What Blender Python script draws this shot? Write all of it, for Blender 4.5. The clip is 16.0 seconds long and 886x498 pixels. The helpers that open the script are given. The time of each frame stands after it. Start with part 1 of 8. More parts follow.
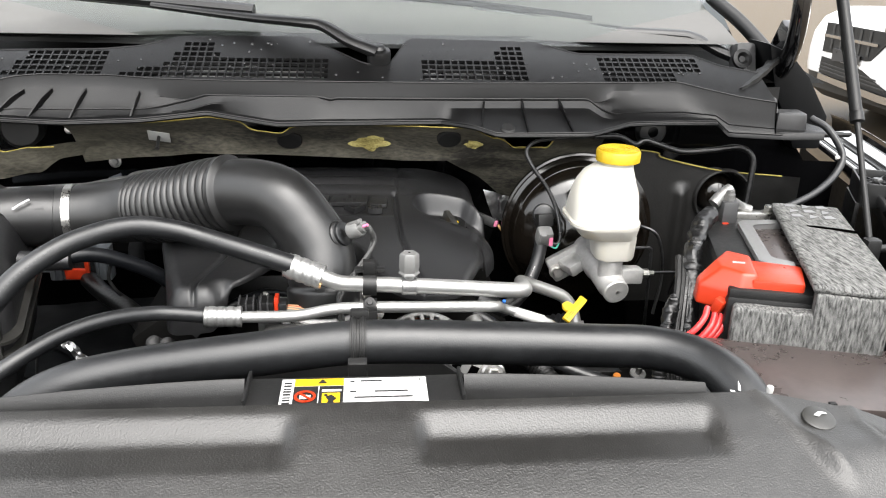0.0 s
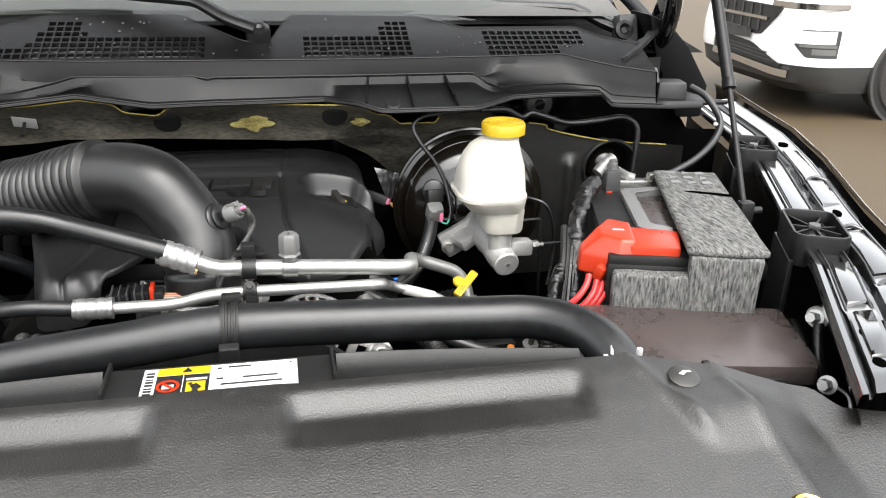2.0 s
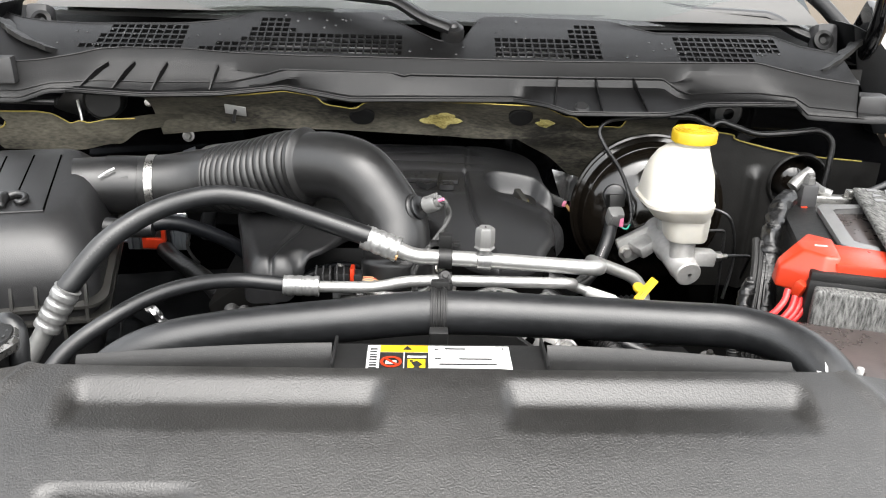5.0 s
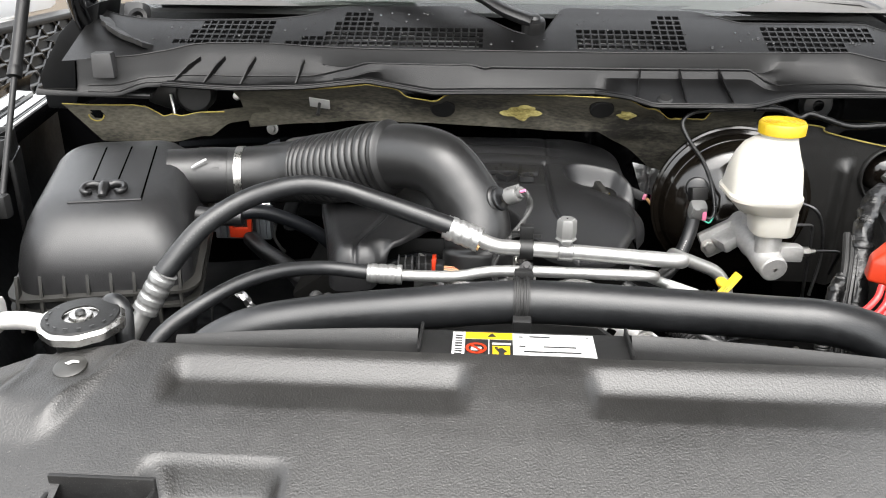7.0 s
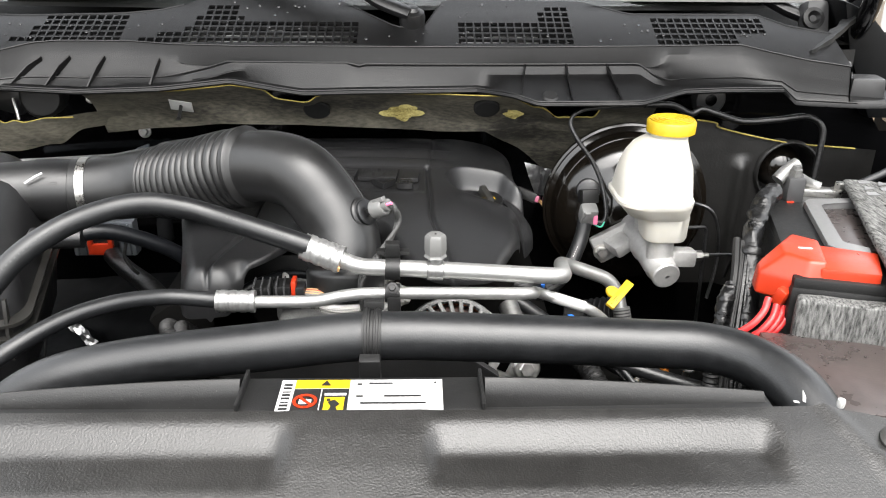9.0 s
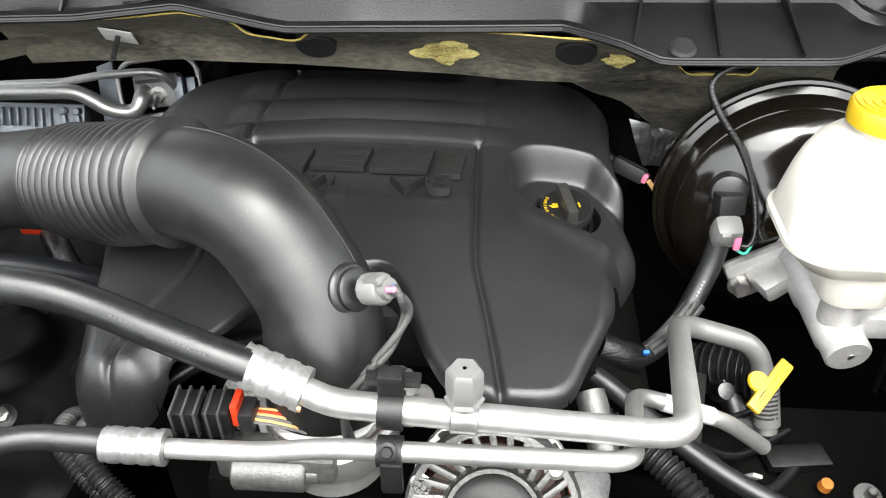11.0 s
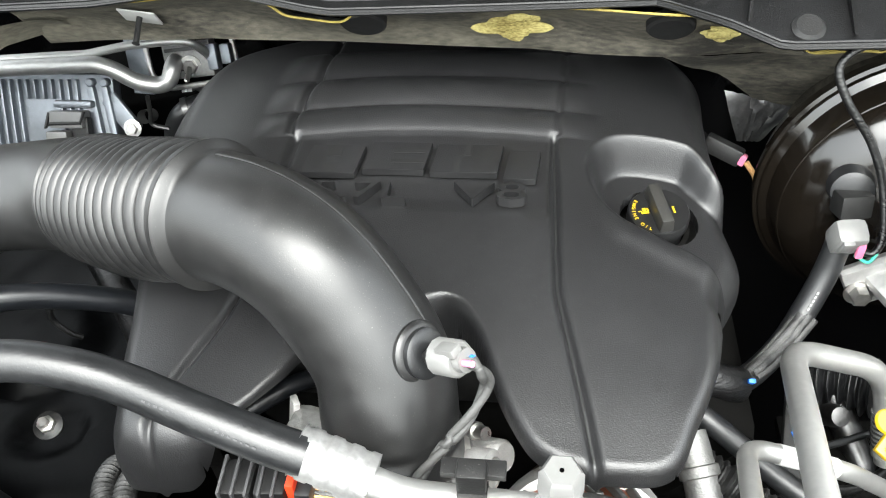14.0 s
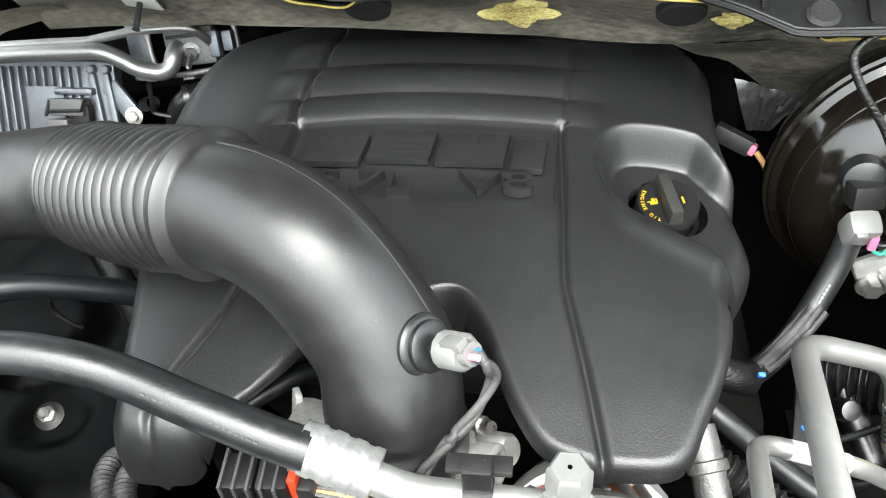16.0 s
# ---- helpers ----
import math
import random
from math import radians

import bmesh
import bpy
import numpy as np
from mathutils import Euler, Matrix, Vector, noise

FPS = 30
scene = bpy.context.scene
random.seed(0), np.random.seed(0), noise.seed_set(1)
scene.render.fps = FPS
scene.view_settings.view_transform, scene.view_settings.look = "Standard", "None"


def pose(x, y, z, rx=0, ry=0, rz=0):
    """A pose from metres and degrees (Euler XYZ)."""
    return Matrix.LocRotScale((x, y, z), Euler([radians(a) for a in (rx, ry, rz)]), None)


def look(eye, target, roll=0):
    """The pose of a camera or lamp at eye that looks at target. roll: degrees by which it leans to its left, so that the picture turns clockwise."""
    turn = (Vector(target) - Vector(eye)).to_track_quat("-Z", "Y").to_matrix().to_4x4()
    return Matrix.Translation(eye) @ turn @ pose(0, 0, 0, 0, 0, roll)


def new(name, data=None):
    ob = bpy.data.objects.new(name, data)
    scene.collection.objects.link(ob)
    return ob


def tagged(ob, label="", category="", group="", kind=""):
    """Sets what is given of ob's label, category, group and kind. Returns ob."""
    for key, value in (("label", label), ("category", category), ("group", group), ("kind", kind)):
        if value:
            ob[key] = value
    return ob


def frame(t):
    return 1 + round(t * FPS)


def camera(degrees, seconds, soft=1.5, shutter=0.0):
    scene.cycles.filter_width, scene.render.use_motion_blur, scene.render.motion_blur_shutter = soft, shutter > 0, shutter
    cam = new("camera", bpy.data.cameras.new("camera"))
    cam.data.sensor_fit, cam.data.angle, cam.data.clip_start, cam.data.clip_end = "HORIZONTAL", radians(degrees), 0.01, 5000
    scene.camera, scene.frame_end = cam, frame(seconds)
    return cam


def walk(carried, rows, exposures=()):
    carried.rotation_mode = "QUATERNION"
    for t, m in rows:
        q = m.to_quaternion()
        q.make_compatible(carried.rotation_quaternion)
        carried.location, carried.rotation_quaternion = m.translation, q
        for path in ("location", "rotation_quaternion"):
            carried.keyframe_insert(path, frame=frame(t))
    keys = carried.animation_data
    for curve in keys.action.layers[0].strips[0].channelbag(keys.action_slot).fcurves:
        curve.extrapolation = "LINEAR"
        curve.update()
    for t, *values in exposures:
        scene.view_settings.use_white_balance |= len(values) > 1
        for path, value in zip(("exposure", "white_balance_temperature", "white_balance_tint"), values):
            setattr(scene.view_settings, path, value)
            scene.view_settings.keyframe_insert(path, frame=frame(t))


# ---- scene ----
cam = camera(57.8, 16.0, soft=1.1)
PATH = [
    (0, (0.069, 0.003, 1.503), (0.257, 1.86, 0.785), 1.6),
    (0.5, (0.063, -0.005, 1.503), (0.263, 1.846, 0.771), 1.8),
    (1, (0.064, 0.001, 1.499), (0.311, 1.843, 0.759), 2.0),
    (1.5, (0.087, 0.002, 1.496), (0.398, 1.83, 0.747), 1.5),
    (2, (0.119, 0.007, 1.494), (0.504, 1.818, 0.737), 1.4),
    (2.5, (0.145, 0.009, 1.494), (0.549, 1.813, 0.731), 0.9),
    (3, (0.145, 0.012, 1.493), (0.545, 1.818, 0.731), 0.9),
    (3.5, (0.124, 0.016, 1.493), (0.485, 1.829, 0.731), 1.1),
    (4, (0.097, 0.011, 1.492), (0.391, 1.837, 0.729), 1.4),
    (4.5, (0.065, 0.005, 1.49), (0.24, 1.848, 0.733), 1.5),
    (5, (0.032, -0.005, 1.49), (0.101, 1.846, 0.736), 1.7),
    (5.2, (0.022, -0.006, 1.491), (0.047, 1.846, 0.737), 1.9),
    (7.3, (0.017, -0.019, 1.488), (-0.09, 1.824, 0.719), 0.3),
    (7.5, (0.029, -0.018, 1.489), (-0.042, 1.827, 0.72), 0.4),
    (8, (0.044, -0.012, 1.489), (0.051, 1.831, 0.712), 0.1),
    (8.5, (0.054, 0.015, 1.486), (0.135, 1.856, 0.708), 0.5),
    (8.7, (0.079, 0.039, 1.486), (0.152, 1.879, 0.707), 0.5),
    (10.8, (0.151, 0.56, 1.491), (0.042, 2.204, 0.358), -0.2),
    (11, (0.145, 0.594, 1.502), (0.002, 2.204, 0.325), -0.8),
    (11.5, (0.115, 0.665, 1.52), (-0.058, 2.153, 0.195), -1.8),
    (12, (0.105, 0.726, 1.524), (-0.088, 2.12, 0.103), -3.5),
    (12.5, (0.108, 0.735, 1.525), (-0.111, 2.162, 0.141), -4.3),
    (13, (0.112, 0.73, 1.523), (-0.125, 2.173, 0.158), -4.5),
    (13.5, (0.109, 0.73, 1.519), (-0.131, 2.184, 0.167), -4.6),
    (14, (0.109, 0.732, 1.518), (-0.135, 2.187, 0.168), -4.7),
    (14.5, (0.108, 0.735, 1.516), (-0.142, 2.185, 0.161), -4.8),
    (15, (0.108, 0.739, 1.513), (-0.147, 2.182, 0.152), -4.8),
    (15.5, (0.107, 0.74, 1.512), (-0.146, 2.178, 0.145), -4.9),
    (16, (0.106, 0.741, 1.511), (-0.145, 2.177, 0.142), -4.8),
]

walk(cam, [(t, look(eye, target, roll)) for t, eye, target, roll in PATH],
     [(0.0, 3.08, 6500, 10), (2.5, 2.83, 6500, 10), (3.9, 2.88, 6500, 10), (4.6, 3.10, 6500, 10), (8.7, 3.13, 6500, 10), (11.0, 3.58, 6460, 8), (12.0, 3.75, 6400, 7), (12.8, 4.13, 6380, 6), (13.5, 4.10, 6380, 6), (14.5, 3.92, 6370, 5), (16.0, 3.92, 6370, 5)])

# world and light: overcast daylight, the raised hood overhead
world = bpy.data.worlds.new("World")
scene.world = world
world.use_nodes = True
wn, wl = world.node_tree.nodes, world.node_tree.links
sky = wn.new("ShaderNodeTexSky")
sky.sky_type = "NISHITA"
sky.sun_disc = False
sky.sun_elevation = radians(64)
sky.sun_rotation = radians(172)
sky.air_density, sky.dust_density, sky.ozone_density = 1.6, 6.0, 0.6
hsv = wn.new("ShaderNodeHueSaturation")
hsv.inputs["Saturation"].default_value = 0.20
wl.new(sky.outputs[0], hsv.inputs["Color"])
even = wn.new("ShaderNodeGamma")  # cloud cover evens out the dome
even.inputs["Gamma"].default_value = 0.7
wl.new(hsv.outputs[0], even.inputs["Color"])
wl.new(even.outputs[0], wn["Background"].inputs["Color"])
wn["Background"].inputs["Strength"].default_value = 0.15
sun_data = bpy.data.lights.new("sun", "SUN")
sun_data.energy, sun_data.angle, sun_data.color = 0.55, radians(70), (1.0, 0.97, 0.92)
sun = new("sun", sun_data)
sun.matrix_world = look((0.65, -3.75, 10.6), (0, 0.9, 1.0))

# ---- small library ----
XC = 0.06  # the truck's middle line


def lerp(a, b, t):
    return a + (b - a) * t


def table(x, rows):
    """Piecewise-linear value of x in rows of (x, value)."""
    return float(np.interp(x, [r[0] for r in rows], [r[1] for r in rows]))


def step(a, b, x):
    t = min(1.0, max(0.0, (x - a) / (b - a)))
    return t * t * (3 - 2 * t)


def material(name, base, rough=0.5, metal=0.0, vary=0.15, scale=40.0, bump=0.0, bump_scale=400.0, second=None,
             rough_vary=0.1, coat=0.0, specular=0.5, dust=0.0, stretch=(1, 1, 1), subsurface=0.0, transmission=0.0):
    """A surface with two scales of colour change, uneven gloss and fine relief."""
    m = bpy.data.materials.new(name)
    m.use_nodes = True
    n, l = m.node_tree.nodes, m.node_tree.links
    p = n["Principled BSDF"]
    tc, mp = n.new("ShaderNodeTexCoord"), n.new("ShaderNodeMapping")
    l.new(tc.outputs["Object"], mp.inputs["Vector"])
    mp.inputs["Scale"].default_value = stretch
    big, fine = n.new("ShaderNodeTexNoise"), n.new("ShaderNodeTexNoise")
    for t, s, d in ((big, scale * 0.25, 3.0), (fine, scale * 4, 4.0)):
        t.inputs["Scale"].default_value, t.inputs["Detail"].default_value = s, d
        l.new(mp.outputs[0], t.inputs["Vector"])
    mix = n.new("ShaderNodeMath")
    mix.operation = "MULTIPLY_ADD"
    l.new(big.outputs["Fac"], mix.inputs[0])
    mix.inputs[1].default_value = 0.6
    half = n.new("ShaderNodeMath")
    half.operation = "MULTIPLY"
    l.new(fine.outputs["Fac"], half.inputs[0])
    half.inputs[1].default_value = 0.4
    l.new(half.outputs[0], mix.inputs[2])
    ramp = n.new("ShaderNodeValToRGB")
    lo = [max(0.0, c * (1 - vary)) for c in base]
    hi = [min(1.0, c * (1 + vary)) for c in base] if second is None else list(second)
    ramp.color_ramp.elements[0].position, ramp.color_ramp.elements[1].position = 0.35, 0.65
    ramp.color_ramp.elements[0].color, ramp.color_ramp.elements[1].color = (*lo, 1), (*hi, 1)
    l.new(mix.outputs[0], ramp.inputs["Fac"])
    colour = ramp.outputs["Color"]
    if dust:
        specks = n.new("ShaderNodeTexNoise")
        specks.inputs["Scale"].default_value, specks.inputs["Detail"].default_value = 900, 2.0
        l.new(tc.outputs["Object"], specks.inputs["Vector"])
        cut = n.new("ShaderNodeValToRGB")
        cut.color_ramp.elements[0].position, cut.color_ramp.elements[1].position = 0.66, 0.78
        l.new(specks.outputs["Fac"], cut.inputs["Fac"])
        scaled = n.new("ShaderNodeMath")
        scaled.operation = "MULTIPLY"
        l.new(cut.outputs["Color"], scaled.inputs[0])
        scaled.inputs[1].default_value = dust
        over = n.new("ShaderNodeMixRGB")
        l.new(scaled.outputs[0], over.inputs["Fac"])
        l.new(colour, over.inputs["Color1"])
        over.inputs["Color2"].default_value = (0.32, 0.30, 0.27, 1)
        colour = over.outputs["Color"]
    l.new(colour, p.inputs["Base Color"])
    rr = n.new("ShaderNodeMapRange")
    l.new(mix.outputs[0], rr.inputs["Value"])
    rr.inputs["From Min"].default_value, rr.inputs["From Max"].default_value = 0.3, 0.7
    rr.inputs["To Min"].default_value, rr.inputs["To Max"].default_value = max(0.02, rough - rough_vary), min(1.0, rough + rough_vary)
    l.new(rr.outputs[0], p.inputs["Roughness"])
    p.inputs["Metallic"].default_value = metal
    p.inputs["Specular IOR Level"].default_value = specular
    p.inputs["Coat Weight"].default_value = coat
    p.inputs["Coat Roughness"].default_value = 0.08
    if subsurface:
        p.inputs["Subsurface Weight"].default_value = subsurface
        p.inputs["Subsurface Radius"].default_value = (0.02, 0.018, 0.014)
    if transmission:
        p.inputs["Transmission Weight"].default_value = transmission
    if bump:
        relief = n.new("ShaderNodeTexNoise")
        relief.inputs["Scale"].default_value, relief.inputs["Detail"].default_value = bump_scale, 3.0
        l.new(mp.outputs[0], relief.inputs["Vector"])
        b = n.new("ShaderNodeBump")
        b.inputs["Strength"].default_value, b.inputs["Distance"].default_value = bump, 0.001
        l.new(relief.outputs["Fac"], b.inputs["Height"])
        l.new(b.outputs[0], p.inputs["Normal"])
    return m


def thing(name, loc, label="", category="", group="", kind=""):
    """An empty at a thing's base, under which its parts hang."""
    ob = new(name)
    ob.location = loc
    ob.empty_display_size = 0.02
    return tagged(ob, label, category, group, kind)


def mesh_of(name, bm, mat, sharp=38.0):
    bmesh.ops.recalc_face_normals(bm, faces=bm.faces)
    for f in bm.faces:
        f.smooth = True
    limit = radians(sharp)
    for e in bm.edges:
        if len(e.link_faces) == 2 and e.calc_face_angle(0) > limit:
            e.smooth = False
    me = bpy.data.meshes.new(name)
    bm.to_mesh(me)
    bm.free()
    me.materials.append(mat)
    return me


def part(name, bm, mat, parent=None, label="", sharp=38.0):
    """Links a bmesh, given in world places, as one mesh object under a thing or a part."""
    ob = new(name, mesh_of(name, bm, mat, sharp))
    if parent is not None:
        ob.parent = parent
        if parent.parent is None:
            ob.matrix_parent_inverse = Matrix.Translation(-parent.location)
    return tagged(ob, label) if label else ob


def single(name, bm, mat, label="", category="", group="", kind="", sharp=38.0):
    """A thing that is one mesh."""
    return tagged(part(name, bm, mat, None, "", sharp), label, category, group, kind)


def spline(points, per=8):
    """A smooth line through points (Catmull-Rom)."""
    p = [Vector(q) for q in points]
    p = [2 * p[0] - p[1], *p, 2 * p[-1] - p[-2]]
    out = []
    for a, b, c, d in zip(p, p[1:], p[2:], p[3:]):
        for k in range(per):
            t = k / per
            out.append(0.5 * (2 * b + (c - a) * t + (2 * a - 5 * b + 4 * c - d) * t * t + (3 * b - a - 3 * c + d) * t ** 3))
    out.append(p[-2])
    return out


def sweep(bm, line, radius, seg=20, caps=True, inner=0.0, squash=1.0):
    """A tube along a line; radius is a number or a function of the share of the length and the angle."""
    r = radius if callable(radius) else (lambda s, a: radius)
    lengths = np.r_[0, np.cumsum([(b - a).length for a, b in zip(line, line[1:])])]
    rings, normal = [], None
    for k, q in enumerate(line):
        way = (line[min(k + 1, len(line) - 1)] - line[max(k - 1, 0)]).normalized()
        if normal is None:
            normal = way.orthogonal() if abs(way.z) > 0.9 else Vector((0, 0, 1)).cross(way).normalized()
        normal = (normal - way * normal.dot(way)).normalized()
        other = way.cross(normal)
        s = lengths[k] / lengths[-1]
        rings.append([bm.verts.new(q + (normal * math.cos(a) + other * math.sin(a) * squash) * r(s, a))
                      for a in (2 * math.pi * j / seg for j in range(seg))])
    for a, b in zip(rings, rings[1:]):
        for j in range(seg):
            bm.faces.new((a[j], a[(j + 1) % seg], b[(j + 1) % seg], b[j]))
    if caps:
        bm.faces.new(rings[0][::-1])
        bm.faces.new(rings[-1])
    return bm


def tube(points, radius, seg=20, per=8, caps=True, bm=None, squash=1.0):
    return sweep(bm or bmesh.new(), spline(points, per), radius, seg, caps, squash=squash)


def bent(points, fillet, per=6):
    """A line of straight runs with rounded corners."""
    p = [Vector(q) for q in points]
    out = [p[0]]
    for a, b, c in zip(p, p[1:], p[2:]):
        f = min(fillet, (a - b).length * 0.49, (c - b).length * 0.49)
        s, e = b + (a - b).normalized() * f, b + (c - b).normalized() * f
        for k in range(per + 1):
            t = k / per
            out.append(s * (1 - t) ** 2 + b * 2 * t * (1 - t) + e * t * t)
    out.append(p[-1])
    return out


def pipe(points, radius, fillet=0.03, seg=16, bm=None):
    return sweep(bm or bmesh.new(), bent(points, fillet), radius, seg)


def box(centre, size, bevel=0.003, m=None, bm=None, segments=2, taper=None):
    """A bevelled box; m turns it about its centre. taper: (x, y) scale of its top."""
    bm = bm or bmesh.new()
    made = bmesh.ops.create_cube(bm, size=1)["verts"]
    for v in made:
        if taper and v.co.z > 0:
            v.co.x *= taper[0]
            v.co.y *= taper[1]
        v.co = Vector((v.co.x * size[0], v.co.y * size[1], v.co.z * size[2]))
    if bevel:
        edges = list({e for v in made for e in v.link_edges})
        geo = bmesh.ops.bevel(bm, geom=edges, offset=bevel, segments=segments, profile=0.6, affect="EDGES", clamp_overlap=True)
        made = list({v for f in geo["faces"] for v in f.verts} | {v for v in made if v.is_valid})
    move = Matrix.Translation(centre) @ (m or Matrix.Identity(4))
    done = {v for v in made if v.is_valid}
    stack = list(done)
    while stack:
        for e in stack.pop().link_edges:
            for w in e.verts:
                if w not in done:
                    done.add(w)
                    stack.append(w)
    for v in done:
        v.co = move @ v.co
    return bm


def lathe(profile, at, axis=(0, 0, 1), seg=28, bm=None, wobble=None):
    """Turns (radius, height) pairs about an axis through at."""
    bm = bm or bmesh.new()
    turn = Vector(axis).to_track_quat("Z", "Y").to_matrix()
    rings = []
    for r, h in profile:
        if r < 1e-6:
            rings.append([bm.verts.new(Vector(at) + turn @ Vector((0, 0, h)))])
        else:
            rings.append([bm.verts.new(Vector(at) + turn @ Vector((r * (wobble(a) if wobble else 1) * math.cos(a), r * (wobble(a) if wobble else 1) * math.sin(a), h)))
                          for a in (2 * math.pi * j / seg for j in range(seg))])
    for a, b in zip(rings, rings[1:]):
        for j in range(max(len(a), len(b))):
            k = (j + 1) % max(len(a), len(b))
            if len(a) == 1 and len(b) == 1:
                continue
            if len(a) == 1:
                bm.faces.new((a[0], b[j], b[k]))
            elif len(b) == 1:
                bm.faces.new((a[j], a[k], b[0]))
            else:
                bm.faces.new((a[j], a[k], b[k], b[j]))
    return bm


def prism(outline, low, high, m=None, bm=None, bevel=0.0):
    """A flat outline of (x, y) raised from low to high; m places it."""
    bm = bm or bmesh.new()
    m = m or Matrix.Identity(4)
    a = [bm.verts.new(m @ Vector((x, y, low))) for x, y in outline]
    b = [bm.verts.new(m @ Vector((x, y, high))) for x, y in outline]
    n = len(outline)
    faces = [bm.faces.new(a[::-1]), bm.faces.new(b)]
    for j in range(n):
        faces.append(bm.faces.new((a[j], a[(j + 1) % n], b[(j + 1) % n], b[j])))
    if bevel:
        bmesh.ops.bevel(bm, geom=list({e for f in faces for e in f.edges}), offset=bevel, segments=2, profile=0.6, affect="EDGES", clamp_overlap=True)
    return bm


def sheet(nx, ny, place, keep=None, bm=None, thick=0.0):
    """A grid of nx by ny cells with corners at place(i, j); cells for which keep(i, j) is false stay open. thick: a back, that far along -z."""
    bm = bm or bmesh.new()
    v = {}
    back = {}

    def corner(i, j, store, dz):
        if (i, j) not in store:
            q = Vector(place(i, j))
            q.z -= dz
            store[i, j] = bm.verts.new(q)
        return store[i, j]

    cells = {(i, j) for i in range(nx) for j in range(ny) if keep is None or keep(i, j)}
    for i, j in cells:
        ring = ((i, j), (i + 1, j), (i + 1, j + 1), (i, j + 1))
        bm.faces.new([corner(*c, v, 0) for c in ring])
        if thick:
            bm.faces.new([corner(*c, back, thick) for c in reversed(ring)])
            for (a, b), side in zip(zip(ring, ring[1:] + ring[:1]), ((i, j - 1), (i + 1, j), (i, j + 1), (i - 1, j))):
                if side not in cells:
                    bm.faces.new((corner(*b, v, 0), corner(*a, v, 0), corner(*a, back, thick), corner(*b, back, thick)))
    return bm


def bolt(at, axis, mat, parent, r=0.008, h=0.006, washer=True, name="bolt"):
    """A hex bolt head with its washer."""
    bm = bmesh.new()
    if washer:
        lathe([(0, 0), (r * 1.5, 0), (r * 1.5, 0.0015), (r * 0.9, 0.002)], at, axis, 20, bm)
    lathe([(r, 0.001), (r, h * 0.85), (r * 0.88, h), (0, h)], at, axis, 6, bm)
    return part(name, bm, mat, parent)


def text_mesh(words, size, depth, m, bm=None):
    """Letters of the built-in font as a mesh, placed by m."""
    cu = bpy.data.curves.new("letters", "FONT")
    cu.body, cu.size, cu.extrude, cu.align_x, cu.align_y, cu.resolution_u = words, size, depth, "CENTER", "CENTER", 3
    ob = bpy.data.objects.new("letters", cu)
    me = bpy.data.meshes.new_from_object(ob)
    bm = bm or bmesh.new()
    old = set(bm.verts)
    bm.from_mesh(me)
    for v in bm.verts:
        if v not in old:
            v.co = m @ v.co
    bpy.data.objects.remove(ob)
    bpy.data.curves.remove(cu)
    bpy.data.meshes.remove(me)
    return bm


# ---- materials ----
GRAIN = material("grained_black_plastic", (0.0130, 0.0126, 0.0120), 0.36, vary=0.3, scale=24, bump=0.46, bump_scale=560, dust=0.24, rough_vary=0.08, specular=0.53)
SATIN = material("satin_black_plastic", (0.006, 0.006, 0.0063), 0.36, vary=0.2, scale=25, bump=0.10, bump_scale=1500, dust=0.10, rough_vary=0.06)
COVERP = material("engine_cover_plastic", (0.0095, 0.0095, 0.0100), 0.36, vary=0.25, scale=25, bump=0.30, bump_scale=950, specular=0.5, dust=0.12, rough_vary=0.05)
DULL = material("dull_black_plastic", (0.006, 0.006, 0.006), 0.5, vary=0.25, scale=30, bump=0.2, bump_scale=700, dust=0.2, specular=0.38)
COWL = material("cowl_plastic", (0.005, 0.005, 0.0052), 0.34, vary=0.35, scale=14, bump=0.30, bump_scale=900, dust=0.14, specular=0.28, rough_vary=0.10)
RUBBER = material("black_rubber", (0.0080, 0.0084, 0.0091), 0.38, vary=0.35, scale=30, bump=0.16, bump_scale=500, rough_vary=0.10, dust=0.12, specular=0.5)
GLOSS = material("gloss_black_paint", (0.0022, 0.0022, 0.0025), 0.09, vary=0.2, scale=10, coat=0.8, rough_vary=0.04)
RAIL = material("satin_fender_paint", (0.0030, 0.0030, 0.0033), 0.12, vary=0.3, scale=16, coat=1.0, rough_vary=0.05, specular=0.85)
# copy of the cowl plastic with the tray's shade darkened into its colour
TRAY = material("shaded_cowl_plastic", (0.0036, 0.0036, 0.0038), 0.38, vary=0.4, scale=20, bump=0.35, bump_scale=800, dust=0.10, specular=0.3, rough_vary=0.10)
BOOSTER = material("booster_black_paint", (0.0050, 0.0039, 0.0029), 0.16, vary=0.2, scale=15, coat=0.3, rough_vary=0.06)
# near black with hardly any sheen: the bay's deep shade is in the colour
DARK = material("dirty_metal_deep_shade", (0.0025, 0.0024, 0.0022), 0.75, vary=0.5, scale=25, bump=0.3, bump_scale=200, specular=0.07)
BLACKP = material("plain_black_plastic", (0.0035, 0.0035, 0.0036), 0.42, vary=0.3, scale=30, bump=0.15, bump_scale=900, specular=0.32, dust=0.05)
ALU = material("drawn_aluminium", (0.42, 0.42, 0.41), 0.44, metal=0.85, vary=0.12, scale=30, bump=0.08, bump_scale=300, rough_vary=0.08)
CRIMP = material("crimped_aluminium", (0.33, 0.33, 0.326), 0.37, metal=0.78, vary=0.25, scale=60, bump=0.18, bump_scale=260)
CAST = material("cast_aluminium", (0.46, 0.455, 0.445), 0.5, metal=0.7, vary=0.15, scale=40, bump=0.4, bump_scale=700)
ALTC = material("dirty_cast_aluminium", (0.20, 0.20, 0.195), 0.55, metal=0.85, vary=0.35, scale=50, bump=0.5, bump_scale=500)
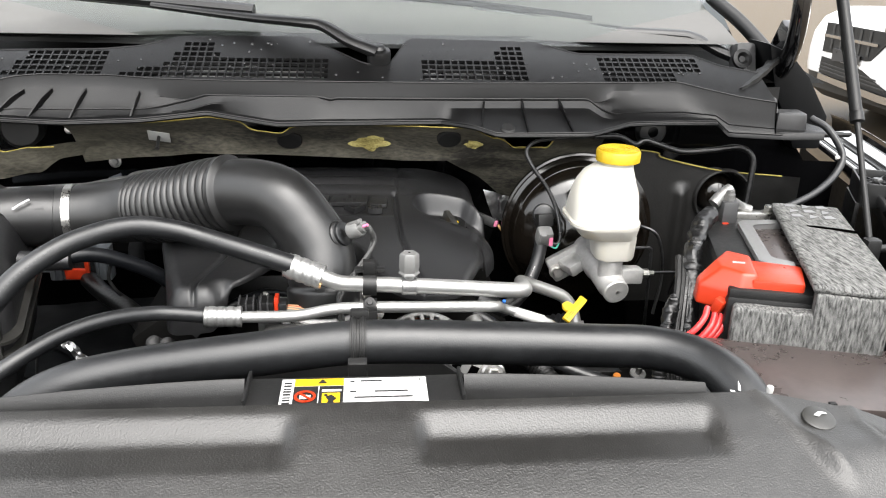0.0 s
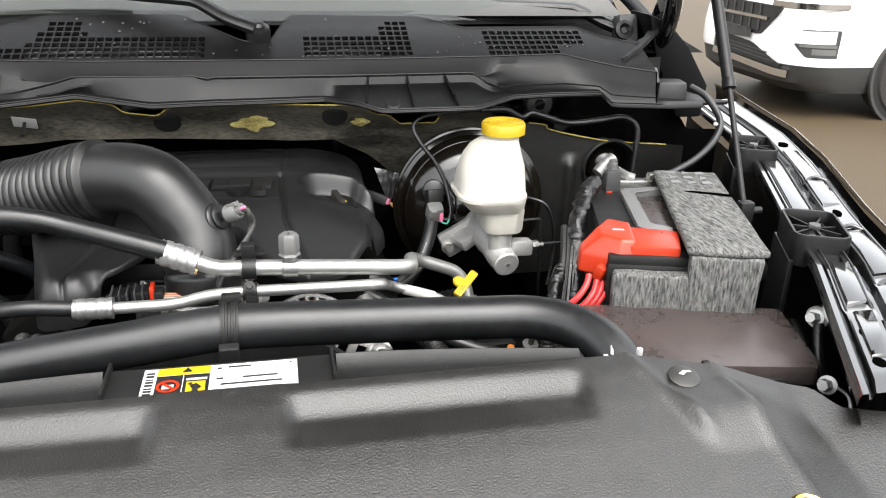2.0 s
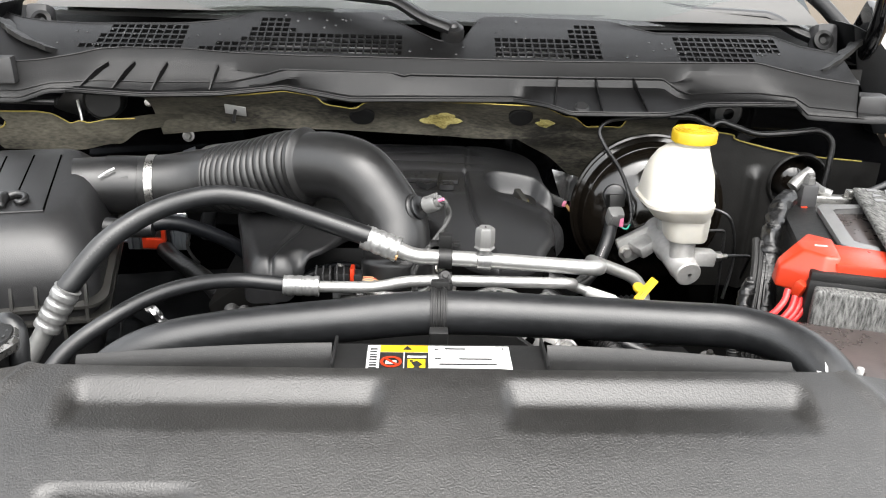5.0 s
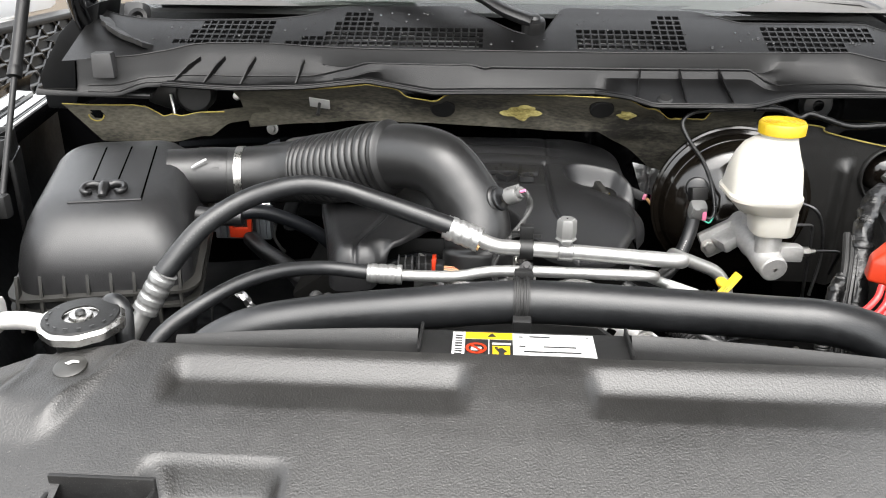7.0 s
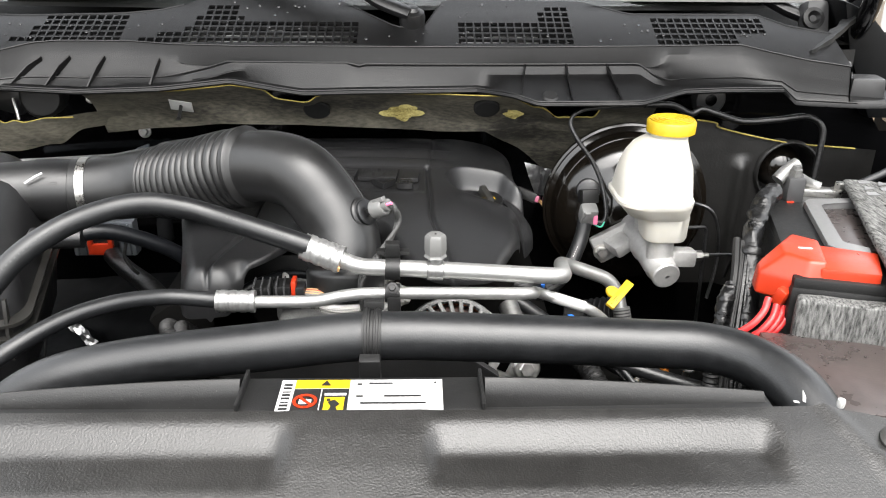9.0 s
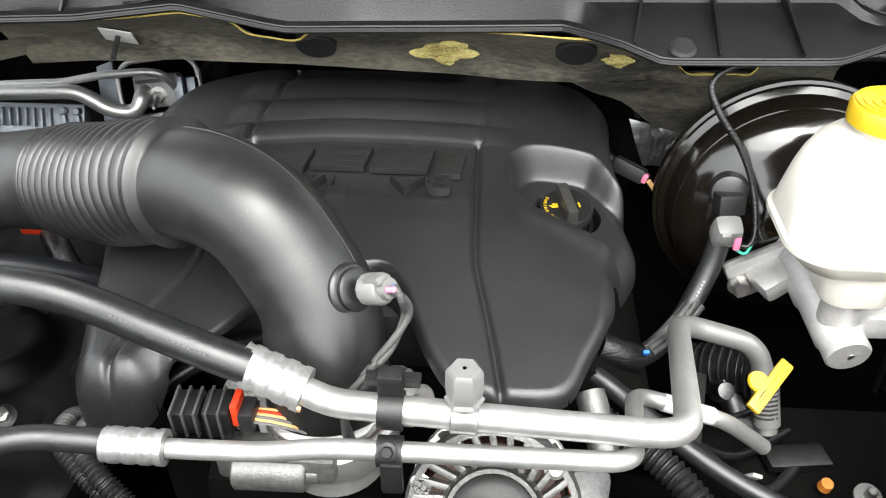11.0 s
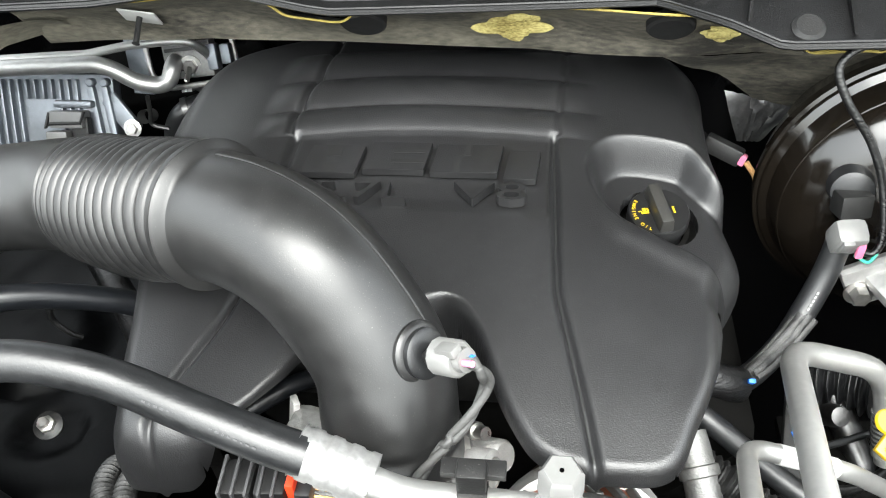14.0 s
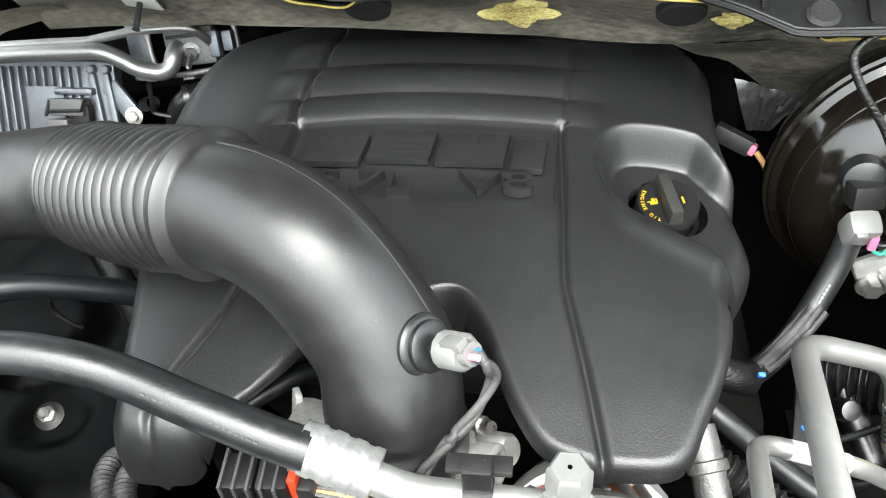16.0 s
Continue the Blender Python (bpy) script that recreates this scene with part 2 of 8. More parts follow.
ZINC = material("zinc_plated_steel", (0.55, 0.54, 0.52), 0.32, metal=1.0, vary=0.2, scale=60)
STEEL = material("dark_steel", (0.10, 0.10, 0.10), 0.4, metal=1.0, vary=0.3, scale=50)
TANK = material("milky_plastic", (0.45, 0.435, 0.392), 0.38, vary=0.04, scale=20, subsurface=0.25, rough_vary=0.05)
YELLOW = material("yellow_plastic", (0.42, 0.28, 0.008), 0.4, vary=0.12, scale=40, bump=0.1)
RED = material("red_plastic", (0.36, 0.026, 0.007), 0.35, vary=0.12, scale=30, bump=0.08)
REDWIRE = material("red_wire", (0.55, 0.03, 0.03), 0.4)
GREYP = material("grey_plastic", (0.12, 0.12, 0.12), 0.45, vary=0.1, scale=40)
PLUGP = material("pale_connector_plastic", (0.14, 0.14, 0.137), 0.45, vary=0.1, scale=40)
LGREY = material("light_grey_plastic", (0.11, 0.11, 0.107), 0.45, vary=0.1, scale=40)
FELT = material("grey_felt", (0.024, 0.024, 0.024), 0.95, vary=0.5, scale=1000, second=(0.190, 0.190, 0.184), bump=1.0, bump_scale=900, stretch=(1.5, 0.30, 1.2), specular=0.1)
FELT_V = material("grey_felt_upright", (0.024, 0.024, 0.024), 0.95, vary=0.5, scale=1000, second=(0.190, 0.190, 0.184), bump=1.0, bump_scale=900, stretch=(1.5, 1.2, 0.28), specular=0.1)
INSUL = material("firewall_insulation", (0.018, 0.0162, 0.0120), 0.8, vary=0.4, scale=40, second=(0.135, 0.124, 0.094), bump=0.7, bump_scale=220, dust=0.3, stretch=(0.55, 1, 1.4))
FOAM = material("yellow_foam", (0.20, 0.15, 0.02), 0.9, vary=0.5, scale=150, second=(0.48, 0.42, 0.16), bump=1.0, bump_scale=420, stretch=(0.5, 1, 1.5))
YEDGE = material("yellow_foam_edge", (0.22, 0.17, 0.035), 0.8, vary=0.3, scale=40)
WHITE = material("white_label", (0.45, 0.45, 0.44), 0.4, vary=0.03, scale=30)
INK = material("black_print", (0.008, 0.008, 0.008), 0.5)
TAPE = material("cloth_tape", (0.0040, 0.0040, 0.0042), 0.34, vary=0.3, scale=60, bump=0.9, bump_scale=150, stretch=(1, 1, 3))
BLUE = material("blue_mark", (0.02, 0.16, 0.62), 0.5)
TEAL = material("green_wire", (0.03, 0.32, 0.22), 0.45)
PINK = material("pink_plastic", (0.62, 0.16, 0.28), 0.45)
ORANGEW = material("tan_wire", (0.60, 0.34, 0.14), 0.5)
BRASS = material("gold_plated_metal", (0.55, 0.38, 0.10), 0.3, metal=1.0, vary=0.15, scale=60)
# darker copy of the copper: the shade behind the slots is in its colour
SHADECU = material("shaded_copper", (0.030, 0.012, 0.008), 0.5, metal=0.3, vary=0.5, scale=120)
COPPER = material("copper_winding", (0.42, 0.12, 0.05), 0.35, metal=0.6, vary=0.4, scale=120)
CARWHITE = material("white_car_paint", (0.80, 0.80, 0.80), 0.18, vary=0.02, scale=4, coat=0.7, rough_vary=0.03)
TYRE = material("tyre_rubber", (0.022, 0.020, 0.018), 0.85, vary=0.3, scale=20, bump=0.3, bump_scale=90)
CHROME = material("chrome", (0.70, 0.70, 0.70), 0.12, metal=1.0, vary=0.05, scale=10)
GREYTRIM = material("grey_bumper_trim", (0.035, 0.035, 0.034), 0.55, vary=0.1, scale=10)
MAROON = material("fuse_box_plastic", (0.042, 0.034, 0.032), 0.28, vary=0.4, scale=18, bump=0.12, bump_scale=300, dust=0.06, rough_vary=0.10)
ASPHALT = material("wet_asphalt", (0.016, 0.0112, 0.0060), 0.66, vary=0.3, scale=230, second=(0.086, 0.060, 0.030), bump=1.0, bump_scale=120, rough_vary=0.24, dust=0.12, specular=0.3)
DASH = material("grey_dash_plastic", (0.072, 0.070, 0.066), 0.7, vary=0.1, scale=12)
PAD = material("soft_black_pad", (0.006, 0.006, 0.006), 0.8, vary=0.2, scale=30, specular=0.25)
PANEL = material("dull_firewall_panel", (0.0045, 0.0043, 0.004), 0.42, vary=0.4, scale=18, bump=0.3, bump_scale=250, dust=0.15)
FOIL = material("crumpled_foil", (0.34, 0.34, 0.34), 0.4, metal=1.0, vary=0.2, scale=60, bump=1.0, bump_scale=90)
SMOOTH = material("smooth_grey_plastic", (0.018, 0.0175, 0.016), 0.42, vary=0.2, scale=12, bump=0.05, bump_scale=900, dust=0.15)
GREYTAPE = material("grey_cloth_tape", (0.036, 0.036, 0.035), 0.6, vary=0.3, scale=60, bump=0.5, bump_scale=200, stretch=(1, 1, 3))
# sheenless black: the shade inside holes, grooves and slits, put in as colour
VOID = material("opening_shade", (0.001, 0.001, 0.001), 1.0, specular=0.0)
PLATE = material("pale_plate", (0.36, 0.36, 0.35), 0.5, vary=0.08, scale=30)
INTAKE = material("matt_intake_plastic", (0.0085, 0.0085, 0.0086), 0.37, vary=0.3, scale=22, bump=0.10, bump_scale=1100, dust=0.14, rough_vary=0.07)
ORANGEC = material("orange_plastic", (0.45, 0.15, 0.02), 0.45)
# mid grey; on the corner posts it stands for cowl plastic catching light
POST = material("mid_grey_plastic", (0.035, 0.035, 0.036), 0.45, vary=0.15, scale=20, bump=0.15, bump_scale=800)
BRAID = material("woven_sleeve", (0.006, 0.006, 0.006), 0.6, vary=0.5, scale=260, second=(0.075, 0.075, 0.075), bump=0.8, bump_scale=500, stretch=(1, 1, 0.5))
DROP = material("water", (0.01, 0.01, 0.01), 0.05, specular=0.6)
HOSE = material("smooth_dark_hose", (0.0042, 0.0047, 0.0058), 0.36, vary=0.3, scale=25, bump=0.10, bump_scale=500, specular=0.34, dust=0.04)
# near-black paint with very little sheen
UNDER = material("low_sheen_black_paint", (0.0018, 0.0020, 0.0023), 0.45, vary=0.4, scale=20, bump=0.2, bump_scale=200, specular=0.14)
ECUM = material("pale_cast_aluminium", (0.205, 0.222, 0.245), 0.45, metal=0.8, vary=0.1, scale=40, bump=0.3, bump_scale=500)

# ---- the setting ----
ground = single("ground", sheet(60, 60, lambda i, j: (-400 + 800 * i / 60, -400 + 800 * j / 60, 0.0)), ASPHALT, kind="structure",
                label="damp brown-grey asphalt of a car park")

# ---- the truck's body round the engine bay ----
truck = thing("pickup_truck", (XC, 1.2, 0.0), "black pickup truck with its hood raised over the engine bay", "truck")


def wheel(at, parent, r=0.40, w=0.26, side=1):
    """A tyre on its rim, the axle along x."""
    tyre = part("wheel", lathe([(r * 0.62, -w / 2), (r * 0.95, -w / 2), (r, -w * 0.36), (r, w * 0.36), (r * 0.95, w / 2), (r * 0.62, w / 2), (r * 0.60, 0), (r * 0.62, -w / 2)],
                               at, (1, 0, 0), 40), TYRE, parent, "black rubber tyre")
    bm = lathe([(0, side * w * 0.40), (r * 0.18, side * w * 0.42), (r * 0.22, side * w * 0.30), (r * 0.56, side * w * 0.32), (r * 0.61, side * w * 0.44), (r * 0.62, side * w * 0.2)], at, (1, 0, 0), 40)
    part("rim", bm, GREYTRIM, tyre, "silver alloy rim")
    return tyre


for sx in (-1, 1):
    for wy in (0.95, 4.62):
        wheel((XC + sx * (0.86 if wy < 2 else 0.89), wy, 0.40), truck, side=sx)


def rear_body():
    """Cab sides with doors, sill and roof, and the load bed behind."""
    low = part("cab_side", box((XC, 2.76, 0.88), (2.00, 1.78, 0.72), 0.07, taper=(0.97, 0.99)), GLOSS, truck, "black painted lower cab")
    part("roof", box((XC, 3.00, 1.83), (1.46, 1.30, 0.07), 0.03), GLOSS, truck, "black painted roof")
    for sx in (-1, 1):
        for y0, y1 in ((1.98, 2.78), (2.80, 3.56)):
            door = part("door", box((XC + sx * 0.995, (y0 + y1) / 2, 0.90), (0.024, y1 - y0, 0.62), 0.010, pose(0, 0, 0, 0, -1.5 * sx, 0)), GLOSS, truck, "black door")
            part("door_handle", box((XC + sx * 1.014, y1 - 0.12, 1.08), (0.024, 0.15, 0.030), 0.008), BLACKP, door)
        part("sill", box((XC + sx * 0.95, 2.76, 0.49), (0.10, 1.70, 0.08), 0.02), DULL, low, "dull black sill")
        side = part("bed_side", box((XC + sx * 0.955, 4.66, 0.98), (0.10, 1.96, 0.60), 0.03), GLOSS, truck, "black side of the load bed")
        part("bed_rail", box((XC + sx * 0.955, 4.66, 1.29), (0.112, 1.96, 0.03), 0.008), DULL, side)
    part("bed_floor", box((XC, 4.66, 0.74), (1.82, 1.94, 0.06), 0.01), DULL, truck, "ribbed black bed floor")
    part("bed_front", box((XC, 3.71, 1.00), (1.82, 0.05, 0.52), 0.01), GLOSS, truck)
    gate = part("tailgate", box((XC, 5.62, 1.00), (1.82, 0.07, 0.56), 0.02), GLOSS, truck, "black tailgate")
    part("gate_handle", box((XC, 5.662, 1.16), (0.22, 0.02, 0.07), 0.01), BLACKP, gate)
    part("rear_bumper", box((XC, 5.72, 0.58), (1.90, 0.14, 0.18), 0.03), GREYTRIM, truck)


rear_body()


# inner walls of the bay, the floor under the engine and the bulkhead
def bay_side(side):
    """Inner fender: a dark sheet-metal wall with swells, on the left (-1) or the right (1)."""
    def place(i, j):
        y = lerp(0.25, 1.86, i / 28)
        z = lerp(0.35, 1.098 - 0.10 * step(0.66, 0.52, y), j / 14)
        x = table(y, [(0.25, 0.41), (0.5, 0.545), (0.8, 0.70), (0.96, 0.763), (1.22, 0.88), (1.62, 0.99), (1.86, 1.03)])
        x += 0.05 * step(0.85, 0.95, z) - 0.10 * math.exp(-((y - 1.0) / 0.22) ** 2 - ((z - 0.55) / 0.25) ** 2)
        return (XC + side * x, y, z)
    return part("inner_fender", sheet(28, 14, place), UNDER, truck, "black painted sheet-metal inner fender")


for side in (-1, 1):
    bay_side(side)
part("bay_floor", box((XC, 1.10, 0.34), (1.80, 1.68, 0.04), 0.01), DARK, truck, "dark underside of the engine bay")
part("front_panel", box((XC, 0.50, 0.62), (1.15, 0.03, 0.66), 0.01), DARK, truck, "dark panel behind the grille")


def bulkhead():
    """Painted firewall with swells, set back on the passenger side."""
    def place(i, j):
        x = lerp(-0.99, 1.03, i / 60)
        z = lerp(0.33, 1.19 - 0.09 * step(0.84, 0.90, abs(x - XC)), j / 30)
        return (x, lerp(1.79, 1.52, step(0.02, 0.30, x)) + 0.02 * math.sin(9 * x), z)
    return part("firewall", sheet(60, 30, place), GLOSS, truck, "black painted firewall")


def side_panel():
    """Dull panel behind the battery with a lipped round opening and a dome inside it."""
    c = (0.748, 1.055)
    def place(i, j):
        x = lerp(0.56, 0.90, i / 90)
        top = table(x, [(0.56, 1.150), (0.61, 1.144), (0.623, 1.134), (0.734, 1.110), (0.861, 1.098), (0.90, 1.095)])
        z = lerp(0.84, top, j / 80)
        y = 1.424 - 0.012 * math.exp(-((x - 0.665) / 0.012) ** 2) * step(1.09, 1.06, z)
        return (x, y, z)
    def inside(i, j):
        x, _, z = place(i + 0.5, j + 0.5)
        return math.hypot(x - c[0], z - c[1]) < 0.050
    panel = part("firewall_panel", sheet(90, 80, place, lambda i, j: not inside(i, j)), PANEL, truck, "dull charcoal firewall panel with a round opening")
    at = (c[0], 1.424, c[1])
    part("opening_lip", lathe([(0.058, -0.001), (0.057, 0.004), (0.054, 0.007), (0.051, 0.005), (0.049, -0.006), (0.047, -0.050), (0.0, -0.052)], at, (0, -1, 0), 48), PANEL, panel)
    part("dome", lathe([(0.040, -0.048), (0.039, -0.034), (0.034, -0.022), (0.024, -0.012), (0.010, -0.006), (0.0, -0.005)], at, (0, -1, 0), 40), BOOSTER, panel, "dark rounded dome in the opening")
    return panel


side_panel()
bulkhead()


# fender tops: the folded rail inside, the painted wing outside
def fender(side):
    def fx(y):
        return table(y, [(0.30, 0.43), (0.50, 0.538), (0.806, 0.699), (0.962, 0.759), (1.222, 0.874), (1.42, 0.945), (1.80, 1.03)])

    def low(y):
        return 1.112 - 0.05 * step(0.55, 0.30, y)

    prof = [(0.014, -0.045), (-0.001, -0.012), (0.0, -0.003), (0.002, 0.0), (0.0085, 0.0), (0.0095, -0.006), (0.0125, -0.006), (0.0140, -0.001), (0.016, 0.0),
            (0.050, 0.0), (0.053, -0.010), (0.061, -0.010), (0.065, 0.0), (0.108, 0.002), (0.111, -0.020), (0.124, -0.022), (0.127, 0.004)]
    plugs = ((0.572, 0.028, 0.0062, 0.0085), (0.626, 0.028, 0.0075, 0.0105), (0.590, 0.080, 0.0075, 0.0095), (0.656, 0.092, 0.0045, 0.006), (0.798, 0.082, 0.0055, 0.011), (0.97, 0.086, 0.006, 0.012), (1.06, 0.034, 0.004, 0.005), (1.34, 0.085, 0.009, 0.014))

    def rail(i, j):
        y = lerp(0.532, 1.75, i / 90)
        o, dz = prof[j]
        if 7 <= j <= 10:
            dz += 0.005 * (step(0.535, 0.545, y) - step(0.675, 0.685, y)) - 0.004 * (step(0.80, 0.81, y) - step(0.855, 0.87, y))
        if 11 <= j <= 13:
            dz += 0.005 * (step(0.66, 0.67, y) - step(0.73, 0.74, y)) - 0.005 * math.exp(-((y - 1.10) / 0.02) ** 2)
        return (XC + side * (fx(y) + o), y, low(y) + dz)
    f = part("fender_rail", sheet(90, 16, rail), RAIL, truck, "gloss black folded fender rail with holes", sharp=25)

    def wing(i, j):
        y = lerp(0.532, 1.90, i / 40)
        a = math.pi / 2 * j / 10
        out, down = 0.130 + 0.016 * math.sin(a), 0.012 - 0.05 * (1 - math.cos(a))
        if j == 10:
            out, down = 0.165, -0.55
        return (XC + side * (fx(min(y, 1.8)) + out), y, low(y) + down)
    part("fender", sheet(40, 10, wing), GLOSS, truck, "gloss black outer fender")
    # flat black discs stand for the shade inside the rail's holes
    for y, o, rx, ry in plugs:
        dz = 0.0052 if 0.54 < y < 0.68 and o < 0.06 else 0.0052 if 0.66 < y < 0.74 and o > 0.06 else 0.002
        c = (XC + side * (fx(y) + o), y, low(y) + dz)
        m = Matrix.Translation(c) @ pose(0, 0, 0, 0, 0, -20 * side)
        hole = prism([(rx * math.cos(k * math.pi / 8), ry * math.sin(k * math.pi / 8)) for k in range(16)], 0, 0.0008, m)
        part("hole_shade", hole, VOID, f, "flat black disc for the shade of a rail hole")
    # black tubes added for the dark lines between the rail's panels
    for o in (0.0168, 0.0485, 0.0672, 0.1055):
        line = [(XC + side * (fx(y) + o), y, low(y) + 0.0012) for y in np.linspace(0.56, 1.70, 40)]
        part("seam_line", sweep(bmesh.new(), [Vector(q) for q in line], 0.0016, 6), INK, f, "thin black line added along a rail seam")
    for y0, y1, o0, o1, h in ((0.985, 1.235, 0.018, 0.046, 0.0035), (0.695, 0.800, 0.019, 0.047, 0.0045), (0.58, 0.672, 0.020, 0.047, 0.0075), (0.76, 0.90, 0.069, 0.104, 0.0045), (1.00, 1.30, 0.070, 0.102, 0.0035)):
        def plate(i, j):
            y, o = lerp(y0, y1, (0, 0.015, 0.03, 0.5, 0.97, 0.985, 1)[i]), lerp(o0, o1, (0, 0.05, 0.10, 0.9, 0.95, 1)[j])
            z = h if 2 <= i <= 4 and 2 <= j <= 3 else h * 0.8 if 1 <= i <= 5 and 1 <= j <= 4 else -0.004
            return (XC + side * (fx(y) + o), y, low(y) + z + 0.0006 * math.sin(40 * y + 90 * o))
        part("pressed_plate", sheet(6, 5, plate), RAIL, f, sharp=50)
    for y, o in ((0.905, 0.084), (0.735, 0.088), (1.12, 0.088)):
        c = Vector((XC + side * (fx(y) + o), y, low(y) + 0.004))
        part("pressed_lip", tube([c + Vector((side * -0.020, -0.004, -0.003)), c + Vector((side * -0.008, 0.004, 0.0)), c + Vector((side * 0.006, 0.005, 0.001)), c + Vector((side * 0.018, -0.003, -0.003))], 0.0035, 10), GLOSS, f)
    return f


for side in (-1, 1):
    fender(side)


def rounded(w, h, r, n=5):
    """Outline of a rectangle with rounded corners about the origin."""
    out = []
    for cx, cy, a0 in ((w / 2 - r, h / 2 - r, 0), (r - w / 2, h / 2 - r, 90), (r - w / 2, r - h / 2, 180), (w / 2 - r, r - h / 2, 270)):
        out += [(cx + r * math.cos(radians(a0 + 90 * k / n)), cy + r * math.sin(radians(a0 + 90 * k / n))) for k in range(n + 1)]
    return out


def fender_bracket(y, side, group):
    """Moulded black tray with a rounded rim, spokes and a bolted boss, screwed on the rail."""
    x = XC + side * table(y, [(0.895, 0.757), (1.30, 0.912)])
    b = thing("fender_bracket", (x, y, 1.06), "black ribbed plastic bracket bolted on the fender rail", "bracket", group)
    m = pose(0, 0, 0, 0, 0, -23 * side)
    at = Matrix.Translation((x, y, 0)) @ m
    rings = [[at @ Vector((px, py, z)) for px, py in rounded(w, h, r)] for w, h, r, z in (
        (0.072, 0.112, 0.016, 1.088), (0.072, 0.112, 0.016, 1.128), (0.070, 0.110, 0.015, 1.131), (0.064, 0.104, 0.012, 1.131), (0.062, 0.102, 0.011, 1.129), (0.061, 0.101, 0.011, 1.108))]
    bm = bmesh.new()
    vs = [[bm.verts.new(q) for q in ring] for ring in rings]
    for p, q in zip(vs, vs[1:]):
        for k in range(len(p)):
            n = (k + 1) % len(p)
            bm.faces.new((p[k], p[n], q[n], q[k]))
    bm.faces.new(vs[-1])
    box(Vector((x, y, 1.03)) + m @ Vector((-side * 0.034, 0, 0)), (0.008, 0.108, 0.13), 0.003, m, bm)
    part("body", bm, BLACKP, b, sharp=40)
    for k in range(7):
        a = 2 * math.pi * k / 7 + 0.3
        reach = min(0.030 / max(abs(math.cos(a)), 0.01), 0.048 / max(abs(math.sin(a)), 0.01))
        part("web", box(at @ Vector((reach / 2 * math.cos(a), reach / 2 * math.sin(a), 1.116)), (reach, 0.0028, 0.017), 0.0008, m @ pose(0, 0, 0, 0, 0, math.degrees(a))), BLACKP, b)
    boss = part("boss", lathe([(0.018, -0.01), (0.018, 0.008), (0.016, 0.010), (0.012, 0.010)], (x, y, 1.110), (0, 0, 1), 24), BLACKP, b)
    bolt((x, y, 1.119), (0, 0, 1), STEEL, boss, 0.009, 0.010)
    return b


for y in (0.895, 1.30):
    fender_bracket(y, 1, "fender brackets")
fender_bracket(1.30, -1, "fender brackets")


# the raised hood, its hinges and gas struts
def hood():
    """Open hood: an outer skin with an inner frame, leaning back from its hinges."""
    a = radians(51)
    def place(i, j):
        u, v = i / 16, j / 16
        s = v * 1.27
        half = 0.84 - 0.06 * v
        sag = 0.05 * (1 - (2 * u - 1) ** 2)
        return (XC + (2 * u - 1) * half, 1.56 - s * math.cos(a) + sag * math.sin(a), 1.45 + s * math.sin(a) + sag * math.cos(a))
    part("hood", sheet(16, 16, place, thick=0.03), GLOSS, truck, "raised black hood")


hood()


def hinge(side):
    x = XC + side * 0.80
    h = part("hood_hinge", tube([(x, 1.62, 1.20), (x + side * 0.01, 1.50, 1.30), (x, 1.46, 1.42), (x, 1.50, 1.55)], 0.016, 12), GLOSS, truck, "black steel hood hinge arm")
    part("hinge_link", box((x + side * 0.03, 1.60, 1.27), (0.02, 0.05, 0.22), 0.006, pose(0, 0, 0, 32, 0, 0)), GLOSS, h)
    part("corner_seal", tube([(x + side * 0.03, 1.52, 1.17), (x + side * 0.06, 1.60, 1.26), (x + side * 0.03, 1.72, 1.34), (x - side * 0.02, 1.82, 1.40)], 0.015, 12), BLACKP, h, "black rubber corner seal")
    # painted body corner behind the hinge
    ring = [(0.775, 1.337), (0.825, 1.316), (0.868, 1.274), (0.921, 1.196), (0.915, 1.13), (0.86, 1.13), (0.80, 1.25)]
    m = pose(XC, 1.505, 0, 90, 0, 0)
    part("body_corner", prism([(side * px, pz) for px, pz in (ring if side > 0 else ring[::-1])], -0.10, 0.0, m, bevel=0.008), UNDER, truck, "black body corner behind the hinge")


for side in (-1, 1):
    hinge(side)


def strut(side):
    """Gas strut: thin rod below, thick cylinder above, ball joints at its ends."""
    x = XC + side * 0.75
    s = thing("gas_strut", (x, 1.05, 1.08), "black gas strut holding up the hood", "gas strut", "hood struts")
    foot, mid, top = Vector((x, 1.052, 1.10)), Vector((x + side * 0.012, 1.165, 1.262)), Vector((x + side * 0.032, 1.418, 1.621))
    part("rod", sweep(bmesh.new(), [foot, mid], 0.0046, 12), BLACKP, s, "dark steel rod")
    part("cylinder", sweep(bmesh.new(), [mid, top], 0.0094, 16), BLACKP, s)
    part("collar", lathe([(0.0098, -0.012), (0.0106, -0.010), (0.0106, 0.004), (0.005, 0.006)], mid, foot - mid, 16), BLACKP, s)
    part("ball_socket", box(foot + Vector((0, -0.004, -0.008)), (0.024, 0.02, 0.036), 0.006), DULL, s)
    part("ball_pin", lathe([(0, -0.035), (0.006, -0.035), (0.006, 0.0), (0, 0)], foot + Vector((side * 0.03, 0, -0.008)), (side, 0, 0), 10), DULL, s)


for side in (-1, 1):
    strut(side)


# ---- cowl, wipers, windscreen ----
cowl = thing("cowl_panel", (XC, 1.45, 1.18), "black plastic cowl panel with slotted air grilles below the windscreen", "cowl panel")


def back(x):
    return 0.10 * ((x - XC) / 0.72) ** 2


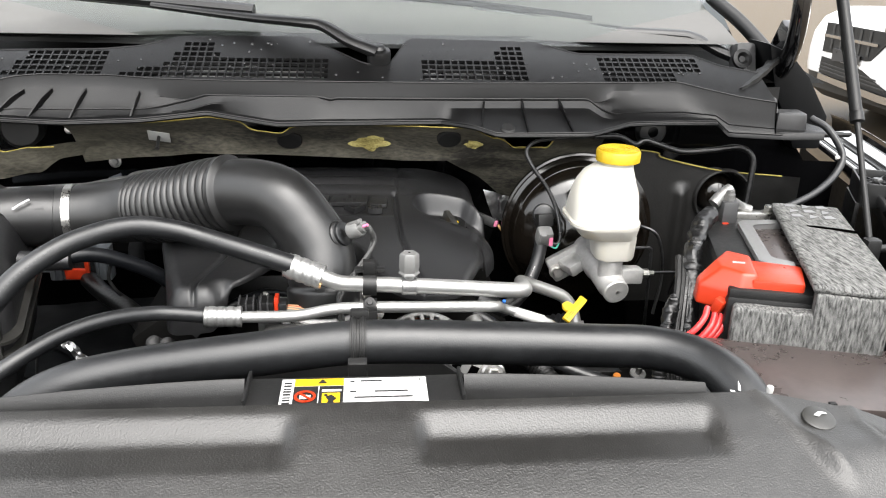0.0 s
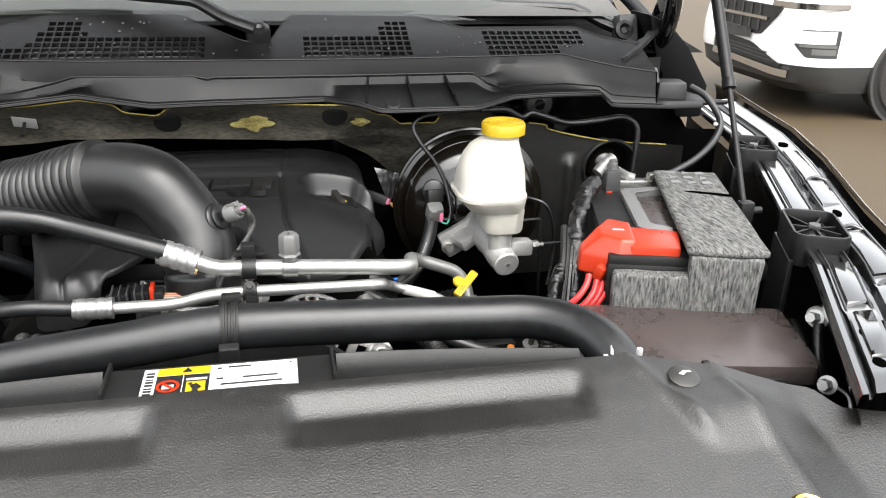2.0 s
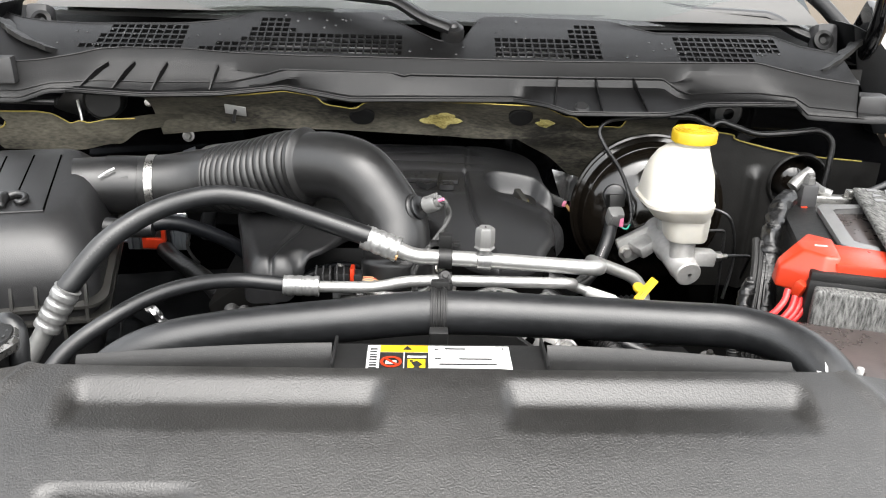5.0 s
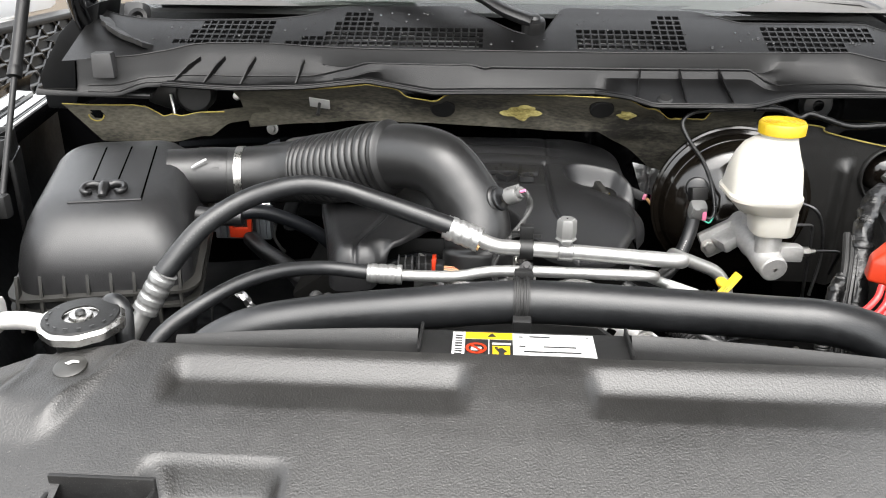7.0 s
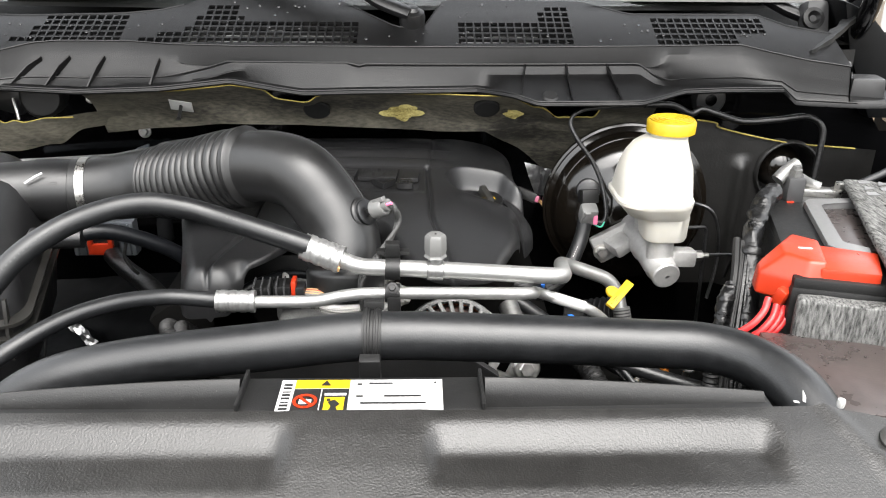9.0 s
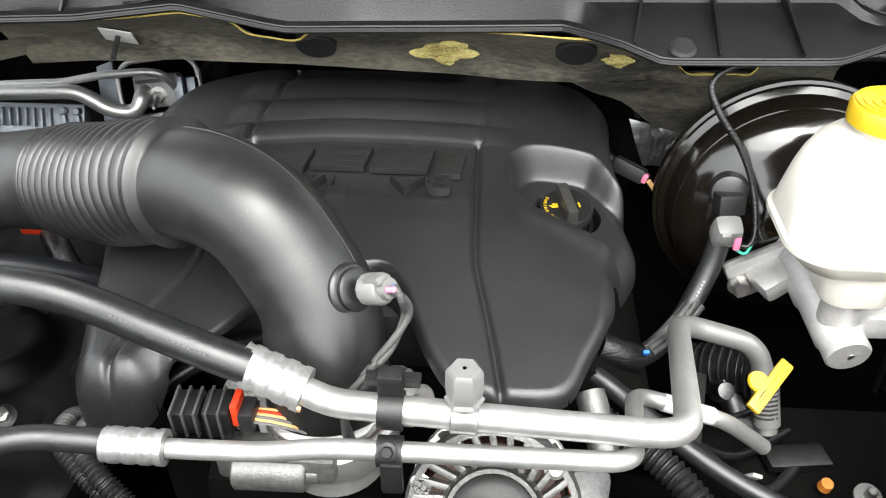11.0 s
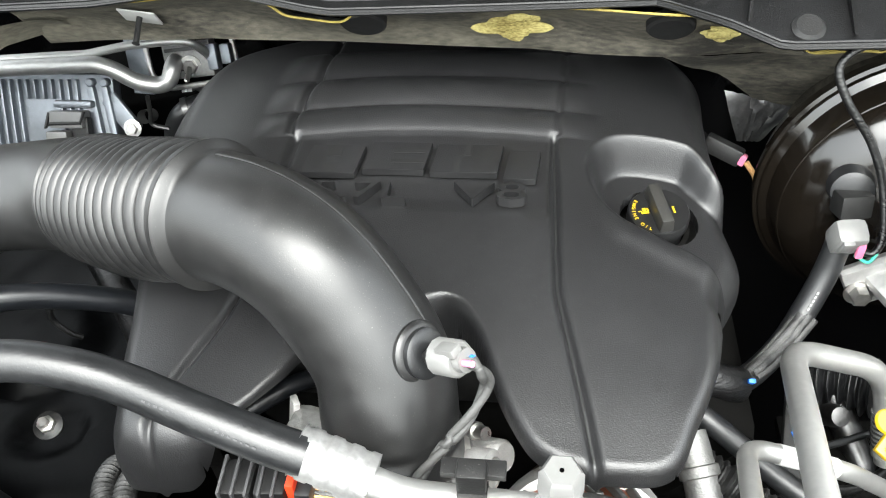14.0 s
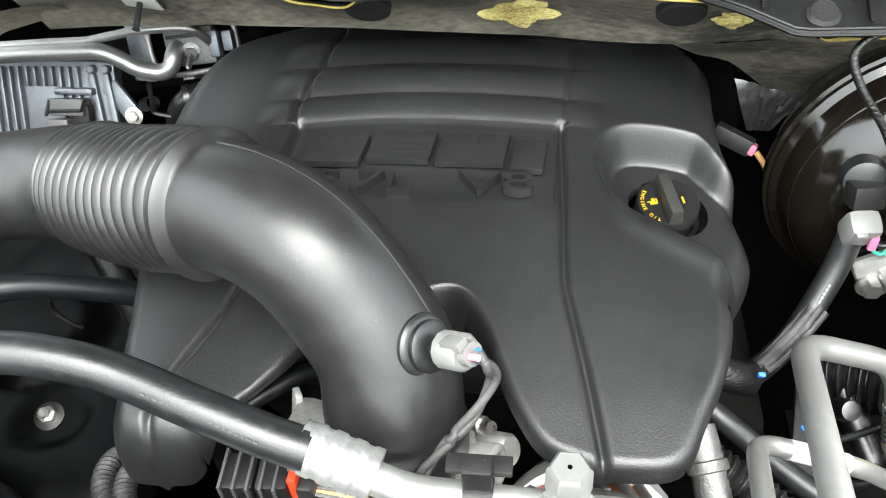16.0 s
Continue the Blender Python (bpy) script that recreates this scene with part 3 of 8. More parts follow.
FRONT = [(-0.80, 1.375), (-0.70, 1.385), (-0.612, 1.397), (-0.559, 1.414), (-0.52, 1.432), (-0.48, 1.438), (-0.37, 1.438), (-0.295, 1.430), (-0.18, 1.426), (0.27, 1.426), (0.51, 1.431), (0.637, 1.436), (0.68, 1.417), (0.735, 1.396), (0.82, 1.375)]
CREST = [(-0.74, 1.545), (-0.69, 1.523), (-0.644, 1.513), (-0.564, 1.509), (-0.40, 1.516), (-0.334, 1.527), (-0.268, 1.558), (-0.045, 1.564), (-0.008, 1.537), (0.067, 1.482), (0.111, 1.481), (0.148, 1.562), (0.39, 1.556), (0.468, 1.522), (0.69, 1.523), (0.735, 1.492), (0.80, 1.470)]


def face_z(y):
    return 1.268 + (y - 1.43) * math.tan(radians(24))


def grille_face():
    """The sloping upper face: a grid in which the grille slots are open."""
    pitch, rise, x0, x1 = 0.0138, 0.0153, -0.742, 0.804
    nx, rows = 112, 11
    def place(i, j):
        x = x0 + (x1 - x0) * i / nx
        lo, hi = table(x, FRONT), table(x, CREST)
        if j == 0:
            y = lo
        elif j < 10:
            y = min(max(1.436 + rise * (j - 1), lo + 0.002 * j), hi - 0.0004 * (11 - j))
        else:
            y = hi + 0.005 * (j - 10)
        return (x, y, face_z(y) + (0.0, 0.0015)[j in (9, 10)] - 0.012 * (j == 11))
    def is_slot(i, j):
        x, r = x0 + (x1 - x0) * (i + 0.5) / nx, j - 1
        if r < 0:
            return False
        if -0.56 < x < -0.378:
            return r <= (0 if x < -0.537 else 2 if x < -0.517 else 4)
        if -0.36 < x < 0.003:
            return r <= ((x + 0.36) / 0.09 * 2.4 if x < -0.272 else 4 if x < -0.261 else 6 if x < -0.206 else 4 if x < -0.190 else 3)
        if 0.172 < x < 0.366:
            return r <= (3 if x < 0.307 else 5 if x < 0.320 else 6)
        return 0.507 < x < 0.69 and (0 if x < 0.645 else 2) <= r <= 4
    bm = sheet(nx, rows, place, lambda i, j: not is_slot(i, j))
    for i in range(nx):
        for j in range(rows):
            if is_slot(i, j):
                outer = [Vector(place(*c)) for c in ((i, j), (i + 1, j), (i + 1, j + 1), (i, j + 1))]
                mid = sum(outer, Vector()) / 4
                inner = [Vector((lerp(mid.x, q.x, 0.80), lerp(mid.y, q.y, 0.74), lerp(mid.z, q.z, 0.74))) for q in outer]
                deep = [q + Vector((0, 0.002, -0.005)) for q in inner]
                o, n, d = ([bm.verts.new(q) for q in ring] for ring in (outer, inner, deep))
                for k in range(4):
                    bm.faces.new((o[k], o[(k + 1) % 4], n[(k + 1) % 4], n[k]))
                    bm.faces.new((n[k], n[(k + 1) % 4], d[(k + 1) % 4], d[k]))
    bmesh.ops.remove_doubles(bm, verts=bm.verts, dist=1e-5)
    part("grille_panel", bm, COWL, cowl, "charcoal cowl face with rows of open slots", sharp=30)
    # a floor under the slots, with the pale wiper drive below
    part("plenum", sheet(20, 2, lambda i, j: (lerp(x0, x1, i / 20), 1.44 + 0.12 * j / 2, 1.225 + 0.03 * j / 2)), DARK, cowl)
    def drive(a, b, hi):
        return sheet(30, 6, lambda i, j: (lerp(a, b, i / 30), lerp(1.437, hi, j / 6), face_z(lerp(1.437, hi, j / 6)) - 0.008 - 0.006 * abs(math.sin(23 * lerp(a, b, i / 30))) + 0.004 * noise.noise(Vector((i * 0.7, j, 2.0)))))
    bar = part("wiper_drive", drive(-0.285, -0.005, 1.486), ALU, cowl, "bright wiper drive under the slots")
    part("drive_end", drive(0.175, 0.305, 1.478), ALU, bar)


grille_face()

LIP = [(-0.79, 1.192), (-0.645, 1.188), (-0.60, 1.204), (-0.44, 1.198), (-0.31, 1.203), (-0.2, 1.215), (-0.08, 1.200), (0.0, 1.203), (0.25, 1.205), (0.29, 1.196), (0.34, 1.196),
       (0.46, 1.196), (0.53, 1.206), (0.70, 1.205), (0.723, 1.186), (0.90, 1.187)]


def cowl_tray():
    """The lower tray: lip, rising panel with a stepped middle, and the seal channel under the grille."""
    n = 150
    def ledge(x):
        return 0.010 * (step(-0.24, -0.18, x) - step(-0.02, 0.01, x)) + 0.004 * step(0.0, 0.02, x) - 0.012 * step(0.46, 0.49, x) - 0.01 * step(-0.19, -0.32, x)
    def place(i, j):
        x = lerp(-0.785, 0.89, i / n)
        lip, b, yf = table(x, LIP), min(back(x), 0.10), table(x, FRONT)
        if j > 4:
            x = min(max(x, -0.715), 0.80)
        fy = table(x, [(-0.5, 1.366), (-0.3, 1.376), (-0.2, 1.384), (-0.1, 1.368), (0.0, 1.366), (0.2, 1.374), (0.25, 1.335), (0.29, 1.313), (0.45, 1.315), (0.53, 1.350), (0.60, 1.360)])
        prof = [(fy + 0.004, lip), (fy, lip + 0.003), (fy + 0.001, lip + 0.006), (fy + 0.005, lip + 0.0075), (fy + 0.010, lip + 0.009),
                (1.388, 1.236 + ledge(x) - 0.010), (1.392, 1.240 + ledge(x) - 0.002), (1.398, 1.240 + ledge(x)), (1.403, 1.230 + ledge(x)), (1.408, 1.232), (1.410, 1.236), (1.4125, 1.236), (1.414, 1.228), (1.421, 1.226)]
        top = face_z(yf)
        # towards both ends the ledge gives way to one plain slope
        plain = step(-0.22, -0.32, x) + step(0.47, 0.52, x)
        if j < 13:
            y, z = prof[j]
            y = min(y + b * (0.25 + 0.4 * j / 15), yf - 0.006 - 0.0012 * (13 - j))
            if j > 4:
                t = (j - 4) / 9
                y4 = min(fy + 0.010 + b * 0.357, yf - 0.017)
                y = lerp(y, lerp(y4, yf - 0.0065, t), plain)
                z = lerp(min(z, top - 0.020), lerp(lip + 0.009, top - 0.014, t) - 0.006 * math.sin(math.pi * t), plain)
            return (x, y, z)
        return (x, yf - (0.0055, 0.003, -0.002)[j - 13], top - (0.012, -0.0015, 0.0)[j - 13])
    part("tray", sheet(n, 15, place, thick=0.002), TRAY, cowl, "plastic cowl tray with a folded lip, shade in its colour", sharp=25)
    # thin tubes added so that the tray's edges carry highlight lines
    for name, row in (("lip_bead", 2), ("ledge_bead", 7), ("ridge_bead", 14)):
        line = [Vector(place(i, row)) + Vector((0, -0.0005, 0.0006)) for i in range(8, n - 6)]
        part(name, sweep(bmesh.new(), line, 0.0013, 6), COWL, cowl)
    for top, foot in ((-0.506, -0.547), (-0.459, -0.492), (-0.406, -0.433), (-0.320, -0.330), (0.275, 0.270), (0.345, 0.343), (0.415, 0.416)):
        left = top < 0
        a = Vector(place(round((foot + 0.785) / 1.675 * n), 4))
        b = Vector(place(round((top + 0.785) / 1.675 * n), 12 if left else 7))
        mid = a.lerp(b, 0.55) + Vector((0, -0.004, 0.006 if left else 0.002))
        ring = [a + Vector((0, -0.006, 0.001)), mid, b + Vector((0, -0.004, 0.002)), b + Vector((0, 0, -0.020)), a + Vector((0, 0.004, -0.004))]
        bm = bmesh.new()
        sides = [[bm.verts.new(q + Vector((dx, 0, 0))) for q in ring] for dx in (-0.0014, 0.0014)]
        bm.faces.new(sides[0][::-1])
        bm.faces.new(sides[1])
        for k in range(5):
            bm.faces.new((sides[0][k], sides[0][(k + 1) % 5], sides[1][(k + 1) % 5], sides[1][k]))
        part("web", bm, COWL, cowl)
    for side, x in ((1, 0.80), (-1, -0.66)):
        line = spline([(0.745, 1.428, 1.262), (0.785, 1.452, 1.278), (0.825, 1.485, 1.296), (0.862, 1.52, 1.312)] if side > 0 else [(-0.598, 1.420, 1.272), (-0.637, 1.437, 1.282), (-0.679, 1.464, 1.296), (-0.706, 1.496, 1.310)], 6)
        def flap(i, j):
            q = line[i]
            w = lerp(-0.013, 0.013, j / 4) * (1 + 0.15 * math.sin(1.3 * i))
            return (q.x + side * 0.5 * w, q.y - 0.8 * w, q.z + 0.35 * w + 0.003 * noise.noise(Vector((i * 0.5, j * 0.7, side))))
        part("seal_flap", sheet(len(line) - 1, 4, flap, thick=0.009), DULL, cowl, "matt foam sealing flap")
        # paler than the cowl: the post's light is put into its colour
        part("corner_post", box((x + side * 0.02, 1.575, 1.285), (0.042, 0.045, 0.085), 0.012, pose(0, 0, 0, -20, 0, 0)), POST, cowl, "plastic corner post, the light on it put in as paler grey")
        part("post_hub", lathe([(0.014, -0.004), (0.019, 0.0), (0.019, 0.008), (0.012, 0.010), (0.006, 0.004), (0, 0.004)], (x + side * 0.002, 1.545, 1.300), (0, -1, 0.45), 24), BLACKP, cowl, "round black hub in the corner post")


cowl_tray()


def end_plate(side):
    """Flat wing of the cowl tray out to the hinge, with a raised rim and a pale seal strip."""
    def place(i, j):
        u, v = i / 12, j / 10
        x = lerp(0.72, lerp(0.905, 0.80, v), u)
        y = lerp(1.385, 1.47, v) + 0.012 * u
        z = 1.183 + 0.022 * v + 0.004 * math.exp(-((v - 0.12) / 0.05) ** 2) + 0.010 * step(0.35, 0.0, u) * v
        return (XC + side * x - (0 if side > 0 else -0.07), y, z)
    bm = sheet(12, 10, place, thick=0.003)
    plate = part("end_plate", bm, COWL, cowl, "dark plastic end of the cowl tray", sharp=40)
    part("seal_strip", tube([Vector(place(i, 0)) + Vector((0, -0.002, 0.003)) for i in range(13)], 0.0035, 8), DULL, plate, "worn rubber seal strip")
    back_wall = [Vector(place(i, 10)) for i in range(13)]
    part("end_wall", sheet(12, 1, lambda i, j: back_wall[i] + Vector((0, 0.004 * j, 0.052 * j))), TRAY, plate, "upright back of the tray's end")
    if side > 0:
        part("step_block", box((0.862, 1.440, 1.203), (0.058, 0.050, 0.034), 0.005, pose(0, 0, 0, 0, 0, -8), taper=(0.92, 0.9)), POST, plate, "grey plastic step block")
        part("step_block", box((0.815, 1.452, 1.228), (0.050, 0.036, 0.030), 0.004, pose(0, 0, 0, -12, 0, -10), taper=(0.8, 0.7)), POST, plate, "grey plastic step block")
    else:
        part("step_block", box((-0.664, 1.378, 1.241), (0.038, 0.030, 0.044), 0.004, pose(0, 0, 0, 0, 0, 8), taper=(0.9, 0.9)), POST, plate, "grey plastic step block")



for side in (1, -1):
    end_plate(side)
part("push_pin", lathe([(0, 0.004), (0.010, 0.004), (0.013, 0.001), (0.013, -0.003), (0, -0.003)], (0.309, 1.332, 1.207), (0, -0.5, 1), 20), DULL, cowl, "flat push pin")


def drops():
    """Rain drops left standing on the cowl's face."""
    rnd = random.Random(5)
    bm = bmesh.new()
    for k in range(90):
        x = rnd.uniform(-0.6, 0.72)
        y = rnd.uniform(table(x, FRONT) + 0.01, table(x, CREST) - 0.006)
        r = rnd.choice((0.0012, 0.0016, 0.0022, 0.0030))
        lathe([(0, r * 0.55), (r * 0.6, r * 0.45), (r, 0.0)], (x, y, face_z(y) + 0.0004), (0, -0.4, 0.9), 8, bm)
    single("rain_drops", bm, DROP, label="small rain drops standing on the cowl panel", category="water drops", kind="stuff")


drops()


def screen():
    """Laminated windscreen, leaning back."""
    def place(i, j):
        x, s = lerp(-0.74, 0.86, i / 24), lerp(0.0, 0.95, j / 8)
        return (x, 1.55 + 1.15 * back(x) + s * math.cos(radians(31)), 1.318 - 0.10 * back(x) + s * math.sin(radians(31)))
    glass = bpy.data.materials.new("windscreen_glass")
    glass.use_nodes = True
    g = glass.node_tree.nodes["Principled BSDF"]
    g.inputs["Base Color"].default_value = (0.82, 0.92, 0.88, 1)
    g.inputs["Transmission Weight"].default_value = 1.0
    g.inputs["Roughness"].default_value = 0.02
    g.inputs["IOR"].default_value = 1.45
    ob = part("windscreen", sheet(24, 8, place), glass, truck, "clear windscreen")
    ob.visible_shadow = False
    band = part("black_frit", sheet(24, 1, lambda i, j: Vector(place(i, 0)) + Vector((0, 0.006 + 0.03 * j, -0.008 + 0.018 * j))), INK, ob, "black edge band of the glass")
    part("dashboard", sheet(20, 6, lambda i, j: (lerp(-0.70, 0.82, i / 20), 1.60 + 0.56 * j / 6, 1.322 + 0.06 * math.sin(math.pi * j / 6))), DASH, truck, "grey dashboard top behind the glass")
    part("cowl_well", sheet(20, 2, lambda i, j: (lerp(-0.84, 0.96, i / 20), 1.505 + 0.15 * j, 1.262 + 0.020 * j)), DARK, truck, "dark well below the windscreen")
    part("cab", box((XC, 2.9, 1.35), (1.75, 1.5, 0.9), 0.12, taper=(0.8, 0.8)), GLOSS, truck, "black cab")
    return ob


screen()


def wiper(pivot, reach, side, label):
    """Wiper: hub and nut, bowed arm, blade with its rubber lip."""
    p = Vector(pivot)
    w = thing("windscreen_wiper", pivot, label, "wiper", "wipers")
    part("hub", lathe([(0.020, -0.03), (0.022, -0.004), (0.020, 0.004), (0.012, 0.007), (0, 0.007)], p, (0, -0.3, 1), 20), SATIN, w)
    part("nut_cap", lathe([(0.013, 0.004), (0.013, 0.008), (0.009, 0.013), (0, 0.015)], p, (0, -0.3, 1), 20), SATIN, w)
    line = [p, p + Vector((-0.05, 0.018, 0.016)), p + Vector((-0.10, 0.045, 0.040)), p + Vector((-0.14, 0.055, 0.045)), p + Vector((-reach * 0.6, 0.09, 0.05)), p + Vector((-reach, 0.12, 0.065))]
    part("arm", tube(line, lambda s, a: lerp(0.024, 0.012, s ** 0.6), 12, squash=0.55), SATIN, w)
    b0, b1 = p + Vector((-reach * 0.55, 0.10, 0.060)), p + Vector((-reach * 1.5, 0.16, 0.085))
    blade = part("blade", sweep(bmesh.new(), [lerp(b0, b1, k / 10) for k in range(11)], 0.012, 8), SATIN, w)
    part("rubber_lip", sweep(bmesh.new(), [lerp(b0, b1, k / 10) + Vector((0, 0.004, -0.010)) for k in range(11)], 0.004, 6), RUBBER, blade)


wiper((0.093, 1.489, 1.311), 0.42, 1, "black wiper with its hub in the middle of the cowl")
wiper((0.838, 1.596, 1.290), 0.55, 1, "black wiper with its hub at the corner of the cowl")


# ---- insulation under the cowl lip ----
insulation = thing("firewall_insulation", (XC, 1.44, 1.10), "grey-black insulation board with yellow foam edges under the cowl", "insulation")


def board():
    def edge(x):
        dip = 0.012 * step(-0.150, -0.125, x) * step(-0.055, -0.080, x) + 0.016 * step(0.312, 0.318, x) * step(0.398, 0.392, x)
        return table(x, LIP) - 0.004 - 0.010 * step(0.24, 0.30, x) - dip
    def foot(x):
        return table(x, [(-0.47, 1.100), (-0.42, 1.106), (-0.36, 1.115), (-0.30, 1.121), (-0.24, 1.129), (-0.1, 1.129), (0.14, 1.120), (0.30, 1.129), (0.38, 1.122), (0.50, 1.122)])
    def skin(x, j):
        t = j / 8
        y = lerp(1.455, 1.388, t) + 0.012 * math.sin(math.pi * t) - 0.025 * step(0.08, 0.25, x) + 0.004 * math.sin(37 * x + j) * t * (1 - t) * 4 + 0.02 * ((x - XC) / 0.5) ** 2 + 0.027 * step(-0.20, -0.46, x) * (1 - t)
        return Vector((x, y, lerp(foot(x), edge(x), t) + 0.004 * math.sin(math.pi * t)))
    n = 80
    def place(i, j):
        return skin(lerp(-0.45, 0.50, i / n), j)
    part("board", sheet(n, 8, place), INSUL, insulation)
    for a, b in ((-0.45, 0.29), (0.29, 0.50)):
        part("foam_edge", tube([skin(x, 8) + Vector((0, -0.001, 0.0)) for x in np.linspace(a, b, int((b - a) * 90))], lambda s, q: 0.0012 + 0.0007 * math.sin(31 * s) * math.sin(7 * s), 8, per=3), YEDGE, insulation, "yellow raw foam edge")
    def on(x, z):
        t = (z - foot(x)) / (edge(x) - foot(x))
        return skin(x, 8 * min(1, max(0, t)))
    for x, z, s in ((-0.068, 1.161, 1.0), (0.216, 1.172, 0.95)):
        part("pad", lathe([(0, 0.0042), (0.020 * s, 0.0040), (0.0225 * s, 0.002), (0.0228 * s, -0.006)], on(x, z) + Vector((0, -0.0035, -0.003)), (0, -0.80, -0.60), 28), PAD, insulation, "round black rubber pad")
    # torn foam patches
    for x, z, rx, rz in ((0.075, 1.158, 0.030, 0.013), (0.262, 1.160, 0.014, 0.006)):
        y = on(x, z).y - 0.003
        bm = bmesh.new()
        bmesh.ops.create_icosphere(bm, subdivisions=4, radius=1)
        for v in bm.verts:
            k = 1 + 0.55 * noise.noise(v.co * 1.6 + Vector((x * 30, 0, 0))) + 0.12 * noise.noise(v.co * 5)
            v.co = Vector((x + v.co.x * rx * k, y + v.co.y * 0.005 * k, z + v.co.z * rz * k))
        part("foam_patch", bm, FOAM, insulation, "torn yellow foam")
    def hem(x):
        return table(x, [(0.28, 1.050), (0.32, 1.040), (0.36, 1.028), (0.43, 1.020)])
    def low(i, j):
        t = j / 12
        x = lerp(lerp(0.212, 0.330, t), 0.43, i / 30)
        return (x, lerp(on(x, foot(x)).y - 0.002, 1.500, t) + 0.003 * math.sin(40 * x + 5 * t) + 0.002 * noise.noise(Vector((60 * x, 4 * t, 0.3))), lerp(foot(x) + 0.002, hem(x), t))
    part("lower_board", sheet(30, 12, low), INSUL, insulation, "lower flap of the insulation beside the booster")
    def foil(i, j):
        x = lerp(lerp(0.320, 0.296, j / 8), lerp(0.345, 0.372, j / 8), i / 16)
        return (x, 1.497 + 0.004 * noise.noise(Vector((i * 0.8, j * 0.8, 3.1))), lerp(0.985, hem(x) + 0.004, j / 8) + 0.002 * noise.noise(Vector((i, j, 8.2))))
    part("foil_patch", sheet(16, 8, foil), FOIL, insulation, "crumpled foil lower edge")
    plate = part("clip_plate", box(on(-0.296, 1.165) + Vector((0, -0.004, -0.003)), (0.038, 0.002, 0.026), 0.0008, pose(0, 0, 0, 40, 8, 0)), PLATE, insulation, "pale square clip plate")
    part("clip_pin", lathe([(0, 0), (0.003, 0), (0.003, 0.028), (0.004, 0.030), (0, 0.031)], on(-0.296, 1.165) + Vector((0, -0.005, -0.003)), (0.05, -1, -0.6), 10), INK, plate)


board()


def side_board():
    """The lower board at the passenger-side corner, with a round hole."""
    def edge(x):
        return table(x, [(-0.775, 1.161), (-0.641, 1.161), (-0.616, 1.157), (-0.586, 1.139), (-0.570, 1.144), (-0.554, 1.140), (-0.520, 1.148), (-0.458, 1.152), (-0.43, 1.152)])
    c = Vector((-0.714, 1.42, 1.141))
    n, rows = 70, 14
    def place(i, j):
        x = lerp(-0.775, -0.40, i / n)
        return Vector((x + 0.05 * (1 - j / rows) * (1 - i / n), lerp(1.452, 1.418, j / rows) + 0.004 * math.sin(20 * x) + (0.045 + 0.010 * (1 - j / rows)) * step(-0.52, -0.42, x), lerp(1.083 + 0.012 * step(-0.62, -0.54, x) + 0.024 * step(-0.535, -0.485, x), edge(x), j / rows)))
    def near_hole(i, j):
        q = (place(i, j) + place(i + 1, j + 1)) / 2
        return math.hypot((q.x - c.x) / 1.25, q.z - c.z) < 0.0105
    part("side_board", sheet(n, rows, place, lambda i, j: not near_hole(i, j)), INSUL, insulation)
    part("foam_edge", tube([(x, 1.419 + 0.006 * math.sin(20 * x), edge(x)) for x in np.linspace(-0.775, -0.47, 40)], 0.0013, 8, per=3), YEDGE, insulation)
    part("hole_rim", tube([c + Vector((0.0145 * math.cos(a), -0.001, 0.0115 * math.sin(a))) for a in np.linspace(math.pi * 1.0, math.pi * 2.0, 10)], 0.0014, 8, per=4), YEDGE, insulation, "yellow lower rim of the hole")
    part("right_edge", tube([(0.575, 1.415, 1.150), (0.61, 1.418, 1.144), (0.623, 1.418, 1.134), (0.734, 1.420, 1.110), (0.861, 1.422, 1.098)], 0.0014, 8), YEDGE, insulation, "thin yellow foam edge")


side_board()

# ---- the radiator cover across the front ----
cover = thing("radiator_cover", (XC, 0.45, 1.0), "grained black plastic radiator cover with two sunken pads across the front", "cover")


def cover_rear(x):
    return table(abs(x - XC), [(0, 0.622), (0.365, 0.622), (0.395, 0.615), (0.440, 0.600), (0.470, 0.596), (0.507, 0.590), (0.541, 0.576), (0.557, 0.552), (0.586, 0.544), (0.621, 0.537), (0.70, 0.522), (0.76, 0.51)])


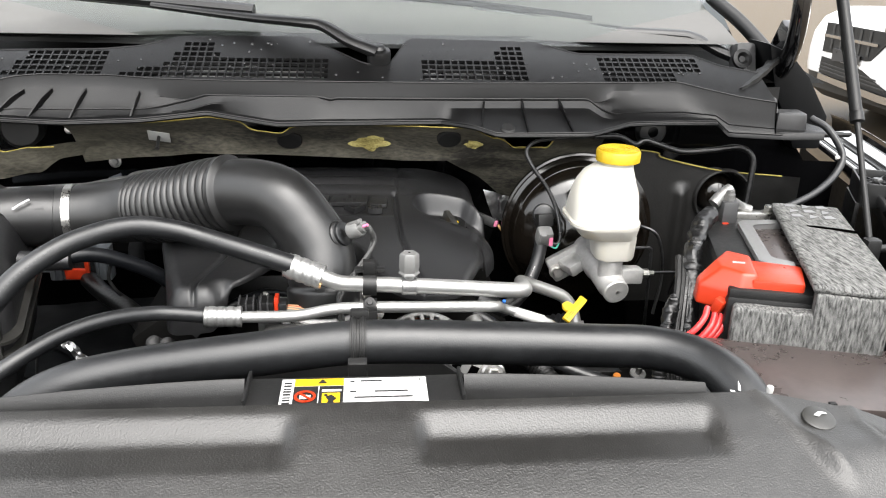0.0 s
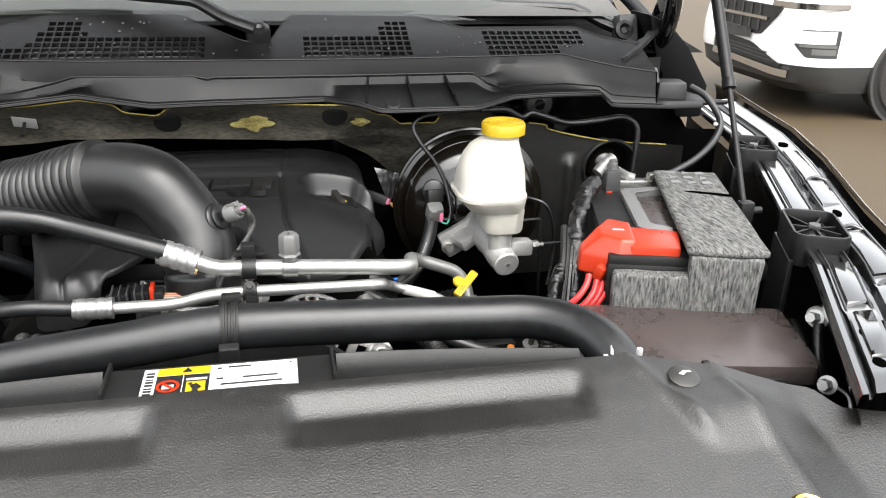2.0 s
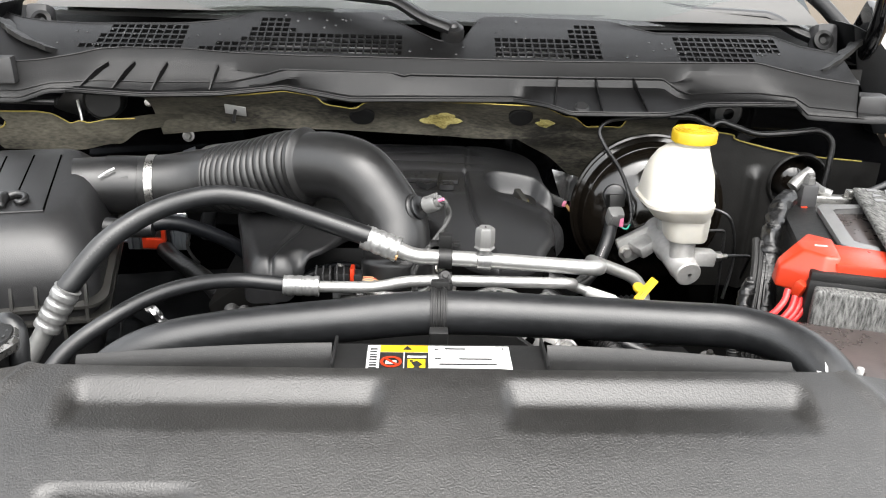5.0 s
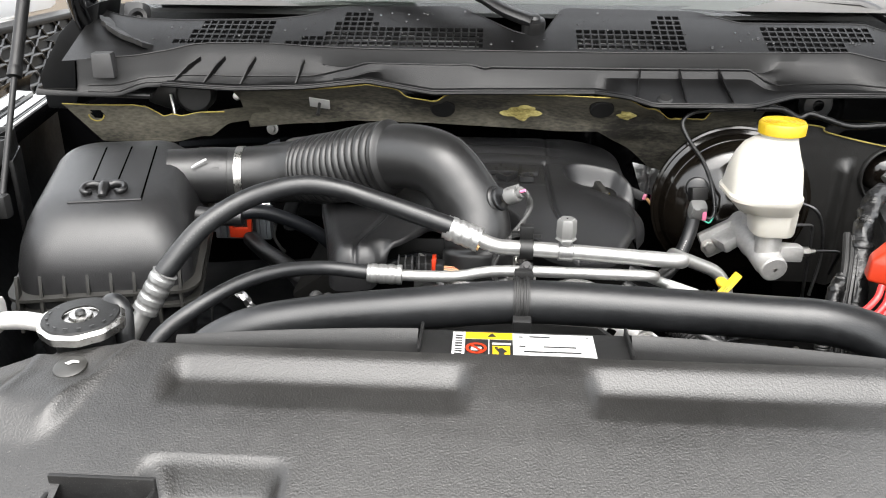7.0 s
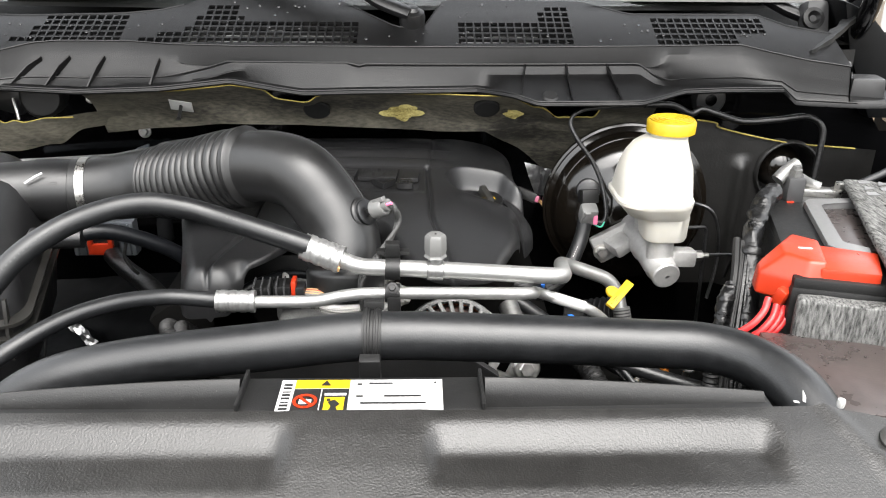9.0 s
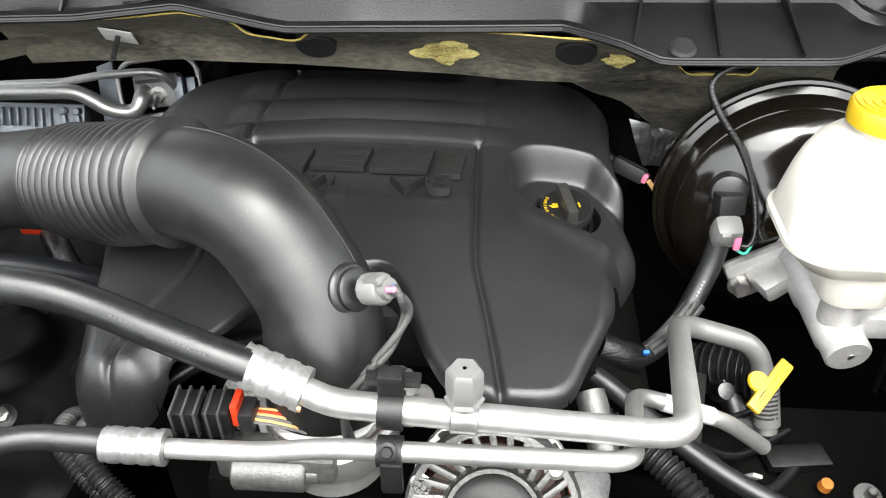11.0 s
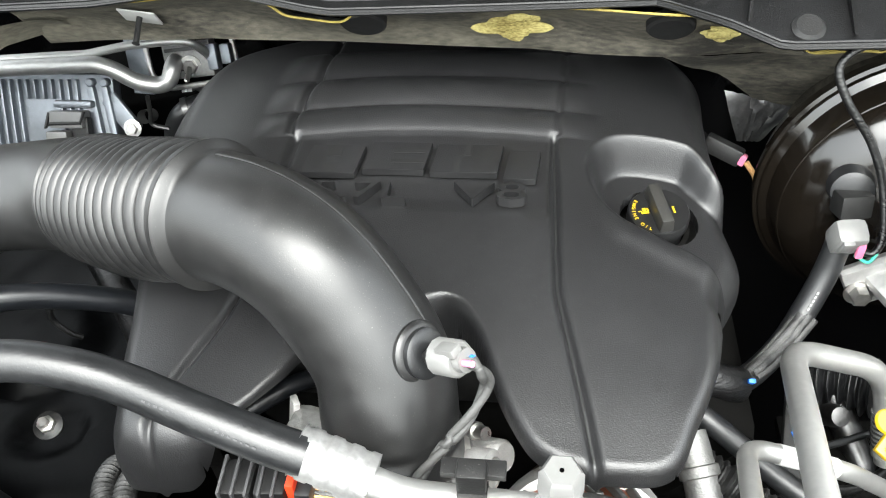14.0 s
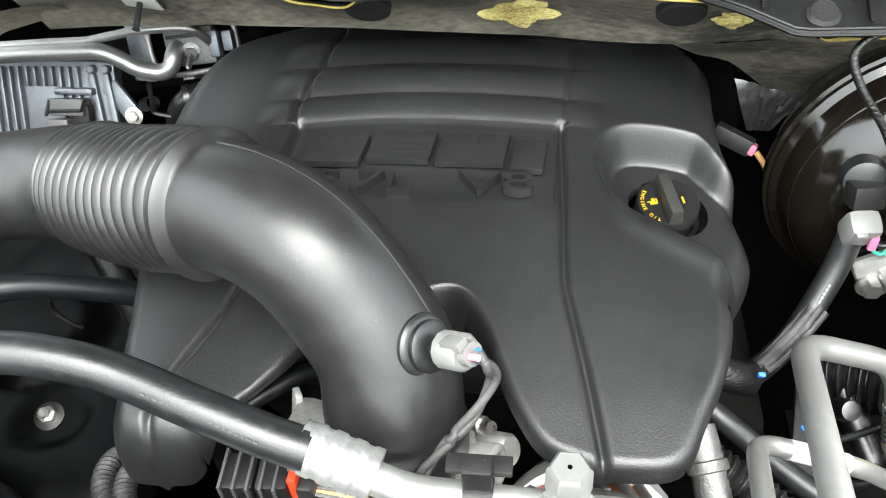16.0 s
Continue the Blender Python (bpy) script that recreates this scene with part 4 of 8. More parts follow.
def cover_height(x, y):
    d = abs(x - XC)
    z = table(y, [(0.05, 0.80), (0.15, 0.90), (0.25, 0.972), (0.35, 1.022), (0.42, 1.052), (0.48, 1.074), (0.53, 1.092), (0.57, 1.105), (0.60, 1.113), (0.625, 1.118), (0.65, 1.118)])
    for a, b in ((-0.262, 0.004), (0.112, 0.378)):
        inside = step(a - 0.006, a + 0.010, x) * step(b + 0.006, b - 0.010, x)
        floor = lerp(1.0995, 1.1170, step(0.586, 0.618, y))
        z = lerp(z, min(z, floor), inside)
    inside = step(-0.255, -0.235, x) * step(-0.135, -0.155, x)
    z = lerp(z, min(z, lerp(1.048, 1.13, step(0.482, 0.530, y))), inside)
    inside = step(-0.10, -0.08, x) * step(0.24, 0.22, x)
    z = lerp(z, min(z, lerp(1.028, 1.13, step(0.415, 0.47, y))), inside)
    # ridges at the shoulders, falling away outside them
    flat = step(0.372, 0.392, d - 0.25 * (0.61 - y)) * step(0.505, 0.560, y)
    z = lerp(z, max(z, 1.1085), flat)
    z += 0.0032 * math.exp(-((d - 0.374 - 0.42 * (0.61 - y)) / 0.006) ** 2) * step(0.520, 0.535, y)
    # past the shoulder's crest the cover drops to a flatter wing over the fender
    crest = 0.450 + 0.17 * (0.60 - y)
    z += 0.0018 * math.exp(-((d - crest + 0.002) / 0.006) ** 2) * step(0.36, 0.42, y)
    wing = 1.084 - 0.34 * (0.56 - y) + 0.003 * math.sin(26 * d + 9 * y) - 0.02 * step(0.64, 0.76, d)
    return lerp(z, wing, min(1.0, max(0.0, (d - crest) / 0.062)))


def make_cover():
    nx, ny = 270, 110
    def place(i, j):
        x = lerp(XC - 0.74, XC + 0.74, i / nx)
        rear = cover_rear(x)
        y = lerp(0.10, rear, (j / (ny - 3)) ** 0.75) if j <= ny - 3 else rear + 0.002 * (j - ny + 3)
        z = cover_height(x, y) - (0, 0.0, 0.006, 0.05)[max(0, j - ny + 3)]
        return (x, y, z)
    def keep(i, j):
        x, y, z = place(i, j)
        return not (-0.318 < x < -0.240 and 0.405 < y < 0.476)
    part("shell", sheet(nx, ny, place, keep), GRAIN, cover, sharp=60)
    well = bmesh.new()
    for c, s in (((-0.279, 0.478, 1.03), (0.086, 0.004, 0.10)), ((-0.320, 0.44, 1.03), (0.004, 0.08, 0.08)), ((-0.238, 0.44, 1.03), (0.004, 0.08, 0.08)), ((-0.279, 0.44, 0.985), (0.09, 0.09, 0.004))):
        box(c, s, 0.001, bm=well)
    part("latch_well", well, DULL, cover, "dark well round the hood latch")
    part("latch", box((-0.285, 0.445, 1.045), (0.036, 0.03, 0.02), 0.004, pose(0, 0, 0, 20, 0, 10)), STEEL, cover, "dark steel latch")
    part("latch_hook", tube([(-0.300, 0.455, 1.040), (-0.290, 0.440, 1.060), (-0.270, 0.445, 1.060), (-0.258, 0.455, 1.045)], 0.005, 10), STEEL, cover)
    for x, y in ((0.4715, 0.5870), (-0.353, 0.5870)):
        z = cover_height(x, y)
        pin = part("push_pin", lathe([(0, 0.0016), (0.012, 0.0015), (0.0145, 0.0004), (0.0147, -0.004)], (x, y, z + 0.002), (0, -0.22, 1), 28), SMOOTH, cover, "flat round push pin")
        # the pin's glint, drawn as a small white piece
        part("glint_mark", prism([(-0.007, 0.001), (-0.001, 0.005), (0.005, 0.004), (0.006, 0.002), (0.001, 0.002), (-0.003, -0.001)], 0, 0.0006, Matrix.Translation((x + 0.002, y, z + 0.0042)) @ pose(0, 0, 0, 12, 0, 0)), PLATE, pin, "small white glint put in as colour")


make_cover()
ring = thing("eyelet_ring", (0.517, 0.447, cover_height(0.517, 0.447)), "small gold metal eyelet ring set in the radiator cover", "ring")
part("rim", lathe([(0.013, 0.0), (0.014, 0.004), (0.0165, 0.005), (0.0185, 0.003), (0.019, -0.003)], (0.517, 0.447, cover_height(0.517, 0.447) + 0.001), (0, -0.35, 0.94), 36), BRASS, ring)
part("inset", lathe([(0, 0.002), (0.0125, 0.0018), (0.0132, 0.0)], (0.517, 0.447, cover_height(0.517, 0.447) + 0.001), (0, -0.35, 0.94), 28), DULL, ring, "dark inset")

# grille and bumper below, to close the front
part("grille", box((XC, 0.05, 0.70), (1.2, 0.10, 0.34), 0.03), DULL, truck, "black grille")
part("bumper", box((XC, -0.02, 0.42), (1.75, 0.16, 0.24), 0.05), GLOSS, truck, "black front bumper")

# ---- fan shroud behind it, with the label ----
shroud = thing("fan_shroud", (XC, 0.66, 0.60), "black plastic fan shroud behind the radiator", "fan shroud")
part("top_bar", box((XC, 0.668, 1.055), (0.70, 0.046, 0.076), 0.010), DULL, shroud)
part("label_shelf", box((0.057, 0.662, 1.080), (0.200, 0.050, 0.056), 0.003), DULL, shroud)
part("back_wall", box((XC, 0.70, 0.80), (0.78, 0.02, 0.46), 0.006), DARK, shroud)
for x in (-0.043, 0.157):
    part("end_rib", box((x, 0.664, 1.084), (0.003, 0.054, 0.060), 0.001), DULL, shroud)
for side in (-1, 1):
    def strip(i, j, side=side):
        x = lerp(0.057 + side * 0.103, 0.057 + side * 0.345, i / 20)
        z = 1.116 - 0.016 * (i / 20) ** 1.5
        y, dz = [(0.658, -0.040), (0.664, -0.014), (0.668, -0.003), (0.672, 0.0), (0.678, -0.003), (0.680, -0.05)][j]
        return (x, y, z + dz)
    part("shroud_panel", sheet(20, 5, strip), DULL, shroud, "smooth grey-black upper shroud panel")
label = thing("warning_label", (0.057, 0.655, 1.108), "white and yellow warning label on the fan shroud", "label")


part("belt_guard", prism([(-0.12, 0.88), (0.205, 0.88), (0.195, 0.992), (0.158, 1.019), (-0.12, 1.032)], -0.006, 0.006, pose(0, 0.874, 0, 90, 0, 0), bevel=0.002), DULL, shroud, "dark guard before the belt drive")


def flat(name, x0, x1, y0, y1, mat, level, parent, lab=""):
    return part(name, box(((x0 + x1) / 2, (y0 + y1) / 2, 1.1086 + 0.0004 * level), (x1 - x0, y1 - y0, 0.0005), 0), mat, parent, lab)


LX0, LX1, LY0, LY1 = -0.012, 0.124, 0.615, 0.681
sheet_white = flat("paper", LX0, LX1, LY0, LY1, WHITE, 0, label)
flat("yellow_band", 0.0, 0.046, 0.668, 0.6805, YELLOW, 1, label, "yellow band")
tri = prism([(-0.004, -0.003), (0.004, -0.003), (0.0, 0.004)], 0, 0.0005, Matrix.Translation((0.026, 0.6745, 1.1096)))
part("triangle", tri, INK, label)
flat("black_panel", 0.0, 0.0225, 0.622, 0.667, INK, 1, label)
flat("black_panel", 0.0235, 0.046, 0.622, 0.667, INK, 1, label)
ring = lathe([(0.0075, 0), (0.0075, 0.0006), (0.0100, 0.0006), (0.0100, 0), (0.0075, 0)], (0.011, 0.648, 1.1098), (0, 0, 1), 28)
part("ban_ring", ring, RED, label, "red ban sign")
part("ban_bar", box((0.011, 0.648, 1.1104), (0.017, 0.0025, 0.0006), 0, pose(0, 0, 0, 0, 0, -45)), RED, label)
flat("figure", 0.006, 0.016, 0.645, 0.651, WHITE, 2, label)
flat("yellow_square", 0.0265, 0.0430, 0.6260, 0.6540, YELLOW, 2, label)
part("figure", prism([(-0.004, -0.008), (0.0045, -0.009), (0.002, -0.001), (0.005, 0.003), (0.0005, 0.009), (-0.005, 0.006), (-0.002, 0.0)], 0, 0.0005, Matrix.Translation((0.0348, 0.640, 1.1102))), INK, label)
flat("figure", 0.0285, 0.0315, 0.6485, 0.6515, INK, 3, label)
flat("line_of_print", 0.026, 0.044, 0.657, 0.660, WHITE, 2, label)
for k in range(9):
    y = 0.632 + 0.005 * k
    flat("code_bar", LX0 + 0.0025, LX0 + 0.0095, y, y + (0.0028 if k % 3 else 0.0016), INK, 1, label)
for x0, x1, y in ((0.052, 0.056, 0.673), (0.062, 0.082, 0.674), (0.117, 0.119, 0.675), (0.075, 0.106, 0.655), (0.052, 0.058, 0.655), (0.056, 0.110, 0.645)):
    flat("line_of_print", x0, x1, y, y + 0.0022, INK, 1, label)

# ---- upper radiator hose ----
hose = thing("radiator_hose", (0.06, 0.79, 1.05), "thick black rubber upper radiator hose", "hose")
part("hose", tube([(-0.330, 0.759, 0.9745), (-0.305, 0.766, 1.0195), (-0.255, 0.776, 1.0495), (-0.175, 0.784, 1.0655), (-0.050, 0.784, 1.0815), (0.060, 0.7865, 1.0920), (0.200, 0.7865, 1.0880),
                   (0.325, 0.783, 1.0840), (0.385, 0.772, 1.0855), (0.425, 0.742, 1.0860), (0.449, 0.695, 1.0800), (0.458, 0.635, 1.0560)], 0.0242, 36), RUBBER, hose)
mk = part("print_mark", box((0.4388, 0.6730, 1.0946), (0.003, 0.014, 0.0006), 0.0002, pose(0, 0, 0, 18, 22, -14)), PLATE, hose, "white printed mark")
part("print_mark", box((0.4332, 0.6718, 1.0892), (0.007, 0.0025, 0.0006), 0.0002, pose(0, 0, 0, 18, 10, 0)), PLATE, hose)
part("dowel", lathe([(0, 0.004), (0.003, 0.003), (0.0035, 0), (0.003, -0.004), (0, -0.006)], (0.452, 0.640, 1.110), (0, 0, 1), 12), PLATE, hose, "white plastic dot")

clamp = thing("hose_bracket", (0.058, 0.79, 1.06), "black plastic strap bracket round the radiator hose", "bracket")
part("strap", lathe([(0.0250, -0.009), (0.0275, -0.009), (0.0275, -0.002), (0.0258, -0.0015), (0.0258, 0.0015), (0.0275, 0.002), (0.0275, 0.009), (0.0250, 0.009)], (0.058, 0.7865, 1.0920), (1, 0, -0.02), 36), DULL, clamp)
part("foot", box((0.058, 0.748, 1.069), (0.020, 0.012, 0.050), 0.002, pose(0, 0, 0, 12, 0, 0)), DULL, clamp)
part("stem", box((0.060, 0.799, 1.1205), (0.020, 0.010, 0.010), 0.002), DULL, clamp)
for dx in (-0.0055, 0.0055):
    part("strap_rib", lathe([(0.0276, -0.0014), (0.0288, -0.001), (0.0288, 0.001), (0.0276, 0.0014)], (0.058 + dx, 0.7865, 1.0920), (1, 0, -0.02), 36), DULL, clamp)

# ---- air-conditioning lines ----
def crimp_profile(length, r):
    """A crimped sleeve: bands pressed into it."""
    out = [(r * 0.80, 0.0), (r, 0.001)]
    for k in range(1, 40):
        h = length * k / 40
        out.append((r * (1.0 - 0.060 * (math.sin(2 * math.pi * 4 * k / 40) > 0.3)), h))
    return out + [(r, length - 0.001), (r * 0.62, length)]


line_a = thing("suction_line", (0.07, 1.0, 1.08), "black hose crimped to a thick bare aluminium refrigerant pipe", "refrigerant line")
part("rubber_hose", tube([(-0.402, 0.901, 1.049), (-0.392, 0.908, 1.065), (-0.355, 0.940, 1.108), (-0.310, 0.975, 1.134), (-0.265, 1.005, 1.144), (-0.225, 1.018, 1.146),
                          (-0.184, 1.02, 1.140), (-0.146, 1.017, 1.130), (-0.100, 1.006, 1.119), (-0.055, 0.997, 1.107), (-0.030, 0.994, 1.099)], 0.0135, 24), RUBBER, line_a)
for k in range(19):
    q = Vector((-0.128, 1.013, 1.126)).lerp(Vector((-0.058, 0.997, 1.108)), k / 18)
    part("line_of_print", box(q + Vector((0.001, -0.0108, 0.0082)), (0.0024 - 0.0010 * (k % 3 == 1), 0.0005, 0.0014), 0, pose(0, 0, 0, -36, 14, -10)), POST, line_a)
for k in range(15):
    q = Vector((-0.372, 0.925, 1.090)).lerp(Vector((-0.318, 0.969, 1.131)), k / 14) + Vector((-0.0006, 0, 0.0030 * math.sin(math.pi * k / 14)))
    part("line_of_print", box(q + Vector((0.0030, -0.0118, 0.0066)), (0.0026 - 0.0012 * (k % 4 == 2), 0.0005, 0.0018), 0, pose(0, 0, 0, -30, -40, 35)), POST, line_a)
d = Vector((0.052, -0.010, -0.017)).normalized()
part("crimp", lathe(crimp_profile(0.052, 0.0170), Vector((-0.038, 0.999, 1.098)), d, 24), CRIMP, line_a, "bright crimped sleeve")
part("paint_dab", box(Vector((-0.038, 0.999, 1.098)) + d * 0.0425 + Vector((0.002, -0.0138, -0.0078)), (0.009, 0.003, 0.008), 0.001, pose(0, 0, 0, 25, 18, -8)), ORANGEW, line_a, "amber paint dab")
part("pipe", sweep(bmesh.new(), bent([(0.006, 0.988, 1.086), (0.030, 0.985, 1.076), (0.126, 0.982, 1.073), (0.283, 0.984, 1.062), (0.318, 1.196, 0.985), (0.410, 1.212, 0.945), (0.425, 1.175, 0.86)], 0.030), 0.0105, 20), ALU, line_a)
port = part("service_port", lathe([(0.007, 0), (0.007, 0.016)], (0.124, 0.982, 1.080), (0, 0, 1), 16), ALU, line_a)
part("port_cap", lathe([(0.0125, 0.0), (0.0145, 0.001), (0.0125, 0.004), (0.0135, 0.010), (0.0130, 0.027), (0.0105, 0.030), (0, 0.030)], (0.124, 0.982, 1.090), (0, 0, 1), 6), LGREY, port, "translucent grey port cap")
part("cap_dimple", lathe([(0, 0.0305), (0.0014, 0.0305), (0.0014, 0.029)], (0.124, 0.982, 1.090), (0, 0, 1), 8), VOID, port)
part("port_saddle", lathe([(0.0112, -0.010), (0.0125, -0.009), (0.0125, 0.009), (0.0112, 0.010)], (0.124, 0.982, 1.0725), (1, 0, -0.05), 20), CRIMP, line_a)
part("crimp", lathe(crimp_profile(0.060, 0.0168), (-0.395, 0.9055, 1.060), Vector((-0.40, -0.18, -0.70)), 24), CRIMP, line_a, "bright crimped sleeve")
part("pipe", sweep(bmesh.new(), [Vector((-0.416, 0.896, 1.022)), Vector((-0.425, 0.891, 1.008)), Vector((-0.452, 0.879, 0.962)), Vector((-0.475, 0.86, 0.90))], 0.0115, 16), ALU, line_a)
tagp = part("barcode_sleeve", sweep(bmesh.new(), [Vector((0.418, 1.196, 0.908)), Vector((0.424, 1.178, 0.868))], 0.0135, 16), LGREY, line_a, "pale sticker with bars round the pipe")
for k in range(7):
    part("code_bar", lathe([(0.0136, 0), (0.0139, 0), (0.0139, 0.002), (0.0136, 0.002)], Vector((0.4185, 1.194, 0.905)) + k * 0.0048 * Vector((0.12, -0.39, -0.9)), (0.12, -0.39, -0.9), 10), INK, tagp)

line_b = thing("liquid_line", (0.05, 0.97, 1.04), "thin black hose crimped to a slim bare aluminium pipe", "refrigerant line")
part("rubber_hose", tube([(-0.395, 0.79, 0.985), (-0.370, 0.82, 1.018), (-0.332, 0.850, 1.042), (-0.290, 0.893, 1.055), (-0.246, 0.930, 1.056), (-0.201, 0.960, 1.048), (-0.160, 0.967, 1.042), (-0.128, 0.968, 1.038)], 0.0098, 20), RUBBER, line_b)
part("crimp", lathe(crimp_profile(0.048, 0.0138), (-0.142, 0.967, 1.039), (1, 0.02, -0.03), 24), CRIMP, line_b, "bright crimped sleeve")
part("pipe", sweep(bmesh.new(), bent([(-0.098, 0.968, 1.037), (-0.02, 0.970, 1.036), (0.02, 0.968, 1.047), (0.070, 0.967, 1.049), (0.245, 0.972, 1.045), (0.266, 1.098, 0.985), (0.35, 1.10, 0.955), (0.40, 1.12, 0.90)], 0.022), 0.0076, 16), ALU, line_b)
part("sleeve_sticker", sweep(bmesh.new(), [Vector((0.292, 1.0988, 0.9755)), Vector((0.338, 1.0998, 0.9595))], 0.0081, 16), WHITE, line_b, "white sticker round the pipe")

pc = thing("pipe_clip", (0.072, 0.98, 1.04), "black plastic clip joining the two pipes", "clip")
part("upper_ring", lathe([(0.011, -0.009), (0.0145, -0.009), (0.0145, 0.009), (0.011, 0.009)], (0.072, 0.983, 1.0745), (1, 0, -0.03), 20), DULL, pc)
part("lower_ring", lathe([(0.008, -0.009), (0.0115, -0.009), (0.0115, 0.009), (0.008, 0.009)], (0.072, 0.967, 1.049), (1, 0, 0), 20), DULL, pc)
part("ear", box((0.072, 0.988, 1.098), (0.018, 0.014, 0.018), 0.002), DULL, pc)
part("crossbar", box((0.072, 0.998, 1.090), (0.040, 0.012, 0.005), 0.001), DULL, pc)
part("tongue", box((0.074, 0.956, 1.034), (0.016, 0.006, 0.030), 0.002), DULL, pc)
bolt((0.072, 0.9575, 1.060), (0, -0.8, 0.6), BLACKP, pc, 0.0045, 0.005)

tag = thing("yellow_clip", (0.405, 1.165, 0.93), "bright yellow plastic release clip on the pipe", "clip")
a, b = Vector((0.380, 1.1215, 0.948)), Vector((0.4195, 1.168, 0.964))
along = (b - a).normalized()
face = Vector((0.05, -0.62, 0.78))
face = (face - along * face.dot(along)).normalized()
m = Matrix((along, face.cross(along), face)).transposed().to_4x4()
part("blade", box((a + b) / 2, ((b - a).length, 0.0135, 0.0055), 0.0016, m), YELLOW, tag)
part("blade_rib", box((a + b) / 2 + face * 0.0026, ((b - a).length * 0.86, 0.003, 0.003), 0.001, m), YELLOW, tag)
part("blade_slot", box(a.lerp(b, 0.28) + face * 0.0026, (0.011, 0.0045, 0.0012), 0.0004, m), INK, tag)
part("round_tab", lathe([(0, 0.0025), (0.0095, 0.0025), (0.0105, 0), (0.0095, -0.0025), (0, -0.0025)], a.lerp(b, 0.42) + (m @ Vector((0, 0.0105, 0))) * 1.0, face, 20), YELLOW, tag)

# ---- engine cover ----
engine_cover = thing("engine_cover", (0.02, 1.3, 1.0), "moulded black plastic engine cover with raised lettering and ribs", "engine cover")
EC_OUT = [(0.207, 1.042), (0.219, 1.069), (0.232, 1.098), (0.243, 1.130), (0.251, 1.163), (0.250, 1.180), (0.252, 1.198), (0.264, 1.214), (0.277, 1.238), (0.284, 1.262), (0.276, 1.315), (0.268, 1.370), (0.268, 1.430), (0.268, 1.505), (0.232, 1.558), (0.12, 1.580),
          (-0.04, 1.585), (-0.18, 1.580), (-0.255, 1.560), (-0.283, 1.500), (-0.285, 1.40), (-0.268, 1.28), (-0.245, 1.190), (-0.228, 1.120), (-0.217, 1.070), (-0.211, 1.046), (-0.198, 1.031),
          (-0.176, 1.027), (-0.152, 1.028), (-0.139, 1.034), (-0.129, 1.046), (-0.115, 1.055), (-0.100, 1.068), (-0.083, 1.090), (-0.066, 1.116), (-0.036, 1.138), (0.008, 1.150), (0.037, 1.158), (0.056, 1.140), (0.070, 1.112), (0.081, 1.085), (0.091, 1.066), (0.105, 1.046), (0.120, 1.036), (0.138, 1.030), (0.167, 1.0285), (0.192, 1.031)]


def closed_spline(points, per=10):
    p = [Vector((*q, 0)) for q in points]
    out = []
    for k in range(len(p)):
        a, b, c, e = p[k - 1], p[k], p[(k + 1) % len(p)], p[(k + 2) % len(p)]
        for s in range(per):
            t = s / per
            out.append(0.5 * (2 * b + (c - a) * t + (2 * a - 5 * b + 4 * c - e) * t * t + (3 * b - a - 3 * c + e) * t ** 3))
    return np.array([(q.x, q.y) for q in out])


EC_LINE = closed_spline(EC_OUT)
GROOVE_R = [(1.02, 0.152), (1.030, 0.150), (1.08, 0.141), (1.174, 0.122), (1.343, 0.117), (1.37, 0.118)]
GROOVE_L = [(1.01, -0.166), (1.035, -0.170), (1.052, -0.172), (1.090, -0.160), (1.129, -0.146), (1.175, -0.136), (1.25, -0.132), (1.36, -0.130)]


POCKET = [(0.145, 1.312), (0.150, 1.342), (0.170, 1.362), (0.205, 1.368), (0.240, 1.364), (0.258, 1.345), (0.275, 1.330), (0.330, 1.320), (0.330, 1.195), (0.262, 1.200), (0.228, 1.219), (0.194, 1.235), (0.169, 1.252), (0.153, 1.278)]


def to_line(line, gx, gy):
    """Distance of each grid point to a closed line, the nearest place on it, and whether it lies inside."""
    ax, ay = line[:, 0], line[:, 1]
    bx, by = np.roll(ax, -1), np.roll(ay, -1)
    dist, near, inside = np.full(gx.shape, 9.0), np.zeros((*gx.shape, 2)), np.zeros(gx.shape, bool)
    for k in range(len(ax)):
        ex, ey = bx[k] - ax[k], by[k] - ay[k]
        t = np.clip(((gx - ax[k]) * ex + (gy - ay[k]) * ey) / (ex * ex + ey * ey + 1e-12), 0, 1)
        px, py = ax[k] + t * ex, ay[k] + t * ey
        dd = np.hypot(gx - px, gy - py)
        better = dd < dist
        dist = np.where(better, dd, dist)
        near[better] = np.stack([px, py], -1)[better]
        inside ^= ((ay[k] > gy) != (by[k] > gy)) & (gx < ex * (gy - ay[k]) / (by[k] - ay[k] + 1e-12) + ax[k])
    return dist, near, inside


def soft(a, b, x):
    t = np.clip((x - a) / (b - a), 0, 1)
    return t * t * (3 - 2 * t)


def tab(x, rows):
    return np.interp(x, [r[0] for r in rows], [r[1] for r in rows])


def smooth_tab(x, rows, reach=0.03):
    """The table's value, averaged over a reach so that it has no kinks."""
    return sum(tab(x + reach * o, rows) for o in (-1, -0.66, -0.33, 0, 0.33, 0.66, 1)) / 7


